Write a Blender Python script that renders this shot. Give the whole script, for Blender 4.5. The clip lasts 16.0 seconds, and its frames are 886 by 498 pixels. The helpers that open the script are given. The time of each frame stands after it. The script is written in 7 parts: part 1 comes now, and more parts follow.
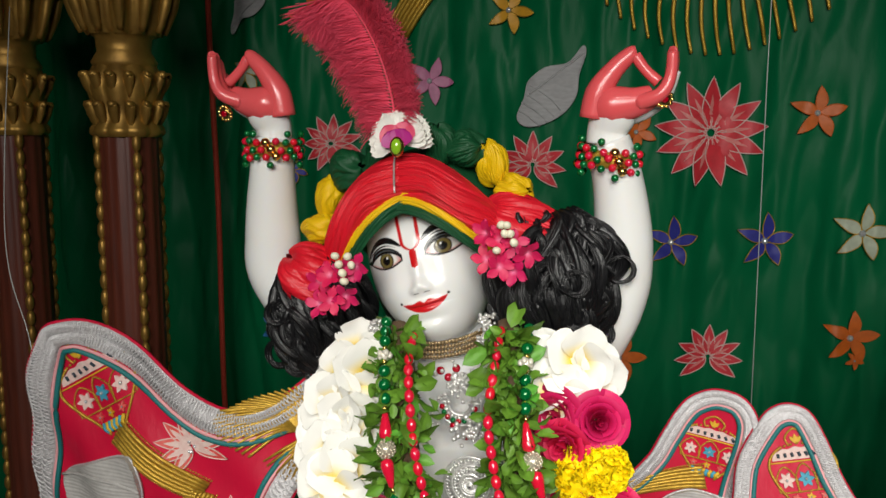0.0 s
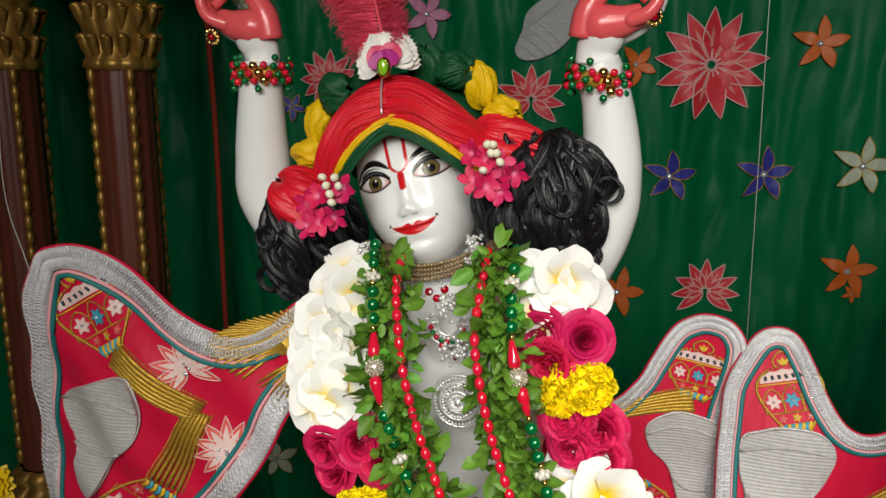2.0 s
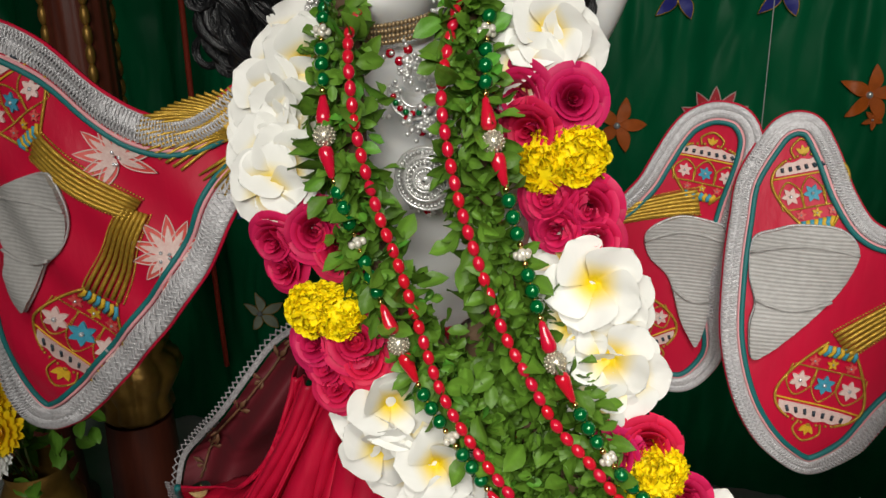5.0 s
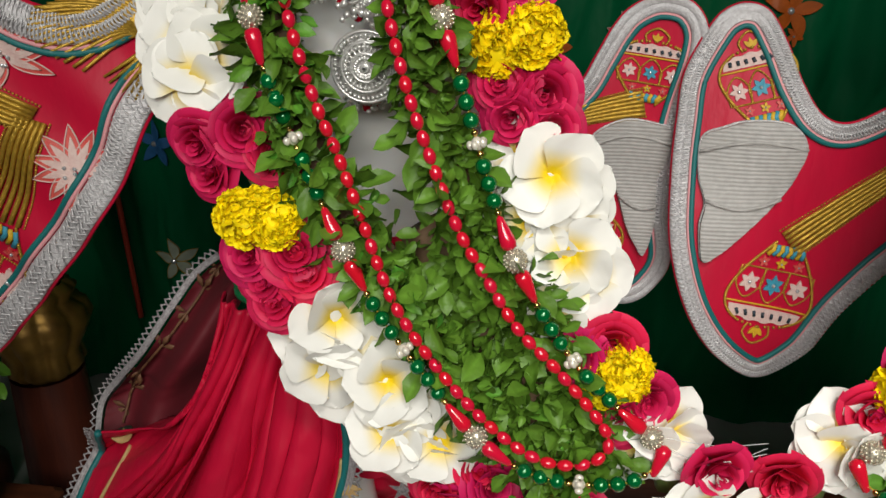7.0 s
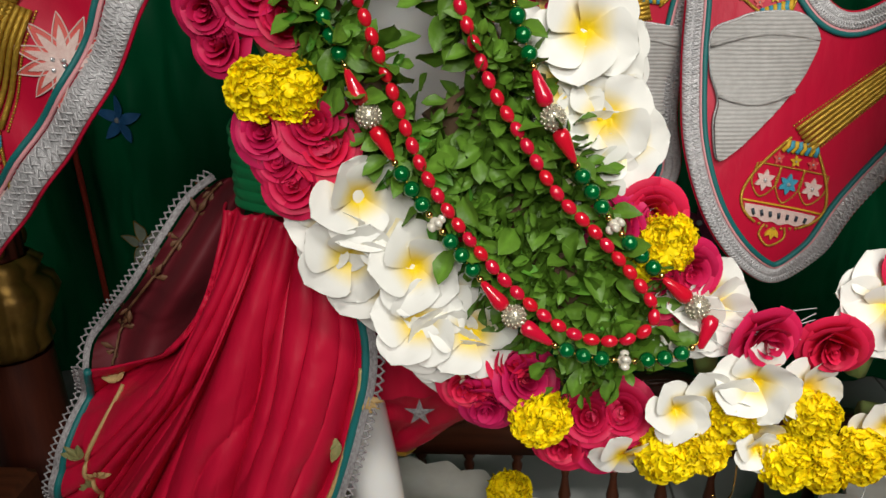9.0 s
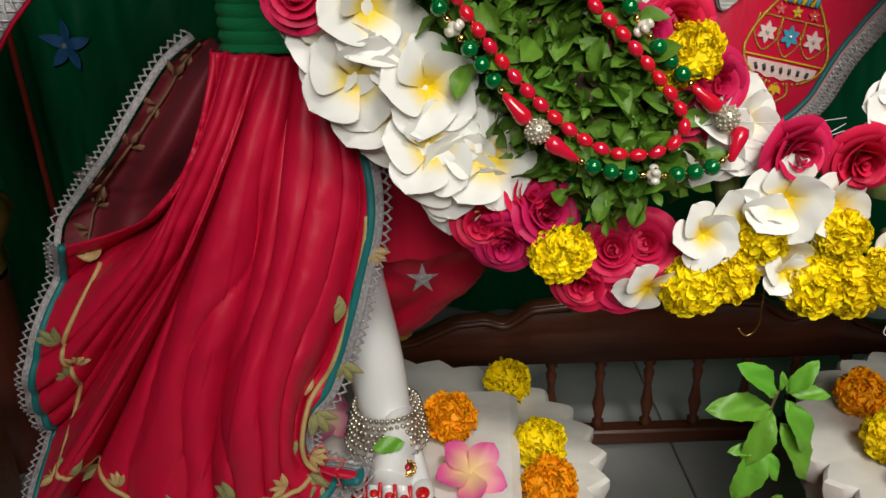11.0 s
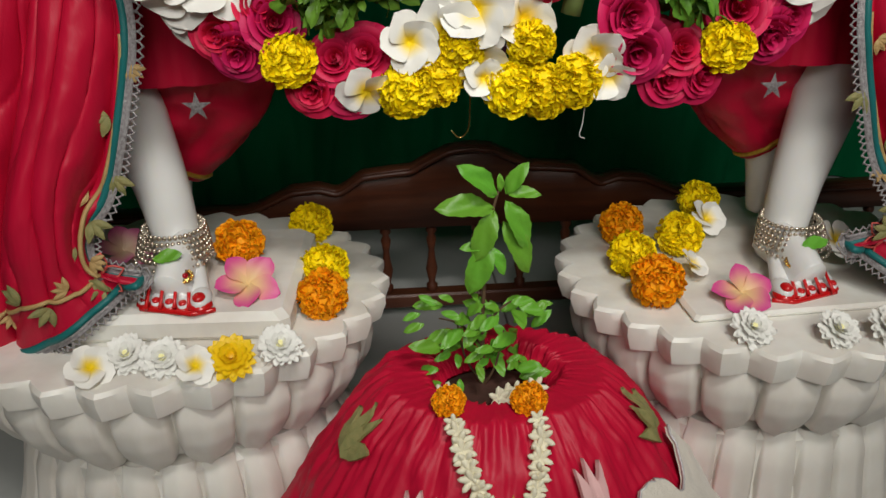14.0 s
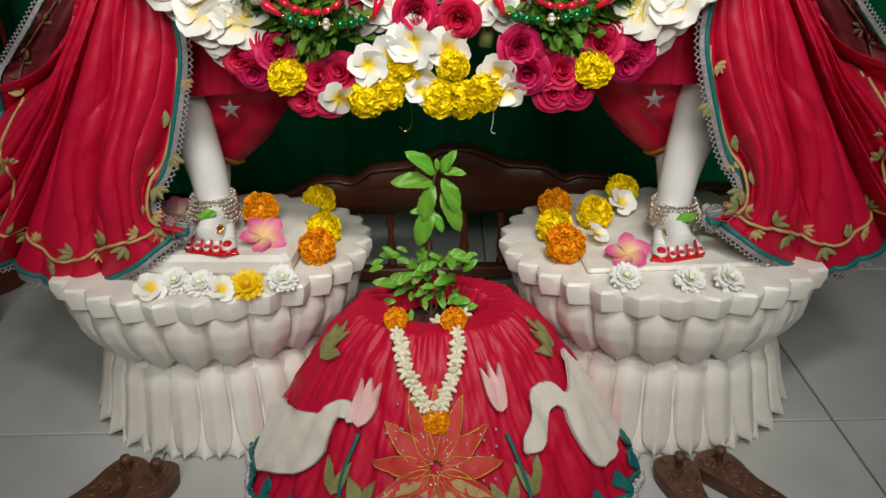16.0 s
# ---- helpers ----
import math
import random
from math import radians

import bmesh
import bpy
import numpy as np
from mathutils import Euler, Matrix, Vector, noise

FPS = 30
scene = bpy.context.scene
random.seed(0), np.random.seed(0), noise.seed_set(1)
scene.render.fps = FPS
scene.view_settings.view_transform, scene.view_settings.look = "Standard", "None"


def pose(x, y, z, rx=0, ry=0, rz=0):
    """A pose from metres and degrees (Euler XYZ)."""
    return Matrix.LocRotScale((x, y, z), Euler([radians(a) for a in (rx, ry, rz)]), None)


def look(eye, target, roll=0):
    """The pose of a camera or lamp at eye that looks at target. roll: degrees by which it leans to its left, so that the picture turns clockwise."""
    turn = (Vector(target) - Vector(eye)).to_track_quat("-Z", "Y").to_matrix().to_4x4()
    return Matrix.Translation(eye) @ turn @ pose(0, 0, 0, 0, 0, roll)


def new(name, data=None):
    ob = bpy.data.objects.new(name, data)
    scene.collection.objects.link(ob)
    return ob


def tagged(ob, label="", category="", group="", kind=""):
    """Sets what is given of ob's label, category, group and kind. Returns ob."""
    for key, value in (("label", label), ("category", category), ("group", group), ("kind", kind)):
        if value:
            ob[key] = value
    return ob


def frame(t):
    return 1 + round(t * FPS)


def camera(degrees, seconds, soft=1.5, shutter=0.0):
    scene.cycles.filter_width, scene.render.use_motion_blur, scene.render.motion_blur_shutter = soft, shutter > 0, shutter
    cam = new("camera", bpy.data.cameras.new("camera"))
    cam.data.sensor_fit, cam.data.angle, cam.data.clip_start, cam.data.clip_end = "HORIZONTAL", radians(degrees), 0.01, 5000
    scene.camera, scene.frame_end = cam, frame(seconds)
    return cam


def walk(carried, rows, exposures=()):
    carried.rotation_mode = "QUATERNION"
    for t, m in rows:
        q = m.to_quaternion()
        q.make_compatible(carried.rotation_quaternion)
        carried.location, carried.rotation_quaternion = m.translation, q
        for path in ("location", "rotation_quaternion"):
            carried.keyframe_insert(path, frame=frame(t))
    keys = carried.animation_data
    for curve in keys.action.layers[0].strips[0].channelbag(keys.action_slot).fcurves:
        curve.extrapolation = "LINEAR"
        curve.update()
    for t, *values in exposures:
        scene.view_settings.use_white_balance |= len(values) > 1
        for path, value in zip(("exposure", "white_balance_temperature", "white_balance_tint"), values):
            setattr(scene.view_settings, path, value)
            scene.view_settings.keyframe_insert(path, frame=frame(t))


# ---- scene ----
cam = camera(56.8, 16.0)
PATH = [
    (0, (-0.186, -0.829, 1.491), (-0.642, 1.096, 1.198), 0.5),
    (0.5, (-0.182, -0.849, 1.52), (-0.62, 1.079, 1.219), 0.5),
    (1, (-0.176, -0.848, 1.504), (-0.624, 1.072, 1.167), 0.4),
    (1.5, (-0.17, -0.842, 1.486), (-0.628, 1.068, 1.109), 0.3),
    (2, (-0.163, -0.832, 1.463), (-0.63, 1.067, 1.045), 0.2),
    (2.5, (-0.152, -0.819, 1.437), (-0.637, 1.066, 0.976), 0.1),
    (3, (-0.145, -0.802, 1.41), (-0.643, 1.068, 0.903), 0.1),
    (3.5, (-0.145, -0.786, 1.388), (-0.646, 1.068, 0.828), -0.1),
    (4, (-0.145, -0.765, 1.366), (-0.652, 1.073, 0.763), -0.3),
    (4.5, (-0.148, -0.746, 1.334), (-0.639, 1.083, 0.692), -0.5),
    (4.7, (-0.149, -0.739, 1.321), (-0.63, 1.09, 0.67), -0.6),
    (6.8, (-0.184, -0.692, 1.252), (-0.442, 1.129, 0.465), -0.3),
    (7, (-0.191, -0.695, 1.237), (-0.435, 1.135, 0.466), -0.5),
    (7.5, (-0.209, -0.695, 1.214), (-0.426, 1.136, 0.44), -0.9),
    (8, (-0.231, -0.702, 1.171), (-0.407, 1.15, 0.437), -1.0),
    (8.5, (-0.246, -0.705, 1.139), (-0.398, 1.151, 0.411), -1.2),
    (8.7, (-0.25, -0.708, 1.125), (-0.395, 1.153, 0.407), -1.3),
    (10.8, (-0.33, -0.718, 0.974), (-0.315, 1.141, 0.236), -1.6),
    (11, (-0.323, -0.721, 0.963), (-0.317, 1.13, 0.206), -1.7),
    (11.5, (-0.305, -0.737, 0.93), (-0.291, 1.102, 0.144), -2.0),
    (12, (-0.277, -0.758, 0.901), (-0.237, 1.066, 0.08), -1.9),
    (12.5, (-0.241, -0.774, 0.882), (-0.169, 1.028, 0.016), -1.6),
    (13, (-0.202, -0.788, 0.881), (-0.101, 0.994, -0.022), -1.2),
    (13.5, (-0.166, -0.82, 0.881), (-0.04, 0.959, -0.024), -0.8),
    (14, (-0.133, -0.877, 0.876), (0.007, 0.911, -0.009), -0.8),
    (14.5, (-0.105, -0.952, 0.883), (0.038, 0.839, 0.004), -0.9),
    (15, (-0.067, -1.038, 0.907), (0.042, 0.747, 0.01), -1.1),
    (15.5, (-0.025, -1.139, 0.929), (0.022, 0.654, 0.043), -1.4),
    (16, (0.013, -1.241, 0.956), (-0.008, 0.572, 0.113), -1.5),
]
walk(cam, [(t, look(eye, target, roll)) for t, eye, target, roll in PATH],
     [(0.0, 0.26), (0.5, 0.20), (1.5, 0.18), (2.5, 0.12), (3.5, -0.06), (4.5, -0.12), (8.5, -0.2), (11.5, -0.16), (13.0, -0.24), (14.0, -0.3), (15.5, -0.13), (16.0, -0.08)])

# ---- world and light ----
FLOOR = 0.03
world = bpy.data.worlds.new("world")
world.use_nodes = True
scene.world = world
world.node_tree.nodes["Background"].inputs[0].default_value = (0.75, 0.82, 0.95, 1)
world.node_tree.nodes["Background"].inputs[1].default_value = 0.03


def area_lamp(name, eye, target, sx, sy, watts, colour=(1, 0.975, 0.91), spread=64):
    data = bpy.data.lights.new(name, "AREA")
    data.spread = radians(spread)
    data.shape, data.size, data.size_y, data.energy, data.color = "RECTANGLE", sx, sy, watts, colour
    ob = new(name, data)
    ob.matrix_world = look(eye, target)
    return ob


area_lamp("ceiling_lamp_light", (0.08, -2.3, 2.15), (-0.02, 0.1, 1.05), 1.9, 0.8, 11.4, spread=70)
area_lamp("ceiling_lamp_light", (0.22, -1.5, 2.7), (-0.02, 0.0, 0.38), 0.6, 0.3, 2.9, spread=48)
scene.view_settings.exposure = 0.0


# ---- materials ----
def material(name, colour=(0.8, 0.8, 0.8), rough=0.5, metal=0.0, attr="", vary=0.0, noise_scale=0.0, noise_amount=0.0, dark=None,
             bump=0.0, bump_scale=200.0, coat=0.0, sheen=0.0, sub=0.0, spec=0.5, stretch=(1, 1, 1), trans=0.0, emit=0.0, thin=0.0, wave=0.0, wave_scale=200.0):
    m = bpy.data.materials.new(name)
    m.use_nodes = True
    nt = m.node_tree
    b = nt.nodes["Principled BSDF"]
    b.inputs["Roughness"].default_value = rough
    b.inputs["Metallic"].default_value = metal
    b.inputs["Coat Weight"].default_value = coat
    b.inputs["Coat Roughness"].default_value = 0.08
    b.inputs["Sheen Weight"].default_value = sheen
    b.inputs["Specular IOR Level"].default_value = spec
    if sub:
        b.inputs["Subsurface Weight"].default_value = sub
        b.inputs["Subsurface Radius"].default_value = (0.02, 0.015, 0.01)
        b.inputs["Subsurface Scale"].default_value = 0.3
    if trans:
        b.inputs["Transmission Weight"].default_value = trans
    if attr:
        a = nt.nodes.new("ShaderNodeAttribute")
        a.attribute_name = attr
        out = a.outputs["Color"]
    else:
        c = nt.nodes.new("ShaderNodeRGB")
        c.outputs[0].default_value = (*colour, 1)
        out = c.outputs[0]
    tc = nt.nodes.new("ShaderNodeTexCoord")
    mp = nt.nodes.new("ShaderNodeMapping")
    mp.inputs["Scale"].default_value = stretch
    nt.links.new(tc.outputs["Object"], mp.inputs[0])
    if noise_amount:
        n = nt.nodes.new("ShaderNodeTexNoise")
        n.inputs["Scale"].default_value = noise_scale
        n.inputs["Detail"].default_value = 6
        nt.links.new(mp.outputs[0], n.inputs["Vector"])
        r = nt.nodes.new("ShaderNodeMapRange")
        r.inputs["From Min"].default_value, r.inputs["From Max"].default_value = 0.35, 0.7
        r.inputs["To Max"].default_value = noise_amount
        nt.links.new(n.outputs["Fac"], r.inputs["Value"])
        mix = nt.nodes.new("ShaderNodeMix")
        mix.data_type = "RGBA"
        nt.links.new(r.outputs[0], mix.inputs["Factor"])
        nt.links.new(out, mix.inputs["A"])
        mix.inputs["B"].default_value = (*(dark or [0.5 * v for v in colour]), 1)
        out = mix.outputs["Result"]
        r2 = nt.nodes.new("ShaderNodeMapRange")
        r2.inputs["To Min"].default_value, r2.inputs["To Max"].default_value = max(0.03, rough - 0.08), min(1, rough + 0.12)
        nt.links.new(n.outputs["Fac"], r2.inputs["Value"])
        nt.links.new(r2.outputs[0], b.inputs["Roughness"])
    if vary:
        oi = nt.nodes.new("ShaderNodeObjectInfo")
        geo = nt.nodes.new("ShaderNodeNewGeometry")
        add = nt.nodes.new("ShaderNodeMath")
        add.operation = "ADD"
        nt.links.new(oi.outputs["Random"], add.inputs[0])
        nt.links.new(geo.outputs["Random Per Island"], add.inputs[1])
        hsv = nt.nodes.new("ShaderNodeHueSaturation")
        mr = nt.nodes.new("ShaderNodeMapRange")
        mr.inputs["From Max"].default_value = 2
        mr.inputs["To Min"].default_value, mr.inputs["To Max"].default_value = 1 - vary, 1 + vary
        nt.links.new(add.outputs[0], mr.inputs["Value"])
        nt.links.new(mr.outputs[0], hsv.inputs["Value"])
        mh = nt.nodes.new("ShaderNodeMapRange")
        mh.inputs["To Min"].default_value, mh.inputs["To Max"].default_value = 0.5 - vary * 0.05, 0.5 + vary * 0.05
        nt.links.new(oi.outputs["Random"], mh.inputs["Value"])
        nt.links.new(mh.outputs[0], hsv.inputs["Hue"])
        nt.links.new(out, hsv.inputs["Color"])
        out = hsv.outputs[0]
    nt.links.new(out, b.inputs["Base Color"])
    if thin:
        tl = nt.nodes.new("ShaderNodeBsdfTranslucent")
        ms = nt.nodes.new("ShaderNodeMixShader")
        ms.inputs[0].default_value = thin
        nt.links.new(out, tl.inputs[0])
        nt.links.new(b.outputs[0], ms.inputs[1])
        nt.links.new(tl.outputs[0], ms.inputs[2])
        nt.links.new(ms.outputs[0], nt.nodes["Material Output"].inputs[0])
    height = None
    if bump:
        n2 = nt.nodes.new("ShaderNodeTexNoise")
        n2.inputs["Scale"].default_value = bump_scale
        n2.inputs["Detail"].default_value = 4
        nt.links.new(mp.outputs[0], n2.inputs["Vector"])
        height = n2.outputs["Fac"]
    if wave:
        w = nt.nodes.new("ShaderNodeTexWave")
        w.inputs["Scale"].default_value = wave_scale
        w.inputs["Distortion"].default_value = 1.0
        w.bands_direction = "Z"
        nt.links.new(mp.outputs[0], w.inputs["Vector"])
        height, bump = w.outputs["Fac"], wave
    if height:
        bp = nt.nodes.new("ShaderNodeBump")
        bp.inputs["Strength"].default_value = bump
        bp.inputs["Distance"].default_value = 0.002
        nt.links.new(height, bp.inputs["Height"])
        nt.links.new(bp.outputs[0], b.inputs["Normal"])
    if emit:
        b.inputs["Emission Color"].default_value = (*colour, 1)
        b.inputs["Emission Strength"].default_value = emit
    return m


MARBLE_PAINT = material("polished_painted_marble", attr="paint", rough=0.24, coat=0.12, sub=0.12)
MARBLE = material("white_marble", (0.86, 0.845, 0.79), 0.36, noise_scale=9, noise_amount=0.5, dark=(0.52, 0.45, 0.39), stretch=(1.6, 1.6, 0.7), bump=0.2, bump_scale=60, sub=0.08)
FLOOR_MARBLE = material("floor_marble", (0.50, 0.51, 0.50), 0.3, noise_scale=5, noise_amount=0.45, dark=(0.28, 0.28, 0.27), vary=0.06)
JOINT = material("tile_joint", (0.2, 0.19, 0.17), 0.9, noise_scale=30, noise_amount=0.5)
CURTAIN = material("green_satin", (0.001, 0.128, 0.045), 0.42, noise_scale=9, noise_amount=0.4, dark=(0.001, 0.090, 0.034), bump=1.0, bump_scale=16, spec=0.12, stretch=(1.6, 1, 0.7))
RED_SATIN = material("red_satin", (0.52, 0.005, 0.036), 0.46, noise_scale=30, noise_amount=0.35, dark=(0.38, 0.004, 0.026), bump=1.0, bump_scale=34, spec=0.28, stretch=(1.3, 1.3, 0.5))
RED_DARK = material("dark_maroon_cloth", (0.12, 0.003, 0.010), 0.7, noise_scale=14, noise_amount=0.4, bump=0.15, bump_scale=60)
SILVER_BRAID = material("silver_thread", (0.60, 0.59, 0.60), 0.38, 0.35, noise_scale=300, noise_amount=0.7, dark=(0.4, 0.38, 0.39), bump=0.6, bump_scale=500)
LACE = material("silver_lace", (0.40, 0.385, 0.39), 0.5, 0.2, noise_scale=260, noise_amount=0.8, dark=(0.16, 0.13, 0.14), bump=0.8, bump_scale=420)
SILVER_CLOTH = material("silver_grey_cloth", (0.42, 0.405, 0.39), 0.55, 0.05, noise_scale=120, noise_amount=0.4, dark=(0.26, 0.245, 0.235), wave=0.28, wave_scale=70, stretch=(1, 1, 1))
TEAL = material("teal_piping", (0.004, 0.14, 0.14), 0.5, bump=0.4, bump_scale=600)
PINK = material("pink_piping", (0.72, 0.32, 0.34), 0.6, bump=0.4, bump_scale=600)
GOLD_THREAD = material("gold_thread", (0.58, 0.36, 0.045), 0.38, 0.55, noise_scale=200, noise_amount=0.6, dark=(0.3, 0.17, 0.02), bump=0.5, bump_scale=500)
GOLD = material("gilded_plaster", (0.42, 0.24, 0.05), 0.42, 0.65, noise_scale=20, noise_amount=0.6, dark=(0.09, 0.04, 0.01), bump=0.3, bump_scale=80)
GOLD_BEAD = material("gold_bead", (0.8, 0.55, 0.18), 0.18, 1.0)
SILVER = material("silver_metal", (0.8, 0.79, 0.77), 0.28, 0.6, noise_scale=150, noise_amount=0.5, dark=(0.35, 0.33, 0.31))
WOOD = material("red_brown_wood", (0.13, 0.028, 0.014), 0.42, noise_scale=12, noise_amount=0.6, dark=(0.05, 0.012, 0.008), stretch=(6, 6, 0.6), bump=0.2, bump_scale=60)
DARK_WOOD = material("dark_carved_wood", (0.11, 0.032, 0.014), 0.35, noise_scale=14, noise_amount=0.6, dark=(0.04, 0.012, 0.007), stretch=(0.6, 6, 6), bump=0.15, bump_scale=60)
WALL = material("plaster", (0.32, 0.31, 0.29), 0.9, noise_scale=3, noise_amount=0.3, bump=0.2, bump_scale=90)


# ---- building helpers ----
class Build:
    """Gathers pieces of geometry into one mesh."""

    def __init__(self):
        self.v, self.f, self.m, self.c, self.n, self.ends = [], [], [], [], 0, []

    def add(self, piece, at=None, mi=0, colour=None):
        v, f = np.asarray(piece[0], float), piece[1]
        if at is not None:
            a = np.array(at)
            v = v @ a[:3, :3].T + a[:3, 3]
        self.v.append(v)
        self.f += [tuple(i + self.n for i in q) for q in f]
        self.m += [mi] * len(f)
        c = piece[2] if len(piece) > 2 else np.tile(colour or (0.8, 0.8, 0.8), (len(v), 1))
        if colour is not None and len(piece) > 2 and colour is not True:
            c = np.tile(colour, (len(v), 1))
        self.c.append(c)
        self.n += len(v)
        self.ends.append((self.n, len(self.f)))
        return self

    def pieces(self):
        """The pieces that were added, each as a Build of its own."""
        n0, f0, out = 0, 0, []
        for (n1, f1), v, c in zip(self.ends, self.v, self.c):
            out.append(Build().add((v, [tuple(i - n0 for i in q) for q in self.f[f0:f1]], c)))
            n0, f0 = n1, f1
        return out

    def mesh(self, name, materials, smooth=True):
        me = bpy.data.meshes.new(name)
        v = np.concatenate(self.v)
        me.from_pydata(v.tolist(), [], self.f)
        for m in materials:
            me.materials.append(m)
        me.polygons.foreach_set("material_index", self.m)
        if smooth:
            me.polygons.foreach_set("use_smooth", [True] * len(self.f))
        col = me.attributes.new("paint", "FLOAT_COLOR", "POINT")
        c = np.concatenate(self.c)
        col.data.foreach_set("color", np.hstack([c, np.ones((len(c), 1))]).ravel())
        me.validate()
        me.update()
        return me


def part(name, build, mats, parent=None, label="", at=None, smooth=True):
    me = build.mesh(name, mats if isinstance(mats, (list, tuple)) else [mats], smooth) if isinstance(build, Build) else build
    ob = new(name, me)
    if parent is not None:
        ob.parent = parent
    if at is not None:
        ob.matrix_basis = at
    return tagged(ob, label)


def thing(name, label, category, at=(0, 0, 0), group="", kind=""):
    ob = new(name)
    ob.location = at
    ob.empty_display_size = 0.02
    bpy.context.view_layer.update()
    return tagged(ob, label, category, group, kind)


def under(ob):
    """The pose that keeps a part in world coordinates under its thing."""
    return Matrix.Translation(-ob.location)


def grid(fn, nu, nv, close_u=False, close_v=False):
    """A sheet of quads from fn(u, v) with u and v from 0 to 1."""
    us, vs = np.linspace(0, 1, nu, endpoint=not close_u), np.linspace(0, 1, nv, endpoint=not close_v)
    v = np.array([fn(a, b) for a in us for b in vs], float)
    f = []
    for i in range(nu if close_u else nu - 1):
        for j in range(nv if close_v else nv - 1):
            i2, j2 = (i + 1) % nu, (j + 1) % nv
            f.append((i * nv + j, i2 * nv + j, i2 * nv + j2, i * nv + j2))
    return v, f


def spline(points, n, closed=False):
    """A smooth curve through the points, n samples."""
    p = np.array(points, float)
    k = len(p)
    out = []
    for s in np.linspace(0, k if closed else k - 1, n, endpoint=not closed):
        i = int(min(s, (k if closed else k - 1) - 1e-9))
        t = s - i
        g = (lambda j: p[j % k]) if closed else (lambda j: p[min(max(j, 0), k - 1)])
        a, b, c, d = g(i - 1), g(i), g(i + 1), g(i + 2)
        out.append(0.5 * (2 * b + (c - a) * t + (2 * a - 5 * b + 4 * c - d) * t * t + (3 * b - a - 3 * c + d) * t ** 3))
    return np.array(out)


def tube(path, radii, sides=8, flat=1.0, closed=False, caps=True):
    """A tube along a path; flat squeezes it along its second axis."""
    p = np.array(path, float)
    n = len(p)
    radii = np.broadcast_to(np.asarray(radii, float), (n,))
    t = np.roll(p, -1, 0) - np.roll(p, 1, 0)
    if not closed:
        t[0], t[-1] = p[1] - p[0], p[-1] - p[-2]
    t /= np.linalg.norm(t, axis=1)[:, None] + 1e-12
    ref = np.array([0, 1, 0.0]) if abs(t[0][1]) < 0.9 else np.array([1.0, 0, 0])
    v = []
    a = np.cross(t[0], ref)
    for i in range(n):
        a = a - t[i] * (a @ t[i])
        a /= np.linalg.norm(a) + 1e-12
        b = np.cross(t[i], a)
        for k in range(sides):
            w = 2 * math.pi * k / sides
            v.append(p[i] + radii[i] * (math.cos(w) * a + flat * math.sin(w) * b))
    f = []
    for i in range(n if closed else n - 1):
        for k in range(sides):
            j, k2 = (i + 1) % n, (k + 1) % sides
            f.append((i * sides + k, i * sides + k2, j * sides + k2, j * sides + k))
    if caps and not closed:
        f += [tuple(range(sides))[::-1], tuple((n - 1) * sides + k for k in range(sides))]
    return np.array(v), f


def lathe(profile, sides=48, wobble=None):
    """A turned form from (radius, z) pairs."""
    p = np.array(profile, float)
    v = []
    for r, z in p:
        for k in range(sides):
            w = 2 * math.pi * k / sides
            rr = r * (wobble(w, z) if wobble else 1)
            v.append((rr * math.cos(w), rr * math.sin(w), z))
    f = [(i * sides + k, i * sides + (k + 1) % sides, (i + 1) * sides + (k + 1) % sides, (i + 1) * sides + k) for i in range(len(p) - 1) for k in range(sides)]
    return np.array(v), f


def ball(r=(1, 1, 1), nu=12, nv=8):
    rx, ry, rz = r if hasattr(r, "__len__") else (r, r, r)
    v = [(0, 0, rz)]
    for j in range(1, nv):
        a = math.pi * j / nv
        v += [(rx * math.sin(a) * math.cos(2 * math.pi * k / nu), ry * math.sin(a) * math.sin(2 * math.pi * k / nu), rz * math.cos(a)) for k in range(nu)]
    v.append((0, 0, -rz))
    f = [(0, 1 + k, 1 + (k + 1) % nu) for k in range(nu)]
    for j in range(nv - 2):
        for k in range(nu):
            a, b = 1 + j * nu + k, 1 + j * nu + (k + 1) % nu
            f.append((a, a + nu, b + nu, b))
    last, s = len(v) - 1, 1 + (nv - 2) * nu
    f += [(last, s + (k + 1) % nu, s + k) for k in range(nu)]
    return np.array(v), f


def box(sx, sy, sz, b=0.0):
    """A box on z = 0 with chamfered edges."""
    x, y = sx / 2, sy / 2
    rings = [(x - b, y - b, 0), (x, y, b), (x, y, sz - b), (x - b, y - b, sz)] if b else [(x, y, 0), (x, y, sz)]
    v = []
    for rx, ry, z in rings:
        c = min(b, rx, ry)
        pts = [(rx, ry - c), (rx - c, ry), (-rx + c, ry), (-rx, ry - c), (-rx, -ry + c), (-rx + c, -ry), (rx - c, -ry), (rx, -ry + c)] if b else [(rx, ry), (-rx, ry), (-rx, -ry), (rx, -ry)]
        v += [(px, py, z) for px, py in pts]
    n = 8 if b else 4
    f = [(i * n + k, i * n + (k + 1) % n, (i + 1) * n + (k + 1) % n, (i + 1) * n + k) for i in range(len(rings) - 1) for k in range(n)]
    f += [tuple(range(n))[::-1], tuple((len(rings) - 1) * n + k for k in range(n))]
    return np.array(v), f


def move(x, y, z, s=1.0):
    return Matrix.Translation((x, y, z)) @ Matrix.Scale(s, 4)


def facing(at, normal, spin=0.0, s=1.0):
    """A pose whose local z points along normal."""
    q = Vector(normal).to_track_quat("Z", "Y").to_matrix().to_4x4()
    return Matrix.Translation(at) @ q @ Matrix.Rotation(spin, 4, "Z") @ Matrix.Scale(s, 4)


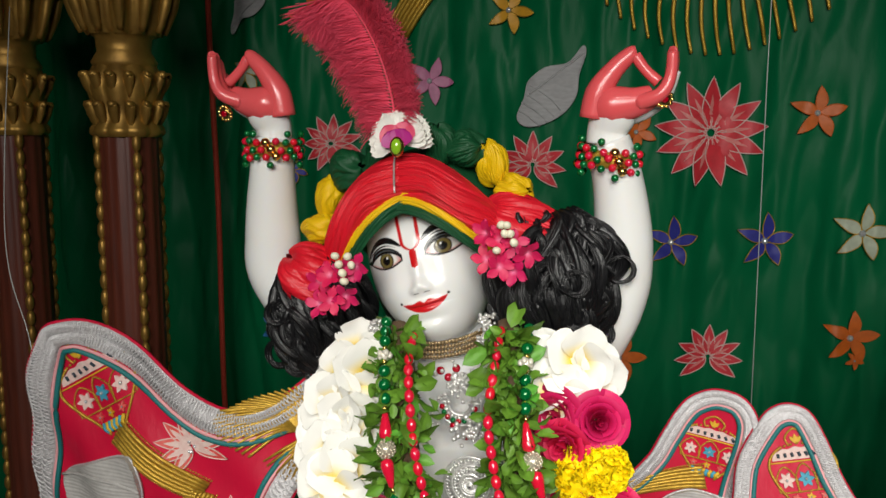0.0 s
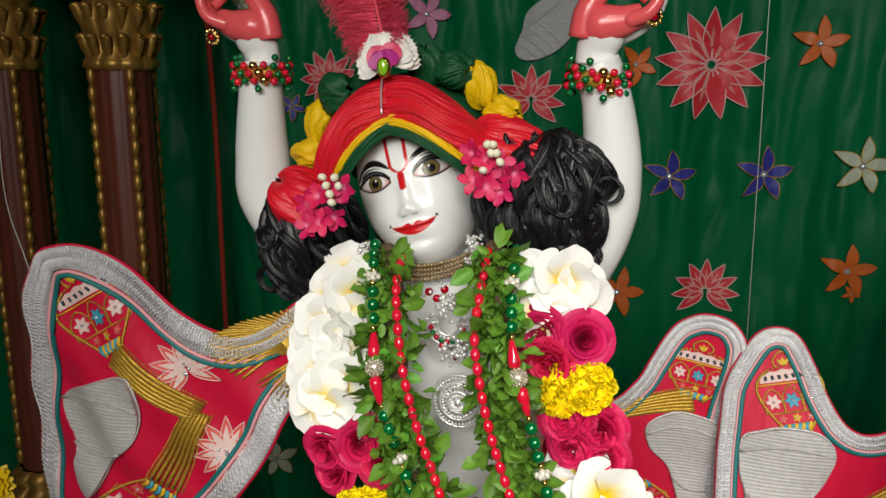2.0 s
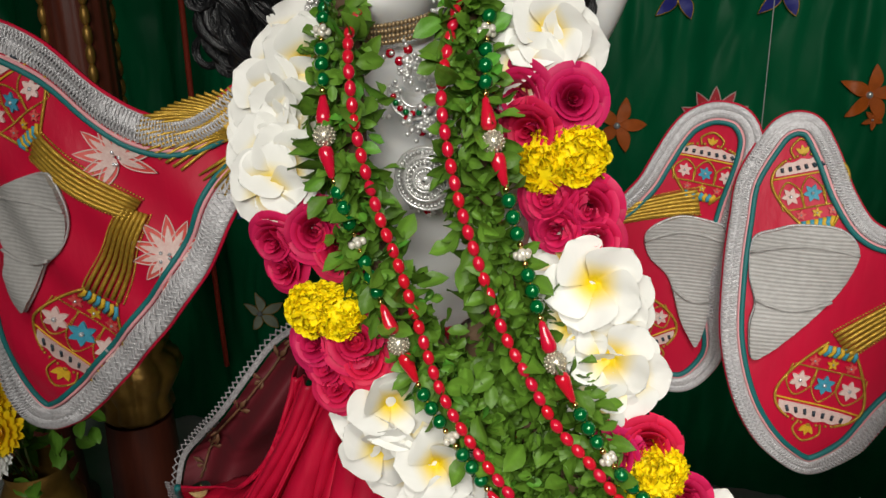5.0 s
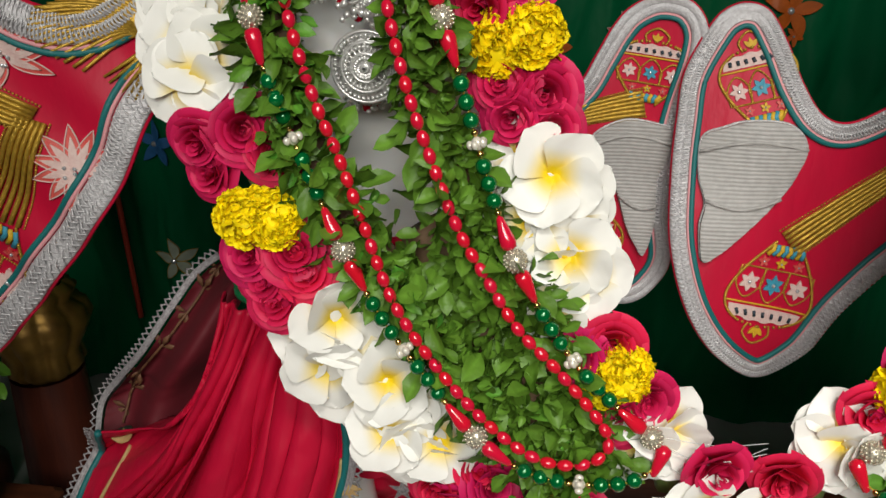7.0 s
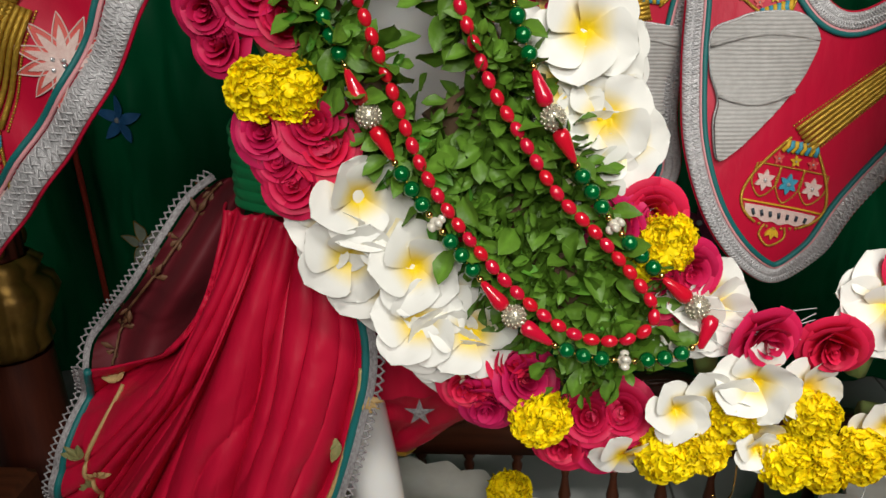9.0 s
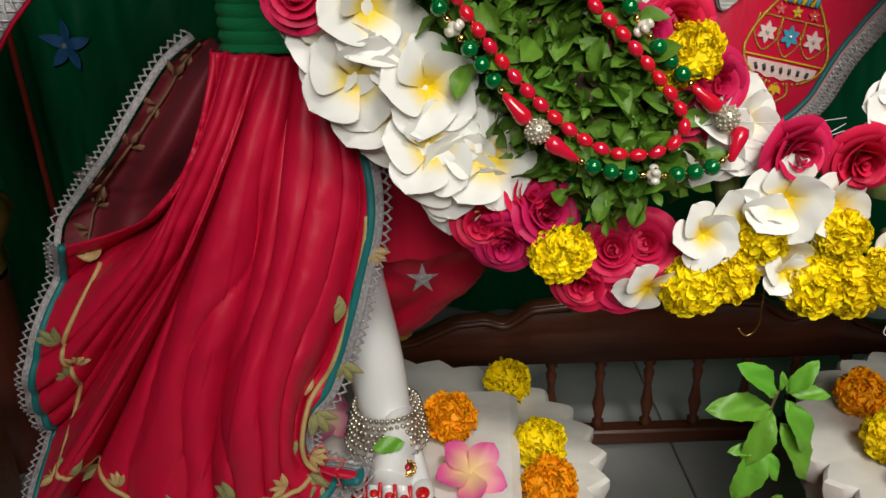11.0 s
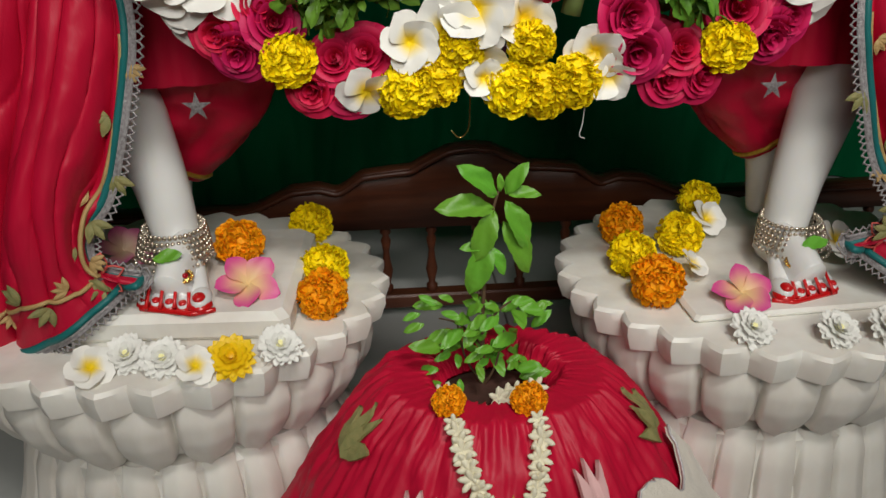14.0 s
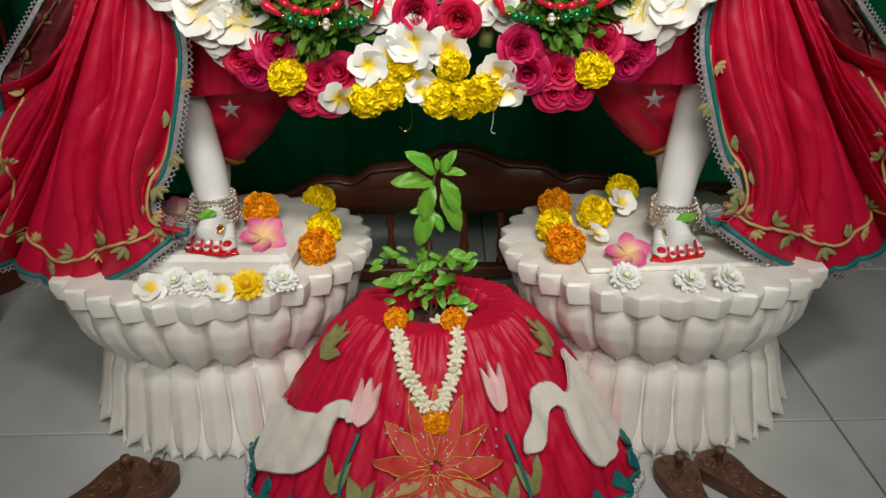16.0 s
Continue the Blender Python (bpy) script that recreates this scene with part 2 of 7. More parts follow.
def sstep(a, b, x):
    t = np.clip((x - a) / (b - a), 0, 1)
    return t * t * (3 - 2 * t)


rnd = random.Random(7)

# ---- the room ----
back = Build().add(box(4.6, 0.12, 3.0), move(0, 1.55, FLOOR))
tagged(part("wall_north", back, WALL, label="plain plaster wall behind the curtain", smooth=False), category="wall", kind="structure")
tagged(part("wall_south", Build().add(box(4.6, 0.12, 3.0), move(0, -3.4, FLOOR)), WALL, label="plain plaster wall", smooth=False), category="wall", kind="structure")
tagged(part("wall_west", Build().add(box(0.12, 4.83, 3.0), move(-2.24, -0.925, FLOOR)), WALL, label="plain plaster wall", smooth=False), category="wall", kind="structure")
tagged(part("wall_east", Build().add(box(0.12, 4.83, 3.0), move(2.24, -0.925, FLOOR)), WALL, label="plain plaster wall", smooth=False), category="wall", kind="structure")
tagged(part("ceiling", Build().add(box(4.6, 5.07, 0.1), move(0, -0.925, FLOOR + 3.0)), WALL, label="plain white plaster ceiling", smooth=False), category="ceiling", kind="structure")
floor = tagged(part("floor", Build().add(box(4.6, 5.07, 0.1), move(0, -0.925, FLOOR - 0.104)), JOINT, label="pale grey marble tile floor with fine joints", smooth=False), category="floor", kind="structure")


def pedestal_body():
    """The round core of a lotus pedestal with its scalloped rim."""
    body = Build()
    n = 30

    def rim(w, z):
        d = abs((w * n / (2 * math.pi)) % 1 - 0.5) * 2
        return 1 + 0.020 - 0.070 * (1 - d) ** 1.2
    body.add(lathe([(0.001, 0.330), (0.13, 0.330), (0.235, 0.330), (0.2525, 0.3285), (0.257, 0.324), (0.257, 0.312), (0.250, 0.290), (0.238, 0.284), (0.20, 0.283)], 30 * 8, rim))
    body.add(lathe([(0.226, 0.284), (0.222, 0.262), (0.214, 0.232), (0.196, 0.195), (0.17, 0.176), (0.172, 0.168), (0.188, 0.16), (0.192, 0.09), (0.2, 0.03), (0.205, 0.0), (0.001, 0.0)], 96))
    return body


def lotus_petal(name, z0, z1, radius, half, sharp, lift):
    """One carved petal on the round body, from its top z0 to its tip z1."""
    def S(u, v):
        z = z0 + (z1 - z0) * v
        s = 2 * u - 1
        w = half * (1 if v < 0.55 else math.sqrt(max(0.0, 1 - ((v - 0.55) / 0.45) ** sharp))) * s
        r = float(np.interp(v, [i / (len(radius) - 1) for i in range(len(radius))], radius)) + lift - 0.006 * abs(s) ** 2 - 0.016 * abs(s) ** 7 + 0.005 * math.exp(-(s / 0.3) ** 2) * v + 0.003 * math.exp(-((abs(s) - 0.82) / 0.12) ** 2)
        return (r * math.sin(w), -r * math.cos(w), z)
    return Build().add(grid(S, 23, 16)).mesh(name, [MARBLE])


PETAL_UP = lotus_petal("petal", 0.290, 0.170, (0.233, 0.237, 0.230, 0.212, 0.186), math.pi / 22, 2.6, 0.004)
PETAL_LOW = lotus_petal("petal", 0.172, 0.012, (0.184, 0.200, 0.206, 0.214, 0.225), math.pi / 26, 4.0, 0.003)
PETAL_TIP = lotus_petal("petal", 0.09, -0.0, (0.195, 0.20, 0.208, 0.216, 0.221), math.pi / 26, 2.2, -0.001)
PED = [(-0.418, 0.10), (0.386, 0.085)]
SLABS = [0.037, 0.010]
for i, (x, y) in enumerate(PED):
    p = thing("pedestal", "round white marble lotus pedestal with scalloped rim and carved petals", "pedestal", (x, y, FLOOR), "pedestals")
    p.scale = (1.10, 0.93, 1)
    core = part("body", pedestal_body(), MARBLE, p)
    core.data.set_sharp_from_angle(angle=radians(38))
    for k in range(22):
        part("petal", PETAL_UP, MARBLE, p, at=Matrix.Rotation(2 * math.pi * (k + 0.3 * i) / 22, 4, "Z"))
    for k in range(26):
        part("petal", PETAL_LOW, MARBLE, p, at=Matrix.Rotation(2 * math.pi * (k + 0.4) / 26, 4, "Z"))
        part("petal", PETAL_TIP, MARBLE, p, at=Matrix.Rotation(2 * math.pi * (k + 0.9) / 26, 4, "Z"))
    part("foot_slab", Build().add(box(0.27, 0.26, SLABS[i], 0.009 if i == 0 else 0.004), Matrix.Translation((0.028 if i == 0 else -0.014, -0.03, 0.3295)) @ Matrix.Rotation(-0.06 if i == 0 else 0.05, 4, "Z")), MARBLE, p, "square marble slab", smooth=False)

# ---- curtain with folds ----
cur = thing("curtain", "dark green satin curtain in soft folds with embroidered flowers and shells", "curtain", (0, 1.15, FLOOR))


def cloth_y(x, z):
    crumple = 0.010 * noise.noise((7 * x, 0.3, 1.6 * z)) + 0.030 * (0.3 - abs(noise.noise((9 * x + 1.2 * z, 1.7, 1.3 * z)))) + 0.014 * (0.3 - abs(noise.noise((22 * x - 2 * z, 4.1, 6 * z))))
    return 1.13 + 0.016 * math.sin(13 * x + 0.6 * math.sin(2.2 * z)) + 0.009 * math.sin(31 * x + 1.3 * z + math.sin(5 * x)) + 0.006 * math.sin(57 * x - 3 * z) + crumple


part("cloth", Build().add(grid(lambda u, v: (-2.1 + 4.2 * u, cloth_y(-2.1 + 4.2 * u, FLOOR + 0.006 + 2.994 * v), FLOOR + 0.006 + 2.994 * v), 640, 220)), CURTAIN, cur, at=under(cur))

# ---- statue: one mesh of painted marble ----
WHITE, CORAL, NAIL = (0.78, 0.78, 0.765), (0.74, 0.10, 0.11), (0.55, 0.008, 0.01)


def face_paint(x, z):
    """Pigment over the face, with glints painted into the eyes, in metres on the face from the middle between the eyes.
    """
    c = np.tile(np.array(WHITE), (len(x), 1))

    def lay(mask, colour):
        nonlocal c
        c = c * (1 - mask[:, None]) + np.array(colour) * mask[:, None]
    s, black = 0.0005, (0.008, 0.008, 0.009)
    for side in (-1, 1):
        e = (x - side * 0.0355) * side
        zz = z - 0.05 * e
        t = np.clip((e + 0.0205) / 0.0430, 0, 1)
        up = 0.0096 * np.sin(math.pi * t ** 0.85) ** 0.8 + 0.0016 * t
        lo = -0.0068 * np.sin(math.pi * t) ** 0.9 + 0.0016 * t
        inside = sstep(-s, s, up - zz) * sstep(-s, s, zz - lo) * (e > -0.0205) * (e < 0.0222)
        # lid line, its long outer wing and the crease above it
        wing = np.clip((e - 0.016) / 0.018, 0, 1)
        thick = (0.0058 + 0.0014 * t) * (1 - wing)
        top = np.where(e < 0.0222, up, 0.0016 + 0.30 * (e - 0.0222))
        liner = sstep(-s, s, top + thick + 0.0006 - zz) * sstep(-s, s, zz - np.where(e < 0.0222, lo - 0.0023, top - 0.0030 * (1 - wing))) * (e > -0.0222) * (e < 0.0335)
        lay(liner, black)
        crease_z = up + 0.0098 - 0.0016 * t + 0.10 * np.clip(e - 0.015, 0, 1)
        lay(sstep(s, -s, np.abs(zz - crease_z) - 0.0011 * np.sin(math.pi * np.clip((e + 0.017) / 0.050, 0.01, 0.99))) * (e > -0.016) * (e < 0.032), black)
        # grey streak: a reflection on the lid line, painted into its colour
        lay(liner * sstep(s, -s, np.abs(zz - up - 0.0038) - 0.0006) * (t > 0.15) * (t < 0.85) * 0.5, (0.16, 0.18, 0.18))
        lay(inside, (0.74, 0.73, 0.70))
        lay(inside * sstep(0.0026, 0.0, zz - lo) * 0.7, (0.5, 0.09, 0.08))
        lay(inside * sstep(-0.0125, -0.0195, e) * 0.7, (0.5, 0.09, 0.08))
        d = np.hypot(e + 0.001, zz - 0.0020)
        lay(inside * sstep(s, -s, d - 0.0097), (0.02, 0.015, 0.01))
        lay(inside * sstep(s, -s, d - 0.0083), (0.15, 0.115, 0.035))
        lay(inside * sstep(s, -s, d - 0.0050), (0.006, 0.006, 0.006))
        # small white glint painted on each iris
        lay(inside * sstep(s, -s, np.hypot(e + 0.0028, zz - 0.0052) - 0.0013), (0.85, 0.85, 0.85))
        bt = np.clip((e + 0.0235) / 0.0555, 0, 1)
        bc = 0.0135 + 0.0135 * np.sin(math.pi * bt ** 0.9) - 0.0065 * bt ** 2
        bw = 0.0040 * np.sin(math.pi * np.clip(bt, 0.015, 0.985) ** 0.62) ** 0.7
        lay(sstep(-s, s, bw - np.abs(z - bc)) * (bt > 0.005) * (bt < 0.995), black)
    # the forehead mark
    arm = 0.0100 * np.sqrt(np.clip((z - 0.0065) / 0.008, 0, 1)) + 0.03 * np.clip(z - 0.024, 0, 1) + 0.0004
    lay(sstep(s, -s, np.abs(np.abs(x) - arm) - 0.0021) * (z > 0.0055) * (z < 0.075), NAIL)
    lay(sstep(s, -s, np.hypot(x / (0.0042 + 0.05 * np.clip(-z, -0.006, 0.006)), np.maximum(np.abs(z + 0.0035) - 0.006, 0) / 0.0050) - 1), NAIL)
    # nostrils
    for side in (-1, 1):
        lay(sstep(s, -s, np.hypot((x - side * 0.0062) / 0.0042, (z + 0.0445 - 0.06 * np.abs(x)) / 0.0007) - 1) * 0.75, (0.03, 0.02, 0.02))
    # lips
    q = x / 0.0275
    zl = z + 0.0585 - 0.006 * q * q
    top = 0.0050 * (1 - q * q) * (0.75 + 0.5 * np.exp(-((np.abs(q) - 0.22) / 0.18) ** 2) - 0.25 * np.exp(-(q / 0.1) ** 2))
    low = -0.0080 * np.clip(1 - q * q, 0, 1) ** 0.8
    lay(sstep(-s, s, top - zl) * sstep(-s, s, zl - low) * (np.abs(q) < 1), (0.56, 0.010, 0.014))
    lay(sstep(s, -s, np.abs(zl + 0.0006) - 0.0003) * (np.abs(q) < 0.95) * 0.8, (0.09, 0.002, 0.004))
    for side in (-1, 1):
        lay(sstep(s, -s, np.hypot(x - side * 0.0284, z + 0.0510) - 0.0016), (0.02, 0.015, 0.015))
    return c


def head_piece():
    lon = np.concatenate([np.linspace(-100, 100, 300), np.linspace(105, 255, 24)]) * math.pi / 180
    lat = np.linspace(-89.5, 89.5, 340) * math.pi / 180
    lo, la = [a.ravel() for a in np.meshgrid(lon, lat, indexing="ij")]
    x, y, z = np.sin(lo) * np.cos(la), -np.cos(lo) * np.cos(la), np.sin(la)
    front = np.clip(-y, 0, 1)
    low = sstep(0.1, -1.0, z)
    X = 0.0740 * np.sin(lo) * np.where(z < 0, np.cos(la) ** 0.78, np.cos(la)) * (1 - 0.15 * sstep(-0.3, -1.0, z)) * (np.abs(x) + 1e-9) ** -0.06
    Z = np.where(z < 0, 0.108, 0.1) * z
    Y = -0.078 * np.cos(lo) * np.where(z < 0, np.cos(la) ** 0.72, np.cos(la)) - 0.020 * low * (np.cos(lo) > 0) * np.cos(lo)
    g = lambda cx, cz, sx, sz: np.exp(-((X - cx) / sx) ** 2 - ((Z - cz) / sz) ** 2)
    out = 0.005 * g(0, -0.018, 0.0075, 0.020) + 0.0065 * g(0, -0.036, 0.0090, 0.0075) + 0.0035 * g(0.0085, -0.0405, 0.005, 0.0045) + 0.0035 * g(-0.0085, -0.0405, 0.005, 0.0045)
    out += 0.0035 * g(0, -0.064, 0.020, 0.006) + 0.0030 * g(0, -0.0555, 0.017, 0.0035) - 0.002 * g(0, -0.0592, 0.022, 0.0015) + 0.005 * g(0, -0.088, 0.018, 0.012)
    out += 0.004 * g(0.034, -0.036, 0.022, 0.020) + 0.004 * g(-0.034, -0.036, 0.022, 0.020) - 0.003 * g(0, -0.076, 0.018, 0.005)
    for sd in (-1, 1):
        out += -0.0012 * g(sd * 0.034, 0.002, 0.020, 0.012) + 0.0018 * g(sd * 0.0355, 0.0015, 0.015, 0.0070) + 0.001 * g(sd * 0.036, 0.020, 0.022, 0.006)
    Y = Y - out * front ** 0.5
    c = np.where((front > 0.15)[:, None], face_paint(X, Z), np.array(WHITE))
    nu, nv = len(lon), len(lat)
    f = [(i * nv + j, ((i + 1) % nu) * nv + j, ((i + 1) % nu) * nv + j + 1, i * nv + j + 1) for i in range(nu) for j in range(nv - 1)]
    return np.stack([X, Y, Z], 1), f, c


def limb(points, radii, n=24, sides=20, flat=1.0):
    p = spline(points, n)
    r = np.interp(np.linspace(0, 1, n), np.linspace(0, 1, len(radii)), radii)
    return tube(p, r, sides, flat)


def hand(b, wrist, side):
    """A raised hand with finger and thumb joined; side 1 reaches to +x."""
    s = 0.00066

    def P(pts):
        return [(wrist[0] + side * a * s, wrist[1] + d * s, wrist[2] + h * s) for a, h, d in pts]
    b.add(limb(P([(0, -12, 0), (2, 12, 0), (10, 35, -4), (18, 62, -8)]), [33 * s, 34 * s, 40 * s, 34 * s], 14, 18, 0.8), colour=WHITE)
    pieces = [
        limb(P([(-16, 38, -10), (8, 52, -16), (46, 58, -16), (76, 70, -12)]), [20 * s, 34 * s, 26 * s, 18 * s], 14, 14, 0.85),
        limb(P([(-22, 32, -10), (-14, 75, -12), (10, 112, -14), (36, 138, -14), (46, 143, -14)]), [24 * s, 23 * s, 17 * s, 13 * s, 9 * s], 18, 14),
        limb(P([(44, 136, -14), (62, 112, -14), (84, 92, -14)]), [10 * s, 9 * s, 10 * s], 10, 10),
    ]
    for k, (top, d) in enumerate(((142, -26), (140, -10), (132, 6), (112, 20))):
        pieces.append(limb(P([(52, 58, d * 0.6 - 8), (86, 70, d - 8), (102, 98, d - 8), (104 + 2 * k, top - 4, d - 10), (103 + 2 * k, top, d - 12)]), [15 * s, 12 * s, 10 * s, 9 * s, 6 * s], 16, 10))
    for p in pieces:
        b.add(p, colour=CORAL)
    b.add(limb(P([(0, 26, 12), (30, 40, 10), (66, 50, 12), (96, 72, 8), (112, 112, 2)]), [22 * s, 24 * s, 18 * s, 12 * s, 8 * s], 16, 14, 0.8), colour=WHITE)


HEAD = Matrix.Translation((-0.431, 0.135, 1.3365)) @ Matrix.Rotation(radians(-13), 4, "Y") @ Matrix.Rotation(radians(-8), 4, "X") @ Matrix.Rotation(radians(2), 4, "Z")
FACE = HEAD @ Matrix.Rotation(radians(-5), 4, "Y")


def statue_mesh(name):
    b = Build()
    b.add(head_piece(), FACE)
    b.add(limb([(-0.415, 0.150, 1.30), (-0.402, 0.148, 1.26), (-0.392, 0.155, 1.205)], [0.040, 0.038, 0.05], 10, 24), colour=WHITE)
    rows = [(1.235, 0.05, 0.045), (1.215, 0.125, 0.062), (1.17, 0.145, 0.075), (1.10, 0.135, 0.082), (1.0, 0.115, 0.078), (0.92, 0.105, 0.075), (0.84, 0.12, 0.085), (0.74, 0.125, 0.09), (0.66, 0.11, 0.08)]
    v, f = [], []
    for z, rx, ry in rows:
        for k in range(32):
            w = 2 * math.pi * k / 32
            v.append((-0.385 + rx * math.cos(w), 0.145 + ry * math.sin(w), z))
    f = [(i * 32 + k, i * 32 + (k + 1) % 32, (i + 1) * 32 + (k + 1) % 32, (i + 1) * 32 + k) for i in range(len(rows) - 1) for k in range(32)]
    f += [tuple(range(32))[::-1], tuple(len(v) - 1 - k for k in range(32))]
    b.add((v, f), colour=WHITE)
    # arms, raised from the elbows
    b.add(limb([(-0.50, 0.15, 1.19), (-0.565, 0.145, 1.23), (-0.628, 0.13, 1.30), (-0.634, 0.125, 1.36), (-0.630, 0.118, 1.43), (-0.626, 0.115, 1.478)], [0.045, 0.045, 0.037, 0.0345, 0.028, 0.0245], 40, 24), colour=WHITE)
    b.add(limb([(-0.28, 0.16, 1.19), (-0.240, 0.155, 1.23), (-0.204, 0.145, 1.295), (-0.200, 0.14, 1.36), (-0.208, 0.135, 1.43), (-0.222, 0.13, 1.478)], [0.045, 0.043, 0.034, 0.0345, 0.029, 0.0255], 40, 24), colour=WHITE)
    hand(b, (-0.624, 0.115, 1.482), -1)
    hand(b, (-0.224, 0.13, 1.482), 1)
    # legs: the standing one shows below the skirt, the crossed one is behind it
    b.add(limb([(-0.46, 0.13, 0.80), (-0.448, 0.115, 0.68), (-0.426, 0.095, 0.595), (-0.402, 0.08, 0.51), (-0.391, 0.07, 0.445), (-0.385, 0.066, 0.41)], [0.070, 0.050, 0.041, 0.033, 0.0285, 0.032], 40, 24), colour=WHITE)
    b.add(limb([(-0.37, 0.17, 0.80), (-0.365, 0.185, 0.66), (-0.412, 0.2, 0.52), (-0.425, 0.20, 0.415)], [0.06, 0.042, 0.030, 0.024], 30, 20), colour=WHITE)
    b.add(limb([(-0.373, 0.078, 0.424), (-0.376, 0.035, 0.430), (-0.38, 0.0, 0.417), (-0.383, -0.02, 0.408)], [0.028, 0.033, 0.039, 0.037], 20, 20, 0.62), colour=WHITE)
    for k in range(5):
        x = -0.352 - 0.0160 * k + (0.003 if k == 0 else 0)
        r = 0.0125 if k == 0 else 0.0078
        y = -0.032 + 0.005 * abs(k - 1)
        b.add(ball((r, r * 1.7, r * 0.95), 14, 10), move(x, y, 0.399 + r * 0.6), colour=WHITE)
        b.add(ball((r * 0.62, r * 0.75, r * 0.4), 10, 8), move(x, y - r * 0.85, 0.399 + r * 1.2), colour=NAIL)
        b.add(ball((r * 1.16, r * 1.2, r * 0.55), 12, 8), move(x, y - r * 0.75, 0.399 + r * 0.25), colour=NAIL)
        b.add(limb([(x - 0.001, y + 0.004, 0.404), (x * 0.5 - 0.38 * 0.5, y + 0.05, 0.424)], [r * 0.95, r * 1.2], 6, 10, 0.9), colour=WHITE)
    for k in range(4):
        b.add(tube([(-0.3615 - 0.0160 * k, -0.042, 0.404), (-0.3635 - 0.0150 * k, -0.014, 0.420)], 0.0022, 6), colour=NAIL)
    b.add(tube([(-0.336 - 0.0165 * k, -0.034 + (0.005 * abs(k - 1.2)) - 0.016, 0.3995) for k in np.linspace(-0.3, 5, 20)], 0.0032, 8), colour=NAIL)
    return b.mesh(name, [MARBLE_PAINT])


st = new("statue", statue_mesh("statue"))
tagged(st, "white marble statue with raised coral-painted hands, standing on pedestal", "statue", "statues")
# the second statue is the mirror image of the first
me2 = st.data.copy()
co = np.empty(len(me2.vertices) * 3)
me2.vertices.foreach_get("co", co)
co = co.reshape(-1, 3)
co[:, 0] = 0.004 - co[:, 0]
me2.vertices.foreach_set("co", co.ravel())
me2.flip_normals()
st2 = new("statue", me2)
st2.location.z = -0.028
tagged(st2, "white marble statue in red skirt, standing on pedestal", "statue", "statues")


from mathutils import geometry

# ---- scarves ----
def outline_inset(pts, n, d):
    """A closed outline, and the same moved inwards by d."""
    p = spline(pts, n, True)
    t = np.roll(p, -1, 0) - np.roll(p, 1, 0)
    for _ in range(6):
        t = (np.roll(t, 1, 0) + 2 * t + np.roll(t, -1, 0)) / 4
    nrm = np.stack([-t[:, 1], t[:, 0]], 1)
    nrm /= np.linalg.norm(nrm, axis=1)[:, None]
    area = np.sum(p[:, 0] * np.roll(p[:, 1], -1) - np.roll(p[:, 0], -1) * p[:, 1])
    return p, p + nrm * d * (1 if area > 0 else -1)


def fill2d(outline, step):
    """Points and triangles that fill a closed outline evenly."""
    o = np.array(outline)
    n = len(o)
    pts = [Vector(p) for p in o]
    (x0, z0), (x1, z1) = o.min(0), o.max(0)
    for i, x in enumerate(np.arange(x0 + step / 2, x1, step)):
        for z in np.arange(z0 + (step / 2 if i % 2 else step * 0.1), z1, step):
            a, b = o, np.roll(o, -1, 0)
            cross = ((a[:, 1] > z) != (b[:, 1] > z)) & (x < (b[:, 0] - a[:, 0]) * (z - a[:, 1]) / (b[:, 1] - a[:, 1] + 1e-12) + a[:, 0])
            if cross.sum() % 2 and np.min(np.hypot(o[:, 0] - x, o[:, 1] - z)) > step * 0.45:
                pts.append(Vector((x, z)))
    v, _, f, *_ = geometry.delaunay_2d_cdt(pts, [(i, (i + 1) % n) for i in range(n)], [], 1, 1e-6)
    tris = [tuple(t) for t in f]
    v = [(p.x, p.y) for p in v]

    def area(t):
        a, b, c = (v[i] for i in t[:3])
        return (b[0] - a[0]) * (c[1] - a[1]) - (c[0] - a[0]) * (b[1] - a[1])
    return v, [t if area(t) > 0 else t[::-1] for t in tris]


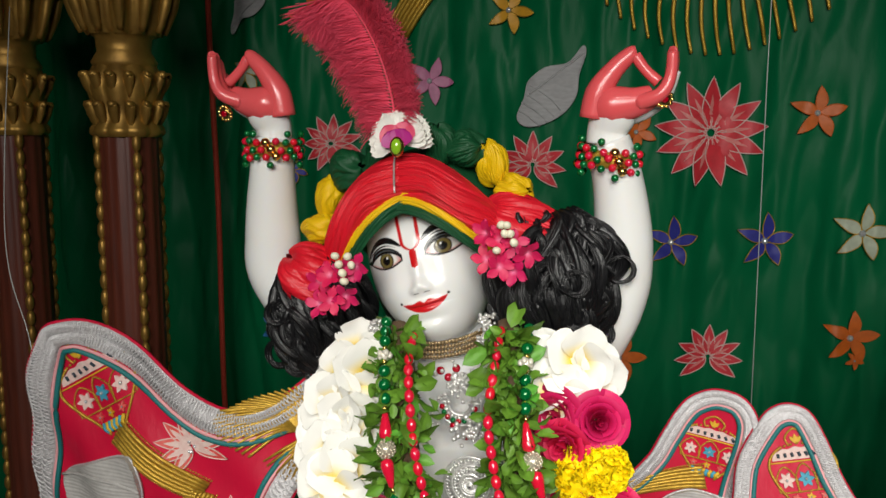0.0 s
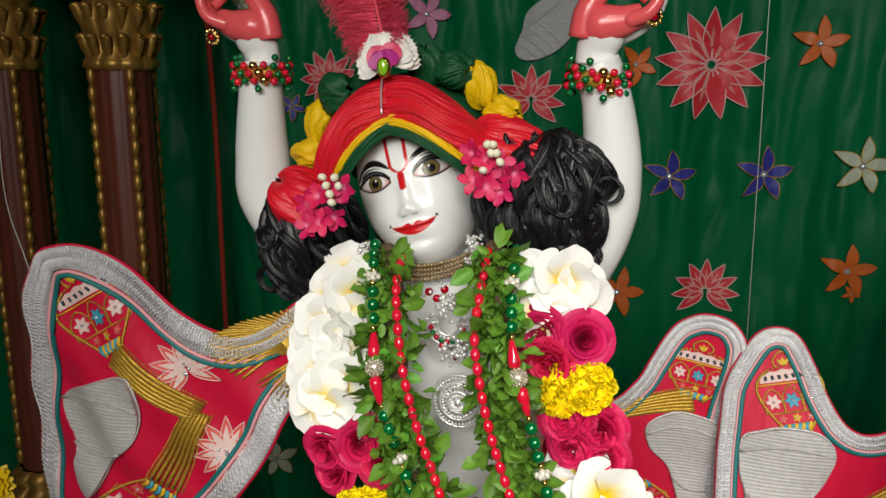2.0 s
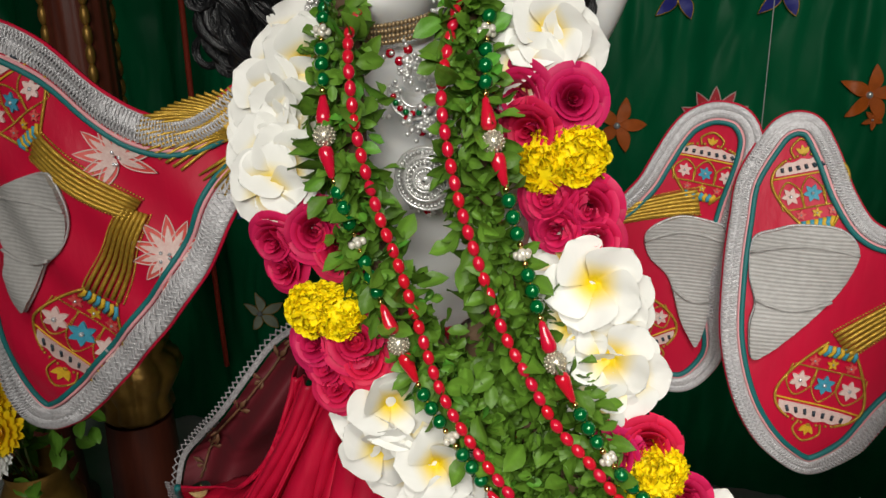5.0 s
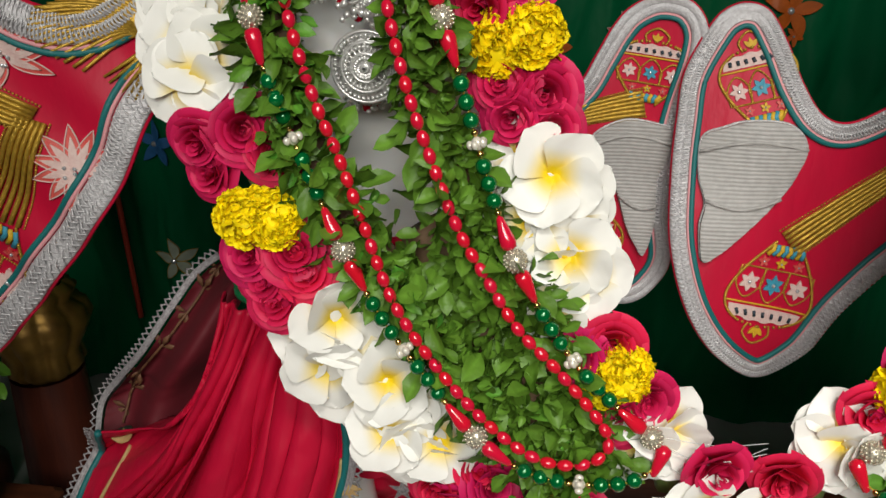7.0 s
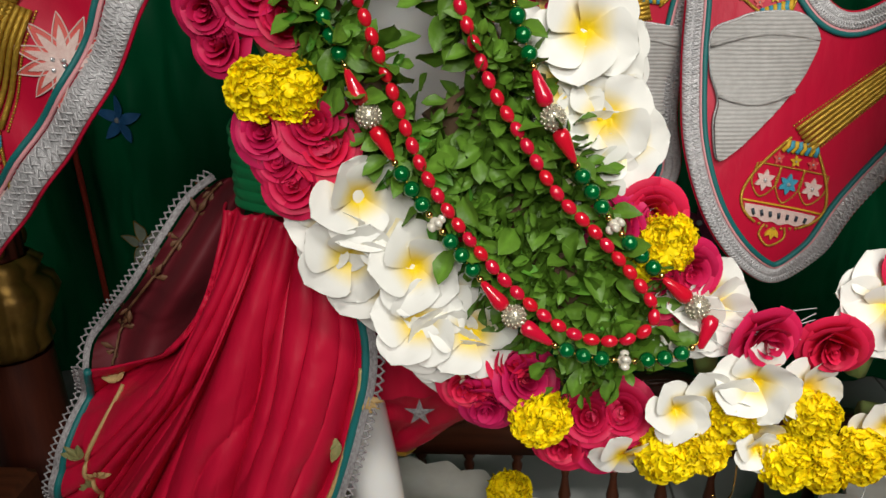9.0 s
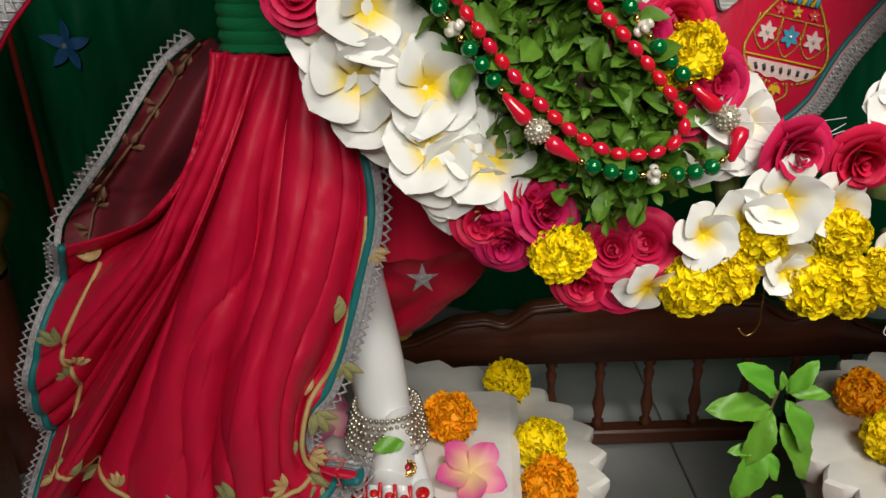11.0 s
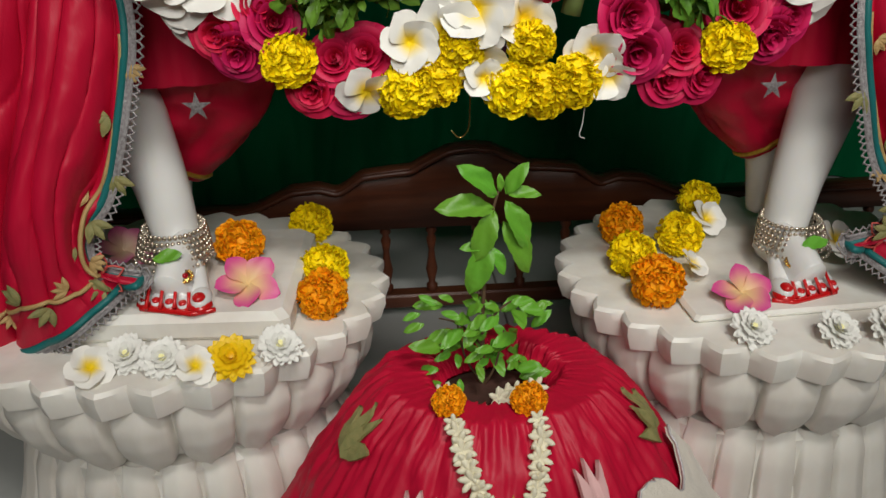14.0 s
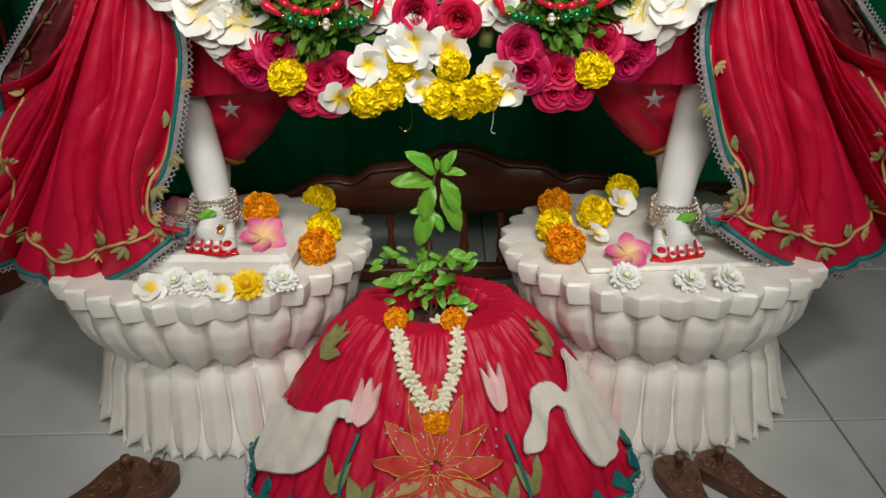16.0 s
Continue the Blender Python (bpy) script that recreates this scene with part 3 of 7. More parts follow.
def scarf(name, label, pts, centre, depth, border=0.044):
    """A cloth lobe over an outline in x and z, with braid and piping round its edge."""
    th = thing(name, label, "scarf", (centre[0], depth(*centre), centre[1]), "scarves")
    n = 220
    edge, _ = outline_inset(pts, n, 0)

    def ring(d):
        return outline_inset(pts, n, d)[1]

    def sheet(loops, off):
        v, f = [], []
        for k, loop in enumerate(loops):
            o = off(k) if callable(off) else off
            v += [(x, depth(x, z) - o, z) for x, z in loop]
        for k in range(len(loops) - 1):
            for i in range(n):
                j = (i + 1) % n
                f.append((k * n + i, k * n + j, (k + 1) * n + j, (k + 1) * n + i))
        return v, f
    pts2, tris = fill2d(edge, 0.011)
    cloth = part("cloth", Build().add(([(x, depth(x, z), z) for x, z in pts2], tris)), RED_SATIN, th, at=under(th))
    so = cloth.modifiers.new("thickness", "SOLIDIFY")
    so.thickness, so.offset = 0.003, -1
    prof = [(0.002, 0.001), (0.003, 0.003), (0.009, 0.0042), (0.015, 0.0034), (0.022, 0.004), (0.0245, 0.001)]
    bl = Build()
    loops2 = [ring(d * border / 0.034) for d, _ in prof]
    v, f = sheet(loops2, lambda k: prof[k][1])
    v = np.array(v)
    for k in range(len(prof)):
        wob = np.array([math.sin(i * 2.9) * 0.0008 + rnd.uniform(-0.0006, 0.0006) for i in range(n)])
        v[k * n:(k + 1) * n, 1] += wob if 0 < k < 5 else 0
    bl.add((v, f))
    # raised stitches of the braid, zigzag
    pa, pb, pc = [outline_inset(pts, 3 * n, d * border / 0.034)[1] for d in (0.0025, 0.0125, 0.0235)]
    for i in range(6 * n):
        a, b2 = (pa[i // 2], pb[(i // 2 + (2 if i % 2 else -2)) % (3 * n)]) if i % 4 < 2 else (pb[i // 2], pc[(i // 2 + (2 if i % 2 else -2)) % (3 * n)])
        bl.add(tube([(a[0], depth(*a) - 0.0035, a[1]), ((a[0] + b2[0]) / 2, depth(*a) - 0.0062, (a[1] + b2[1]) / 2), (b2[0], depth(*b2) - 0.0035, b2[1])], 0.0011, 4, caps=False))
    part("braid", bl, SILVER_BRAID, th, "silver thread braid", at=under(th))
    for d, r, m, nm in ((0.0305, 0.0034, TEAL, "piping"), (0.0268, 0.0022, PINK, "piping")):
        p = ring(d * border / 0.034)
        part(nm, Build().add(tube([(x, depth(x, z) - 0.002, z) for x, z in p], r, 8, closed=True)), m, th, "teal satin piping" if m is TEAL else "pink satin piping", at=under(th))
    th["scarf"] = name
    return th


def depth_a(x, z):
    return 0.03 + 0.02 * math.sin(9 * x + 5 * z) + 0.010 * math.sin(24 * x - 14 * z) + 0.004 * math.sin(60 * x + 45 * z) + 0.10 * max(0, x + 0.62) ** 1.0


OUT_A = [(-0.918, 1.150), (-0.907, 1.205), (-0.885, 1.245), (-0.854, 1.258), (-0.825, 1.256), (-0.784, 1.237), (-0.737, 1.211), (-0.691, 1.181), (-0.656, 1.159), (-0.628, 1.153), (-0.595, 1.168), (-0.55, 1.205), (-0.50, 1.235), (-0.47, 1.20), (-0.50, 1.12),
         (-0.562, 1.067), (-0.592, 1.007), (-0.633, 0.945), (-0.712, 0.857), (-0.793, 0.778), (-0.842, 0.742), (-0.875, 0.735), (-0.905, 0.755), (-0.930, 0.81), (-0.945, 0.89), (-0.944, 0.98), (-0.931, 1.075)]
scarf_a = scarf("scarf", "red satin scarf with silver braid border, embroidered, hanging from the arm", OUT_A, (-0.76, 1.07), depth_a)


def depth_b(x, z):
    return 0.29 + 0.012 * math.sin(21 * x + 4 * z) + 0.3 * (z - 1.05) * 0.3 - 0.12 * max(0, -0.10 - x)


OUT_B = [(-0.30, 0.99), (-0.20, 1.01), (-0.160, 1.040), (-0.140, 1.075), (-0.122, 1.108), (-0.103, 1.130), (-0.072, 1.144), (-0.037, 1.138), (-0.017, 1.112), (-0.016, 1.075), (-0.033, 0.995), (-0.040, 0.90), (-0.032, 0.83), (-0.047, 0.79), (-0.075, 0.765), (-0.115, 0.765), (-0.20, 0.78), (-0.30, 0.82)]
scarf_b = scarf("scarf", "red satin scarf end with silver braid and grey shell", OUT_B, (-0.15, 0.96), depth_b, 0.028)


def depth_c(x, z):
    return 0.20 + 0.25 * max(0, z - 0.75) * 0.8 + 0.014 * math.sin(18 * x - 9 * z) - 0.06 * max(0, x - 0.1)


OUT_C = [(-0.042, 1.06), (-0.021, 1.105), (-0.004, 1.128), (0.020, 1.138), (0.045, 1.130), (0.065, 1.098), (0.085, 1.055), (0.110, 1.022), (0.142, 1.014), (0.19, 1.035), (0.26, 1.07), (0.36, 1.05), (0.36, 0.96), (0.24, 0.88), (0.165, 0.80), (0.122, 0.735), (0.072, 0.702), (0.022, 0.732), (-0.021, 0.792), (-0.046, 0.869), (-0.050, 0.95), (-0.047, 1.012)]
scarf_c = scarf("scarf", "red satin scarf with silver braid and large grey shell", OUT_C, (0.11, 0.95), depth_c, 0.028)


# ---- skirts ----
def lace_edge(path, sign):
    """A silver lace ribbon beside a path in x and z, with small loops along its outer edge."""
    p = np.array(path, float)
    s = np.concatenate([[0], np.cumsum(np.linalg.norm(np.diff(p, axis=0), axis=1))])
    n = max(8, int(s[-1] / 0.0045))
    q = np.stack([np.interp(np.linspace(0, s[-1], n), s, p[:, k]) for k in range(3)], 1)
    t = np.gradient(q, axis=0)
    for _ in range(4):
        t[1:-1] = (t[:-2] + 2 * t[1:-1] + t[2:]) / 4
    o = np.stack([-t[:, 2], np.zeros(n), t[:, 0]], 1)
    o *= -sign / (np.linalg.norm(o, axis=1)[:, None] + 1e-9)
    b = Build()
    rows = [q - o * d + np.array([0, h, 0]) for d, h in ((0.003, -0.0010), (0.0055, -0.0034), (0.0075, 0.0006), (0.0095, -0.0030), (0.0115, 0.0))]
    b.add((np.concatenate(rows), [(r * n + i, r * n + i + 1, (r + 1) * n + i + 1, (r + 1) * n + i) for r in range(4) for i in range(n - 1)]))
    for i in range(0, n - 2, 2):
        a, c, e = rows[4][i], rows[4][i + 2], (rows[4][i] + rows[4][i + 2]) / 2 - o[i] * 0.0065
        b.add(tube([a, (a + e) / 2 - (c - a) * 0.15, e, (c + e) / 2 + (c - a) * 0.15, c], 0.0012, 5, caps=False))
        b.add(ball(0.0017, 6, 4), move(*e))
    return b


def skirt(name, label, sign, dx):
    """A red pleated skirt front: a fan of folds from the waist to the hem, with teal and lace trim."""
    th = thing(name, label, "skirt", (dx - sign * 0.0 + (-0.5 if sign > 0 else 0.5), 0.1, 0.6), "skirts")

    hem_line = spline([(-0.715, 0.10, 0.655), (-0.755, 0.085, 0.54), (-0.787, 0.07, 0.44), (-0.768, 0.045, 0.365), (-0.69, 0.005, 0.352), (-0.61, -0.03, 0.343), (-0.54, -0.05, 0.366), (-0.470, -0.05, 0.415), (-0.412, -0.03, 0.436)], 241)
    inner = spline([(-0.412, 0.02, 0.85), (-0.385, 0.0, 0.73), (-0.402, -0.005, 0.64), (-0.435, -0.01, 0.54), (-0.460, -0.015, 0.505), (-0.468, -0.025, 0.472), (-0.456, -0.03, 0.448), (-0.412, -0.03, 0.436)], 121)

    def S(u, v, off=0.0):
        # u: from the outer edge to the inner edge; v: from waist to hem
        top = np.array([-0.535 + 0.123 * u, 0.07 - 0.05 * math.sin(math.pi * u * 0.6), 0.85])
        hem = hem_line[min(240, int(u * 240 + 0.5))]
        mid = top * 0.5 + hem * 0.5 + np.array([0.09 * (1 - u) ** 2, -0.045, -0.06 * (1 - u) ** 2])
        p = (1 - v) ** 2 * top + 2 * v * (1 - v) * mid + v * v * hem
        k = float(sstep(0.6, 1.0, u))
        p = p * (1 - k) + inner[min(120, int(v * 120 + 0.5))] * k
        amp = (0.012 + 0.075 * v * (1 - 0.62 * v)) * (1 - 0.7 * k)
        w = 36 * u + 3.0 * v + 0.9 * math.sin(4 * u + 1.5 * v) + 3.0 * noise.noise((3.5 * u, 1.9 * v, 0.4))
        fold = (1.15 + 0.5 * noise.noise((5 * u, 1.2 * v, 3.0))) * (abs(math.sin(w / 2)) ** 0.6 - 0.6) + 0.5 * noise.noise((7 * u, 2.4 * v, 5.0)) + 0.36 * (abs(math.sin(46 * u + 2.5 * v + 4.0 * noise.noise((5 * u, 2.6 * v, 8.0)))) ** 0.55 - 0.6) * (1 - 0.5 * v)
        crinkle = 0.0045 * (0.3 - abs(noise.noise((12 * u + 5 * v, 9 * v, 2.0))))
        p = p + np.array([0.35 * amp * math.cos(w / 2) * math.sin(math.pi * min(1, u * 1.02)), -1.25 * amp * fold - crinkle - off, 0])
        return np.array([sign * p[0] + dx, p[1], p[2]])
    c = part("cloth", Build().add(grid(lambda u, v: S(u, v), 260, 90)), RED_SATIN, th, at=under(th))
    so = c.modifiers.new("thickness", "SOLIDIFY")
    so.thickness = 0.0025
    # inner edge and hem trim
    path = [S(1, v, 0.004) for v in np.linspace(0.05, 1, 60)] + [S(u, 1, 0.004) for u in np.linspace(1, 0, 120)][1:]
    part("piping", Build().add(tube(path, 0.0045, 8)), TEAL, th, "teal satin piping", at=under(th))
    part("lace", lace_edge(path, sign), LACE, th, "scalloped silver lace edge", at=under(th))
    return th, S


skirt_a, SA = skirt("skirt", "red satin skirt with teal piping, lace edge and vine embroidery", 1, 0)
skirt_b, SB = skirt("skirt", "red satin skirt with teal piping, lace edge and vine embroidery", -1, 0.012)
DULL_GOLD_TH = material("dull_gold_embroidery", (0.16, 0.07, 0.03), 0.6, noise_scale=120, noise_amount=0.6, bump=0.5, bump_scale=500)
# back panels, in a darker maroon than the skirt fronts
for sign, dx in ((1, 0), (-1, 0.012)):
    th = thing("skirt_train", "dark maroon back panel of the flared skirt with lace edge", "skirt", (dx + sign * -0.66, 0.16, 0.6), "skirt backs")

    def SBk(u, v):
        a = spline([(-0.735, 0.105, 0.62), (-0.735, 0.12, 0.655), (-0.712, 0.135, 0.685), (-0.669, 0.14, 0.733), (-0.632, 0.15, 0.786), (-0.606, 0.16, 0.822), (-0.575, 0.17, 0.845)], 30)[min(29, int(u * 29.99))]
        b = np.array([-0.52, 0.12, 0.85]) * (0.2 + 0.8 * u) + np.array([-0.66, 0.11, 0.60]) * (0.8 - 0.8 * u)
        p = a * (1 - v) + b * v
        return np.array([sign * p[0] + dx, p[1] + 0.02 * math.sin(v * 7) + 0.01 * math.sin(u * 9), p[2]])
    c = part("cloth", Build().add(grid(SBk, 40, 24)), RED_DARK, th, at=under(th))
    path = [SBk(u, 0) for u in np.linspace(0, 1, 60)]
    part("lace", lace_edge(path, sign), LACE, th, "scalloped silver lace edge", at=under(th))
    vine, sprigs = Build(), Build()
    stalk = [SBk(u, 0.16 + 0.05 * math.sin(11 * u)) - np.array([0, 0.006, 0]) for u in np.linspace(0.05, 0.95, 50)]
    vine.add(tube(stalk, 0.0018, 5))
    for k in range(4, 48, 7):
        for a in (-0.9, 0.0, 0.9):
            w = a + (0.9 if k % 2 else 3.6)
            d = np.array([math.cos(w), 0, math.sin(w)])
            sprigs.add(tube([stalk[k] + d * r for r in (0.003, 0.012, 0.022)], [0.0008, 0.0042, 0.0006], 6, flat=0.4))
    part("vine", vine, DULL_GOLD_TH, th, "dull gold vine embroidery", at=under(th))
    part("vine_leaves", sprigs, DULL_GOLD_TH, th, "dull gold leaf embroidery", at=under(th))

# ---- covered pot ----
pot = thing("plant_pot_cover", "red gathered satin cover over a plant pot, embroidered with swans", "pot cover", (-0.012, -0.125, FLOOR))


def pot_S(u, v, off=0.0):
    """u: round the pot from the back; v: from the gathered neck down to the hem."""
    w = 2 * math.pi * u - math.pi / 2 + math.pi
    r = np.interp(v, [0, 0.06, 0.16, 0.3, 0.5, 0.75, 1], [0.060, 0.074, 0.118, 0.158, 0.208, 0.262, 0.302])
    z = np.interp(v, [0, 0.06, 0.16, 0.3, 0.5, 0.75, 1], [0.262, 0.296, 0.298, 0.262, 0.184, 0.088, 0.004])
    cw, sw = math.cos(w), math.sin(w)
    pl = 0.012 * noise.noise((7 * cw, 7 * sw, 1.2 * v)) * (0.3 + 0.7 * v) + 0.010 * (0.35 - abs(noise.noise((13 * cw, 13 * sw, 2.2 * v)))) * (1 - 0.6 * v) + 0.006 * (0.3 - abs(noise.noise((30 * cw, 30 * sw, 4 * v)))) * (1 - 0.7 * v) + 0.006 * noise.noise((9 * cw, 9 * sw, 11 * v)) + 0.004 * (0.3 - abs(noise.noise((15 * cw + 6 * v, 15 * sw, 9 * v)))) + 0.0025 * (0.3 - abs(noise.noise((40 * cw, 40 * sw, 22 * v))))
    pl += (0.0034 * math.sin(46 * w + 5 * noise.noise((3 * cw, 3 * sw, 2 * v))) * math.exp(-((v - 0.12) / 0.16) ** 2) + 0.010 * (0.35 - abs(noise.noise((11 * cw, 11 * sw, 1.1 * v + 3)))) * float(sstep(0.1, 0.5, v)))
    r = r + pl * (0.3 if v < 0.03 else 1) + off
    return np.array([-0.012 + r * math.cos(w) * 1.06, -0.085 - 0.04 * v + r * math.sin(w) * 0.82, FLOOR + z + off * 0.6])


c = part("cloth", Build().add(grid(pot_S, 440, 90, close_u=True)), RED_SATIN, pot, at=under(pot))
SOIL = material("dark_soil", (0.075, 0.03, 0.02), 0.95, noise_scale=60, noise_amount=0.6, bump=0.8, bump_scale=120)
soil = part("soil", Build().add(lathe([(0.001, 0.259), (0.04, 0.261), (0.066, 0.256)], 32), Matrix.Translation((0, 0.04, 0)) @ Matrix.Diagonal((1.06, 0.82, 1, 1))), SOIL, pot, "dark brown soil")

# ---- bench behind ----
bench = thing("bench", "dark carved wooden bench back with turned spindles", "bench", (0.0, 0.55, FLOOR))


def crest(x):
    ax = abs(x - 0.03)
    return 0.268 + np.interp(ax, [0, 0.04, 0.09, 0.11, 0.14, 0.2, 0.235, 0.25, 0.28, 0.33, 0.40, 0.42, 0.7], [0.118, 0.114, 0.09, 0.078, 0.076, 0.07, 0.045, 0.04, 0.05, 0.046, 0.014, 0.010, 0.010])


xs = np.linspace(-0.95, 0.95, 260)
cr = Build()
v = []
for x in xs:
    t = crest(x) - FLOOR
    v += [(x, -0.016, t - 0.004), (x, -0.010, t), (x, 0.012, t), (x, 0.016, t - 0.004), (x, 0.016, 0.195), (x, -0.016, 0.195)]
f = [(i * 6 + k, (i + 1) * 6 + k, (i + 1) * 6 + (k + 1) % 6, i * 6 + (k + 1) % 6) for i in range(len(xs) - 1) for k in range(6)]
cr.add((v, f))
cr.add(tube([(x, -0.018, crest(x) - FLOOR - 0.008) for x in xs], 0.006, 8))
part("crest_rail", cr, DARK_WOOD, bench)
part("lower_rail", Build().add(box(1.9, 0.035, 0.03, 0.004), move(0, 0, 0.02)), DARK_WOOD, bench, smooth=False)
sp = lathe([(0.008, 0.05), (0.011, 0.055), (0.011, 0.065), (0.006, 0.07), (0.012, 0.10), (0.008, 0.12), (0.006, 0.14), (0.010, 0.165), (0.006, 0.175), (0.011, 0.182), (0.009, 0.196)], 14)
spm = Build().add(sp).mesh("spindle", [DARK_WOOD])
for k in range(22):
    part("spindle", spm, DARK_WOOD, bench, at=move(-0.92 + 0.0876 * k, 0, 0))
for x in (-0.95, 0.95):
    part("post", Build().add(lathe([(0.02, 0), (0.02, 0.05), (0.014, 0.07), (0.02, 0.12), (0.014, 0.2), (0.022, 0.24), (0.014, 0.27), (0.018, 0.3), (0.001, 0.32)], 16)), DARK_WOOD, bench, at=move(x, 0, 0))


def mirror_x(p, mirrored):
    return (0.004 - p[0], *p[1:]) if mirrored else tuple(p)


# ---- dhoti and sash round the statues ----
GREEN_SASH = material("green_printed_sash", (0.010, 0.29, 0.095), 0.55, noise_scale=40, noise_amount=0.4, wave=0.6, wave_scale=90, stretch=(0.4, 0.4, 3))
for mirrored in (False, True):
    th = thing("dhoti", "deep red gathered cloth wrapped round the hips and legs", "dhoti", ((-0.385 if not mirrored else 0.389), 0.15, 0.75), "dhotis")

    def hips(u, v):
        w = 2 * math.pi * u
        z = 0.93 - 0.295 * v
        rx, ry = 0.122 + 0.02 * math.sin(2.2 * v), 0.094
        k = 1 + 0.03 * math.sin(17 * w + 3 * v) + 0.02 * math.sin(29 * w)
        x = -0.385 + rx * k * math.cos(w)
        return (0.004 - x if mirrored else x, 0.145 + ry * k * math.sin(w), z)

    def leg_cloth(u, v):
        w = 2 * math.pi * u
        c = np.array([-0.372 + 0.022 * math.sin(2.4 * v) - 0.055 * v ** 3, 0.165 + 0.025 * v, 0.74 - 0.24 * v])
        r = np.interp(v, [0, 0.3, 0.7, 0.92, 1.0], [0.118, 0.108, 0.080, 0.046, 0.036])
        k = 1 + 0.06 * math.sin(5 * w + 7 * v) + 0.05 * math.sin(24 * v + 2 * w) * v + 0.16 * (0.3 - abs(noise.noise((3 * math.cos(w) + 2 * v, 3 * math.sin(w), 7 * v))))
        x = c[0] + r * k * math.cos(w)
        return (0.004 - x if mirrored else x, c[1] + r * k * 0.9 * math.sin(w), c[2] - 0.03 * math.cos(w) * v)
    part("wrap", Build().add(grid(hips, 120, 16, close_u=True)), RED_SATIN, th, at=under(th))
    part("leg_wrap", Build().add(grid(leg_cloth, 80, 40, close_u=True)), RED_SATIN, th, at=under(th))
    def thigh_cloth(u, v):
        w = 2 * math.pi * u
        c = np.array([-0.452 + 0.018 * v, 0.122 - 0.015 * v, 0.80 - 0.145 * v])
        r = (0.072 - 0.018 * v) * (1 + 0.05 * math.sin(5 * w + 6 * v) + 0.05 * noise.noise((4 * math.cos(w), 4 * math.sin(w), 6 * v)))
        return mirror_x((c[0] + r * math.cos(w), c[1] + r * math.sin(w), c[2] + 0.02 * math.cos(w) * v), mirrored)
    part("thigh_wrap", Build().add(grid(thigh_cloth, 60, 24, close_u=True)), RED_SATIN, th, at=under(th))
    hem = [leg_cloth(u, 0.97) for u in np.linspace(0, 1, 50, endpoint=False)]
    part("hem", Build().add(tube(hem, 0.004, 8, closed=True)), GOLD_THREAD, th, "gold hem band", at=under(th))
    star = [(-0.343 + q * math.cos(0.3 + k * math.pi / 5) , 0.068, 0.607 + q * math.sin(0.3 + k * math.pi / 5)) for k in range(10) for q in [(0.018 if k % 2 == 0 else 0.0065)]]
    star = [mirror_x(p, mirrored) for p in star] + [mirror_x((-0.343, 0.062, 0.607), mirrored)]
    part("star_patch", Build().add((star, [(k, (k + 1) % 10, 10) for k in range(10)])), LACE, th, "grey star flower patch", at=under(th))
    sash = thing("sash", "green printed cotton sash tied at the waist", "sash", ((-0.50 if not mirrored else 0.504), 0.06, 0.87), "sashes")

    def sash_S(u, v):
        w = math.pi * (0.92 + 0.75 * u)
        k = 1.06 + 0.012 * math.sin(40 * v) + 0.01 * math.sin(9 * w)
        x = -0.40 + 0.128 * k * math.cos(w)
        return (0.004 - x if mirrored else x, 0.135 + 0.11 * k * math.sin(w) , 0.925 - 0.085 * v + 0.02 * u * v)
    so = part("cloth", Build().add(grid(sash_S, 50, 40)), GREEN_SASH, sash, at=under(sash))
    so.modifiers.new("thickness", "SOLIDIFY").thickness = 0.003

# ---- flowers and leaves ----
PETAL = material("flower_petal", attr="paint", rough=0.42, vary=0.04, thin=0.10, spec=0.35, bump=0.12, bump_scale=90)
ROSE_PETAL = material("rose_petal", attr="paint", rough=0.5, vary=0.16, thin=0.18, spec=0.25, bump=0.2, bump_scale=160)
MARI_PETAL = material("marigold_petal", attr="paint", rough=0.6, vary=0.08, thin=0.10, spec=0.2)
LEAF = material("basil_leaf", attr="paint", rough=0.45, vary=0.42, thin=0.12, spec=0.35, bump=0.35, bump_scale=220)
STEM = material("green_stem", (0.16, 0.22, 0.06), 0.6, noise_scale=50, noise_amount=0.5)
TWIG = material("brown_twig", (0.12, 0.07, 0.035), 0.8, noise_scale=50, noise_amount=0.5)


def petal(L, W, cup, curl, tip=0.7, nu=7, nv=5, colours=((1, 1, 1), (1, 1, 1)), blend=(0.1, 0.45), twist=0.0, wave=0.0):
    """One petal along +y, with its pigment from the base to the rim."""
    v, c = [], []
    for i in range(nu):
        u = 1 - (1 - i / (nu - 1)) ** 1.8
        w = W * (0.22 + 0.80 * float(sstep(0, 0.62, u))) * math.sqrt(max(0.0006, 1 - max(0.0, (u - 0.52) / 0.48) ** 2.2))
        for j in range(nv):
            s = 2 * j / (nv - 1) - 1
            x = s * w + twist * u * u
            z = cup * s * s * (1 - 0.45 * s * s) * w + curl * u * u + wave * math.sin(7 * s + 9 * u)
            v.append((x, L * u - 0.05 * L * s * s * u, z))
            k = float(sstep(blend[0], blend[1], u + 0.12 * abs(s)))
            c.append([a * (1 - k) + b * k for a, b in zip(*colours)])
    f = [(i * nv + j, i * nv + j + 1, (i + 1) * nv + j + 1, (i + 1) * nv + j) for i in range(nu - 1) for j in range(nv - 1)]
    return np.array(v), f, np.array(c)


def rot(axis, a):
    return Matrix.Rotation(a, 4, axis)


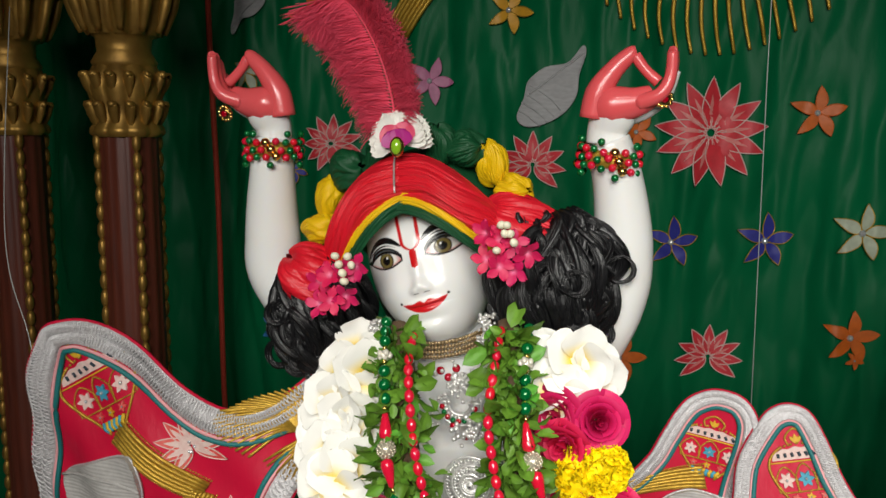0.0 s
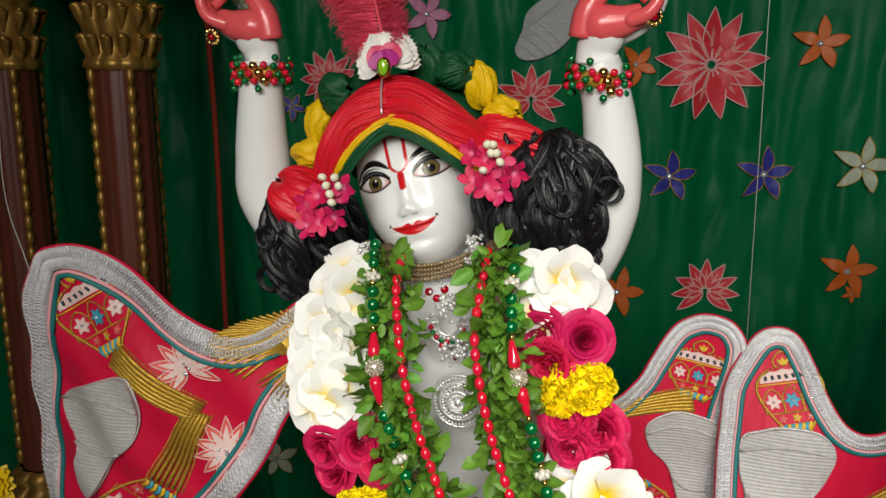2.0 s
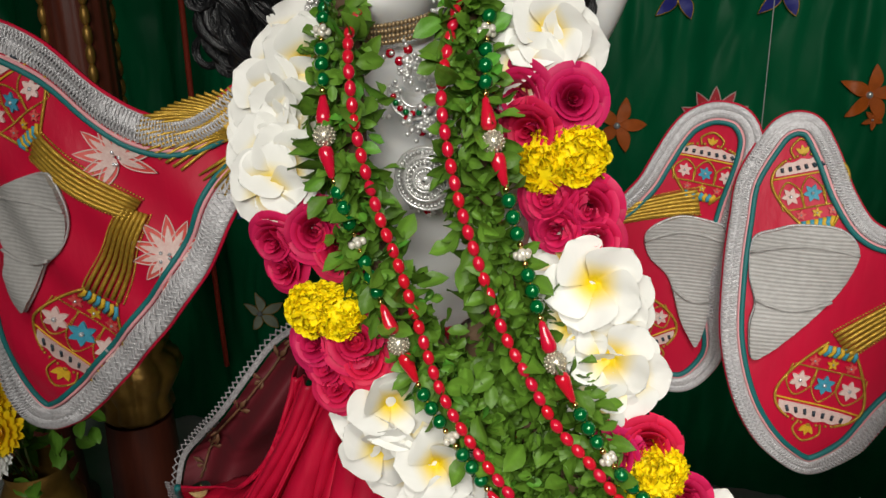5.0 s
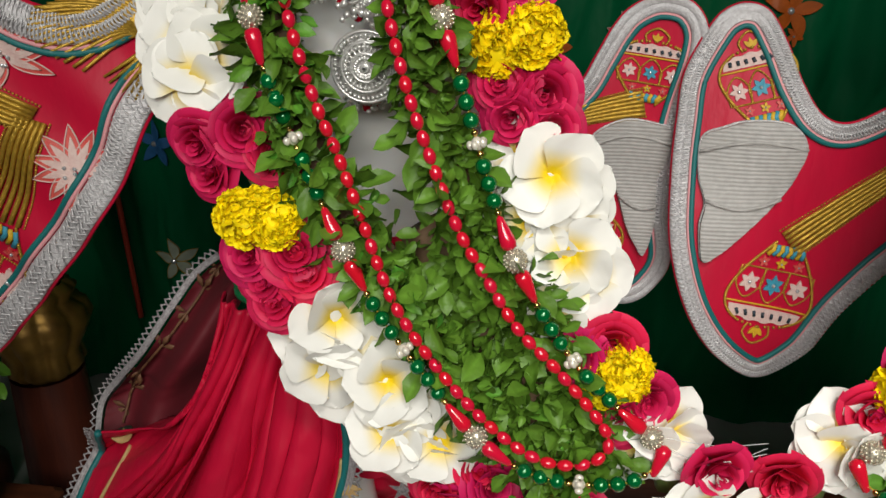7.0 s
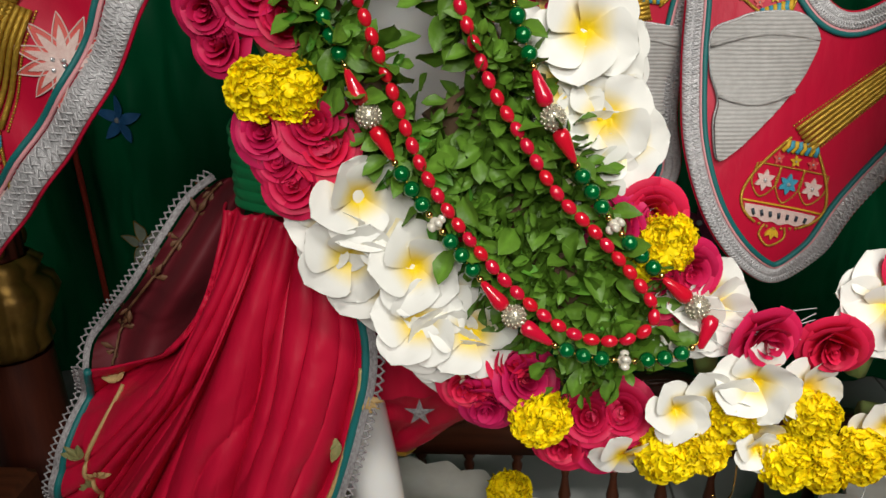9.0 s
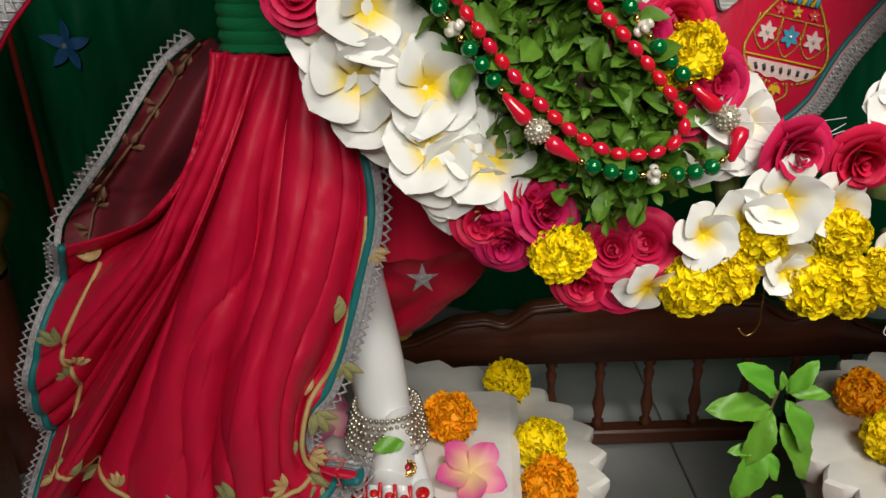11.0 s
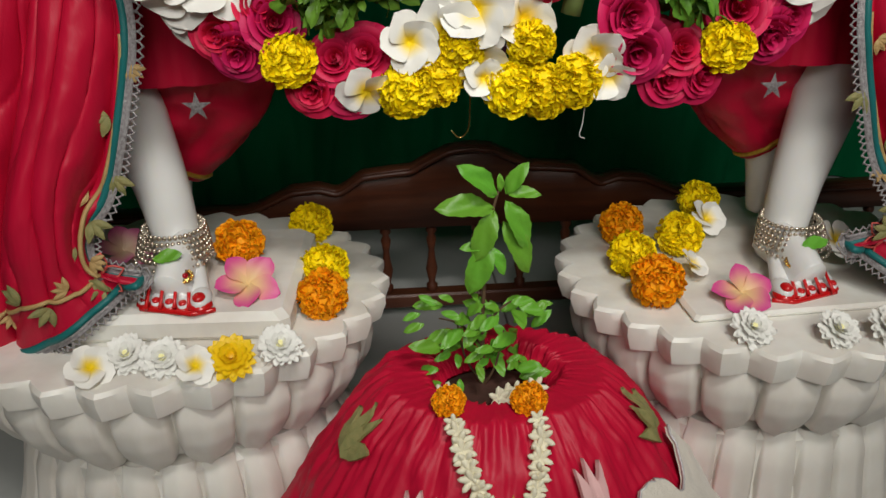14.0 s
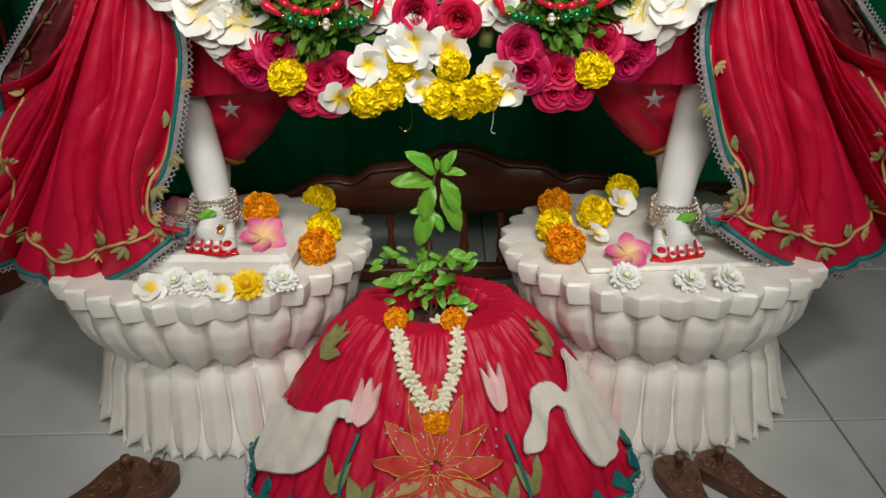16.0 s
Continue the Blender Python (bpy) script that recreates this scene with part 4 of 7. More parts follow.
def frangipani(name, open_angle, seed, rim=(0.90, 0.89, 0.84), heart=(0.92, 0.66, 0.01), blend=(0.18, 0.66), wide=0.0230):
    r = random.Random(seed)
    b = Build()
    for k in range(5):
        p = petal(0.039, wide, 0.30, -0.009 + r.uniform(-0.006, 0.005), 1.5, 13, 9, (heart, rim), blend, 0.006, 0.0004)
        b.add(p, rot("Z", k * 1.2566 + r.uniform(-0.1, 0.1)) @ rot("X", open_angle + r.uniform(-0.12, 0.12)) @ rot("Y", 0.26), colour=True)
    return b.mesh(name, [PETAL])


def rose(name, seed):
    """A full bloom: cupped petals wrapped round one another, with rims that roll outwards."""
    r = random.Random(seed)
    b = Build()
    for layer, (n, rad, h, span, flare) in enumerate(((2, 0.0035, 0.029, 1.9, 0.0), (3, 0.0075, 0.030, 1.35, 0.001), (3, 0.0120, 0.029, 1.25, 0.003), (4, 0.0165, 0.027, 1.05, 0.005), (4, 0.0215, 0.023, 1.0, 0.008), (5, 0.0255, 0.017, 0.85, 0.012))):
        for k in range(n):
            a0 = k * 2 * math.pi / n + layer * 0.9 + r.uniform(-0.25, 0.25)
            hue, hh, lean, ph = r.uniform(0.8, 1.1), h * r.uniform(0.93, 1.07), r.uniform(-0.002, 0.003), r.uniform(0, 6)
            v, c = [], []
            nu, nv = 9, 8
            for i in range(nu):
                sx = 2 * i / (nu - 1) - 1
                for j in range(nv):
                    t = j / (nv - 1)
                    top = 1 - 0.38 * abs(sx) ** 2.6 + 0.04 * math.sin(4 * sx + ph)
                    rr = rad * (0.25 + 0.75 * min(1, t * 1.25) ** 0.6) + lean * t + flare * t ** 3 + 0.0022 * (0.3 + 0.15 * layer) * max(0, t - 0.8) / 0.2 - 0.0012 * abs(sx) * (1 - t)
                    zz = hh * t * top - (0.0035 + 0.0007 * layer) * max(0, t - 0.82) / 0.18 * (0.15 * layer)
                    a = a0 + sx * span * (0.45 + 0.55 * t ** 0.5)
                    v.append((rr * math.cos(a), rr * math.sin(a), zz - 0.008))
                    q = float(sstep(0.55, 1.0, t))
                    c.append([hue * (p0 * (1 - q) + p1 * q) for p0, p1 in zip((0.50, 0.004, 0.045), (0.72, 0.020, 0.115))])
            f = [(i * nv + j, (i + 1) * nv + j, (i + 1) * nv + j + 1, i * nv + j + 1) for i in range(nu - 1) for j in range(nv - 1)]
            b.add((np.array(v), f, np.array(c)), colour=True)
    return b.mesh(name, [ROSE_PETAL])


def marigold(name, seed, base, light, n=260, R=0.031):
    r = random.Random(seed)
    b = Build()
    b.add(ball((R * 0.80, R * 0.80, R * 0.58), 14, 10), colour=light)
    for k in range(n):
        t = (k + 0.5) / n
        th = math.acos(1 - 1.45 * t)
        ph = k * 2.39996
        d = Vector((math.sin(th) * math.cos(ph), math.sin(th) * math.sin(ph), math.cos(th) * 0.72 + 0.02))
        q = r.uniform(0.8, 1.15)
        p = petal(0.0125, 0.0064, r.uniform(-0.4, 0.5), r.uniform(-0.003, 0.004), 1.7, 5, 5, (base, tuple(v * q for v in light)), (0.1, 0.7), 0, 0.0011)
        m = facing(d * R * 0.62, d, r.uniform(0, 6.28)) @ rot("X", 0.36 + r.uniform(-0.35, 0.35))
        b.add(p, m, colour=True)
    return b.mesh(name, [MARI_PETAL])


def carnation(name, seed, base, light, R=0.024):
    """A flat double bloom: rings of narrow rays round a low heart."""
    r = random.Random(seed)
    b = Build()
    b.add(ball((R * 0.3, R * 0.3, R * 0.2), 12, 8), Matrix.Translation((0, 0, R * 0.12)), colour=base)
    for layer, (n, L, tilt) in enumerate(((17, 1.0, 0.02), (15, 0.92, 0.22), (13, 0.78, 0.48), (10, 0.58, 0.8), (7, 0.4, 1.15))):
        for k in range(n):
            p = petal(R * L * r.uniform(0.9, 1.06), R * 0.19, 0.25, r.uniform(-0.002, 0.001), 1.3, 7, 4, (base, light), (0.0, 0.35))
            b.add(p, rot("Z", k * 6.2832 / n + 0.4 * layer + r.uniform(-0.1, 0.1)) @ Matrix.Translation((0, R * 0.05, 0.001 * layer)) @ rot("X", tilt + r.uniform(-0.1, 0.1)), colour=True)
    return b.mesh(name, [PETAL])


FR = [frangipani("frangipani", a, i) for i, a in enumerate((0.22, 0.36, 0.5, 0.72))]
FR_PINK = [frangipani("pink_frangipani", 0.45, 21, (0.70, 0.075, 0.30), (0.90, 0.62, 0.30), (0.12, 1.0), 0.0165), frangipani("pink_frangipani", 0.5, 22, (0.72, 0.12, 0.36), (0.90, 0.66, 0.45), (0.15, 1.05), 0.0165)]
RO = [rose("rose", i) for i in range(4)]
MY = [marigold("yellow_marigold", i, (0.96, 0.66, 0.0), (1.0, 0.78, 0.004)) for i in range(3)]
MO = [marigold("orange_marigold", 10 + i, (0.98, 0.31, 0.0), (1.0, 0.42, 0.006)) for i in range(2)]
CW = [carnation("white_chrysanthemum", 31 + i, (0.85, 0.8, 0.4), (0.90, 0.90, 0.86)) for i in range(2)]
CY = [carnation("yellow_chrysanthemum", 41, (0.8, 0.45, 0.0), (0.92, 0.64, 0.01), 0.03)]
KIND = {"w": ("frangipani", FR, PETAL), "r": ("rose", RO, ROSE_PETAL), "y": ("marigold", MY, MARI_PETAL)}


def basil_leaf(name, L, W, seed, nu=6, nv=5, fold=0.35, curl=-0.2):
    """A leaf along +y with a fold at its midrib and a toothed rim."""
    r = random.Random(seed)
    v, c = [], []
    for i in range(nu):
        u = i / (nu - 1)
        w = W * math.sin(math.pi * u ** 1.05) ** 0.62 * (1 + (0.05 if i % 2 else -0.04))
        for j in range(nv):
            s = 2 * j / (nv - 1) - 1
            v.append((s * w, L * u, abs(s) * w * fold + curl * L * u * u + 0.04 * L * math.sin(9 * u + 3 * s)))
            k = 1.25 if abs(s) < 0.1 else 1.0
            c.append((0.105 * k, 0.265 * k, 0.027 * k))
    f = [(i * nv + j, i * nv + j + 1, (i + 1) * nv + j + 1, (i + 1) * nv + j) for i in range(nu - 1) for j in range(nv - 1)]
    return np.array(v), f, np.array(c)


LV = [basil_leaf("leaf", 0.032, 0.0088, 1), basil_leaf("leaf", 0.028, 0.0080, 2, curl=0.25), basil_leaf("leaf", 0.024, 0.0072, 3, fold=0.6, curl=-0.4)]
LVM = [Build().add(p, colour=True).mesh("leaf", [LEAF]) for p in LV]


def strand(points, n=400):
    p = spline(points, n)
    s = np.concatenate([[0], np.cumsum(np.linalg.norm(np.diff(p, axis=0), axis=1))])
    return p, s


def along(st, d):
    p, s = st
    return np.array([np.interp(d, s, p[:, k]) for k in range(3)])


LEFT = [(-0.475, 0.055, 1.262), (-0.490, 0.02, 1.21), (-0.496, -0.01, 1.14), (-0.482, -0.035, 1.075), (-0.445, -0.05, 1.015), (-0.430, -0.055, 0.955), (-0.398, -0.055, 0.90), (-0.352, -0.06, 0.83), (-0.298, -0.06, 0.765), (-0.255, -0.06, 0.715), (-0.205, -0.06, 0.682), (-0.15, -0.06, 0.668), (-0.105, -0.06, 0.672), (-0.07, -0.06, 0.678)]
RIGHT = [(-0.275, 0.055, 1.262), (-0.252, 0.02, 1.225), (-0.236, 0.0, 1.175), (-0.218, 0.0, 1.115), (-0.204, -0.015, 1.055), (-0.190, -0.03, 0.985), (-0.168, -0.04, 0.925), (-0.142, -0.05, 0.872), (-0.108, -0.055, 0.825), (-0.076, -0.06, 0.765), (-0.062, -0.06, 0.71)]
# kind, from and to along the strand (metres), number of flowers, half width
RUN_L = [("w", 0.044, 0.196, 12, 0.015), ("r", 0.228, 0.268, 4, 0.030), ("y", 0.312, 0.316, 2, 0.016), ("r", 0.342, 0.388, 5, 0.028), ("w", 0.412, 0.60, 15, 0.020), ("r", 0.625, 0.660, 4, 0.026), ("y", 0.69, 0.691, 1, 0.0), ("r", 0.72, 0.768, 4, 0.022)]
RUN_R = [("w", 0.032, 0.072, 5, 0.022), ("r", 0.092, 0.122, 3, 0.022), ("y", 0.155, 0.156, 2, 0.018), ("r", 0.188, 0.235, 4, 0.022), ("w", 0.258, 0.384, 11, 0.018), ("r", 0.434, 0.448, 3, 0.018), ("y", 0.465, 0.466, 2, 0.012), ("r", 0.49, 0.505, 3, 0.018), ("w", 0.525, 0.545, 4, 0.020)]


def flower_garland(mirrored):
    th = thing("flower_garland", "thick garland of white frangipani, crimson roses and yellow marigolds", "garland",
               mirror_x((-0.385, -0.05, 1.0), mirrored), "flower garlands")
    r = random.Random(3)
    for pts, runs in ((LEFT, RUN_L), (RIGHT, RUN_R)):
        sd = strand(pts)
        core = Build().add(tube([mirror_x(tuple(q + np.array([0, 0.03, 0])), mirrored) for q in sd[0][::10]], 0.011, 8))
        part("string", core, STEM, th, at=under(th))
        for kind, a, b, n, half in runs:
            nm, meshes, mt = KIND[kind]
            for k in range(n):
                d = a + (b - a) * (k / max(1, n - 1))
                p, q = along(sd, d), along(sd, d + 0.01)
                t = (q - p) / (np.linalg.norm(q - p) + 1e-9)
                side = np.cross(t, (0, -1, 0))
                lat = half * (-1 if k % 2 else 1) * r.uniform(0.6, 1.1) if n > 1 else 0
                nor = np.array([0, -1, 0.42 if kind == "w" else 0.15]) + side * lat * (11 if kind == "w" else 12) + (0.3 * t if kind == "w" else 0) + np.array([r.uniform(-0.2, 0.2), 0, r.uniform(-0.25, 0.2)])
                pos = p + side * lat + np.array([0, 0.012 * (abs(lat) / 0.02) + r.uniform(-0.004, 0.004), 0])
                if mirrored:
                    pos[0], nor[0] = 0.004 - pos[0], -nor[0]
                scale = r.uniform(0.92, 1.08) * {"w": 1.12, "r": 0.80, "y": 1.05}[kind]
                pos[1] += {"w": 0.006 - 0.010 * (k % 3 == 1), "r": -0.004, "y": -0.004}[kind]
                part(nm, meshes[r.randrange(len(meshes))], mt, th, at=under(th) @ facing(pos, nor, r.uniform(0, 6.28), scale))
    if not mirrored:
        for kind, x, z, sc in (("y", -0.105, 0.655, 1.05), ("y", -0.075, 0.665, 1.0), ("y", 0.0, 0.655, 1.05), ("y", 0.033, 0.652, 1.05), ("y", 0.064, 0.662, 1.05), ("y", -0.05, 0.70, 0.9), ("y", 0.02, 0.70, 0.9),
                               ("w", -0.035, 0.690, 0.85), ("w", -0.065, 0.715, 0.95), ("w", 0.012, 0.722, 0.9), ("w", -0.035, 0.735, 1.0), ("w", 0.085, 0.690, 0.8), ("w", -0.145, 0.658, 0.75), ("w", -0.028, 0.668, 0.6), ("w", 0.10, 0.665, 0.7), ("w", -0.10, 0.705, 0.8),
                               ("r", 0.125, 0.690, 0.88), ("r", 0.115, 0.725, 0.8), ("r", 0.03, 0.765, 0.8), ("r", -0.03, 0.775, 0.8)):
            nm, meshes, mt = KIND[kind]
            part(nm, meshes[r.randrange(len(meshes))], mt, th, at=under(th) @ facing((x, -0.072 + r.uniform(-0.006, 0.008), z), (r.uniform(-0.35, 0.35), -1, r.uniform(-0.5, 0.2)), r.uniform(0, 6), sc))
    return th


flower_garland(False)
flower_garland(True)

LEAF_L = [(-0.452, 0.05, 1.262), (-0.43, 0.01, 1.21), (-0.42, -0.015, 1.14), (-0.408, -0.025, 1.07), (-0.375, -0.03, 1.0), (-0.335, -0.03, 0.94), (-0.295, -0.035, 0.88), (-0.245, -0.04, 0.82), (-0.20, -0.045, 0.775), (-0.155, -0.045, 0.745)]
LEAF_R = [(-0.322, 0.05, 1.275), (-0.31, 0.01, 1.22), (-0.302, -0.01, 1.15), (-0.288, -0.02, 1.08), (-0.268, -0.03, 1.02), (-0.235, -0.03, 0.965), (-0.20, -0.035, 0.905), (-0.165, -0.04, 0.85), (-0.14, -0.045, 0.80), (-0.135, -0.045, 0.75)]
LEAF_M = [(-0.30, -0.015, 0.97), (-0.27, -0.02, 0.92), (-0.235, -0.025, 0.87), (-0.195, -0.035, 0.82), (-0.165, -0.045, 0.765), (-0.15, -0.05, 0.74)]


def leaf_garland(mirrored):
    th = thing("leaf_garland", "dense garland of fresh green basil leaves hanging on the chest", "garland", mirror_x((-0.36, -0.03, 1.0), mirrored), "leaf garlands")
    r = random.Random(5)
    joined, count = Build(), 0
    for pts, n, half in ((LEAF_L, 1000, 0.026), (LEAF_R, 900, 0.022), (LEAF_M, 700, 0.05)):
        sd = strand(pts)
        L = sd[1][-1]
        core = Build().add(tube([mirror_x(tuple(q + np.array([0, 0.012, 0])), mirrored) for q in sd[0][::12]], half * 0.55, 8))
        part("twig_core", core, TWIG, th, at=under(th))
        for k in range(n):
            d = L * (k + r.random()) / n
            p, q = along(sd, d), along(sd, d + 0.01)
            t = (q - p) / (np.linalg.norm(q - p) + 1e-9)
            side = np.cross(t, (0, -1, 0))
            lat = r.gauss(0, 0.55) * half
            lat = max(-half * 1.3, min(half * 1.3, lat))
            out = np.array([0, -1, 0]) * math.sqrt(max(0.05, 1 - (lat / half / 1.4) ** 2)) * min(half, 0.03) * r.uniform(-0.1, 1.25)
            pos = p + side * lat + out
            grow = t * r.uniform(-0.55, 1.0) + side * (lat / half * 0.8 + r.uniform(-1, 1)) + np.array([0, -1, 0]) * r.uniform(-0.8, 1.3)
            nor = np.array([r.gauss(0, 1.4), -1, r.gauss(0.3, 1.4)]) + side * lat / half
            if mirrored:
                pos[0], grow[0], nor[0] = 0.004 - pos[0], -grow[0], -nor[0]
            g = Vector(grow).normalized()
            nz = (Vector(nor) - g * Vector(nor).dot(g)).normalized()
            m = Matrix((g.cross(nz), g, nz)).transposed().to_4x4()
            m = Matrix.Translation(pos) @ m @ Matrix.Scale(r.choice((0.5, 0.6, 0.7, 0.8, 0.95, 1.1)) * r.uniform(0.9, 1.1), 4)
            i = r.randrange(3)
            if count < 300 and k % 4 == 0:
                part("leaf", LVM[i], LEAF, th, at=under(th) @ m)
                count += 1
            else:
                joined.add(LV[i], m, colour=True)
    tagged(part("foliage", joined, LEAF, th, "many fresh green leaves", at=under(th)), kind="stuff")


leaf_garland(False)
leaf_garland(True)

# ---- bead strings ----
RED_BEAD = material("red_bead", (0.62, 0.008, 0.03), 0.14, coat=0.6, vary=0.05)
GREEN_BEAD = material("green_pearl", (0.0, 0.15, 0.035), 0.16, 0.35, coat=0.5, vary=0.08)
CRYSTAL = material("crystal_studded_ball", (0.75, 0.7, 0.55), 0.25, 0.6, noise_scale=700, noise_amount=0.8, dark=(0.35, 0.31, 0.24))
PEARL = material("pearl", (0.72, 0.68, 0.58), 0.2, 0.15, coat=0.5)
RED_GLASS = material("red_stone", (0.35, 0.0, 0.01), 0.08, coat=0.8)
red_mesh = Build().add(ball((0.0054, 0.0054, 0.0074), 14, 10)).mesh("bead", [RED_BEAD])
green_mesh = Build().add(ball(0.0070, 14, 10)).mesh("bead", [GREEN_BEAD])
gold_small = Build().add(ball(0.003, 8, 6)).mesh("spacer", [GOLD_BEAD])
drop_mesh = Build().add(lathe([(0.0005, -0.015), (0.003, -0.0135), (0.0045, -0.006), (0.0066, 0.004), (0.0072, 0.009), (0.006, 0.0135), (0.0005, 0.0155)], 14)).mesh("drop_bead", [RED_BEAD])
cb = Build().add(ball(0.0095, 14, 10))
for k in range(70):
    th0, ph0 = math.acos(1 - 2 * (k + 0.5) / 70), k * 2.4
    cb.add(ball(0.0014, 6, 4), move(0.0097 * math.sin(th0) * math.cos(ph0), 0.0097 * math.sin(th0) * math.sin(ph0), 0.0097 * math.cos(th0)))
ball_mesh = cb.mesh("crystal_ball", [CRYSTAL])
sb = Build().add(ball((0.005, 0.005, 0.006), 10, 8))
for k in range(5):
    sb.add(ball((0.0032, 0.0032, 0.004), 8, 6), rot("Z", k * 1.2566) @ Matrix.Translation((0.006, 0, 0)))
star_mesh = sb.mesh("pearl_cluster", [PEARL])

RED_PATH = [(-0.428, 0.06, 1.262), (-0.419, 0.0, 1.246), (-0.409, -0.035, 1.213), (-0.398, -0.05, 1.155), (-0.380, -0.058, 1.095), (-0.362, -0.062, 1.05), (-0.344, -0.064, 0.999), (-0.317, -0.066, 0.926), (-0.281, -0.07, 0.869), (-0.237, -0.076, 0.819), (-0.195, -0.08, 0.788),
            (-0.160, -0.082, 0.782), (-0.134, -0.08, 0.792), (-0.131, -0.075, 0.815), (-0.173, -0.07, 0.868), (-0.209, -0.066, 0.905), (-0.239, -0.064, 0.952), (-0.262, -0.062, 0.99), (-0.284, -0.06, 1.045), (-0.303, -0.056, 1.10), (-0.318, -0.045, 1.155), (-0.326, -0.03, 1.20), (-0.325, 0.01, 1.25), (-0.325, 0.04, 1.275)]
GREEN_PATH = [(-0.46, 0.05, 1.275), (-0.447, 0.0, 1.24), (-0.437, -0.03, 1.19), (-0.426, -0.055, 1.14), (-0.409, -0.06, 1.089), (-0.379, -0.062, 1.011), (-0.359, -0.064, 0.968), (-0.327, -0.068, 0.911), (-0.288, -0.072, 0.856), (-0.245, -0.078, 0.804), (-0.20, -0.084, 0.774),
              (-0.153, -0.086, 0.766), (-0.107, -0.08, 0.768), (-0.082, -0.07, 0.785), (-0.088, -0.065, 0.803), (-0.124, -0.065, 0.836), (-0.169, -0.064, 0.887), (-0.209, -0.062, 0.955), (-0.235, -0.058, 1.02), (-0.262, -0.05, 1.11), (-0.285, -0.03, 1.18), (-0.292, 0.0, 1.24), (-0.295, 0.05, 1.275)]


def bead_string(name, label, path, pattern, mirrored, dia):
    th = thing(name, label, "necklace", mirror_x((-0.36, -0.05, 1.0), mirrored), "bead necklaces")
    path = [(x, y - 0.012 * float(sstep(1.05, 0.9, z)), z) for x, y, z in path]
    sd = strand(path, 900)
    part("thread", Build().add(tube([mirror_x(tuple(q), mirrored) for q in sd[0][::9]], 0.0008, 5)), GOLD_THREAD, th, at=under(th))
    d, k = 0.0, 0
    while d < sd[1][-1] - 0.01:
        mesh, nm, step, flip = pattern[k % len(pattern)]
        p, q = along(sd, d + step / 2), along(sd, d + step / 2 + 0.004)
        t = (q - p) * (-1 if flip else 1)
        if mirrored:
            p[0], t[0] = 0.004 - p[0], -t[0]
        part(nm, mesh, None, th, at=under(th) @ facing(p, t))
        d += step
        k += 1


G, S1, B1 = (green_mesh, "green_bead", 0.0150, 0), (gold_small, "gold_spacer", 0.0055, 0), (ball_mesh, "crystal_ball", 0.0200, 0)
D1, D2, P1 = (drop_mesh, "red_drop", 0.030, 0), (drop_mesh, "red_drop", 0.030, 1), (star_mesh, "pearl_cluster", 0.0125, 0)
for mir in (False, True):
    bead_string("red_necklace", "long string of glossy red oval beads over the leaves", RED_PATH, [(red_mesh, "red_bead", 0.0150, 0)], mir, 0.011)
    bead_string("green_necklace", "string of green pearls with red drops and crystal balls", GREEN_PATH, [G, G, G, S1, P1, S1, G, G, G, S1, D1, B1, D2, S1], mir, 0.014)

# ---- flowers laid on the pedestals ----
TOP = FLOOR + 0.330
SLAB, SLAB_B = TOP + 0.0365, TOP + 0.0095


def lay(nm, mesh, mt, x, y, z, label, nor=(0, -0.35, 1), spin=0.0, s=1.0, cat="flower", grp="offered flowers"):
    ob = new(nm, mesh)
    ob.matrix_basis = facing((x, y, z), nor, spin, s)
    return tagged(ob, label, cat, grp)


for x, y, z, kind in ((-0.318, 0.085, SLAB + 0.026, 0), (-0.240, 0.225, TOP + 0.022, 1), (-0.213, 0.085, TOP + 0.022, 1), (-0.212, 0.005, TOP + 0.026, 0),
                      (0.205, 0.165, TOP + 0.026, 0), (0.192, 0.07, TOP + 0.026, 1), (0.200, -0.012, TOP + 0.030, 0), (0.268, 0.105, SLAB_B + 0.024, 1), (0.340, 0.225, TOP + 0.030, 1)):
    m = (MO if kind == 0 else MY)[rnd.randrange(2)]
    lay("marigold", m, MARI_PETAL, x, y, z, "orange marigold head resting on the marble" if kind == 0 else "yellow marigold head resting on the marble",
        (rnd.uniform(-0.3, 0.3), -0.8, 0.8), rnd.uniform(0, 6), 1.22 if (x > 0.19 and y < 0) else 1.14)
lay("frangipani", FR_PINK[0], PETAL, -0.298, 0.0, SLAB + 0.012, "pink and yellow frangipani bloom beside the foot", (0.1, -0.7, 1), 0.6, 1.0)
lay("frangipani", FR_PINK[1], PETAL, -0.468, 0.10, SLAB + 0.015, "pink and yellow frangipani bloom under the skirt hem", (0.3, -0.5, 1), 0.2, 0.95)
lay("frangipani", FR_PINK[0], PETAL, 0.300, -0.035, SLAB_B + 0.010, "pink and yellow frangipani bloom beside the foot", (-0.1, -0.6, 1), 1.6, 0.95)
lay("frangipani", FR[2], PETAL, 0.465, 0.06, SLAB_B + 0.026, "pinkish white frangipani beside the anklet", (0.3, -0.6, 0.8), 0.5, 0.8)
lay("frangipani", FR[3], PETAL, 0.325, 0.16, SLAB_B + 0.02, "white frangipani bud on the pedestal", (0.3, -0.6, 0.8), 0.5, 0.75)
lay("frangipani", FR[3], PETAL, 0.258, 0.03, SLAB_B + 0.016, "white frangipani lying on the slab", (0.5, -0.3, 0.8), 2.5, 0.6)
for x, y, s, spin in ((-0.458, -0.108, 0.68, 0.4), (-0.345, -0.116, 0.60, 2.2)):
    lay("frangipani", FR[2], PETAL, x, y, TOP + 0.012, "wilted white frangipani on the pedestal rim", (0.3, -0.5, 0.7), spin, s)
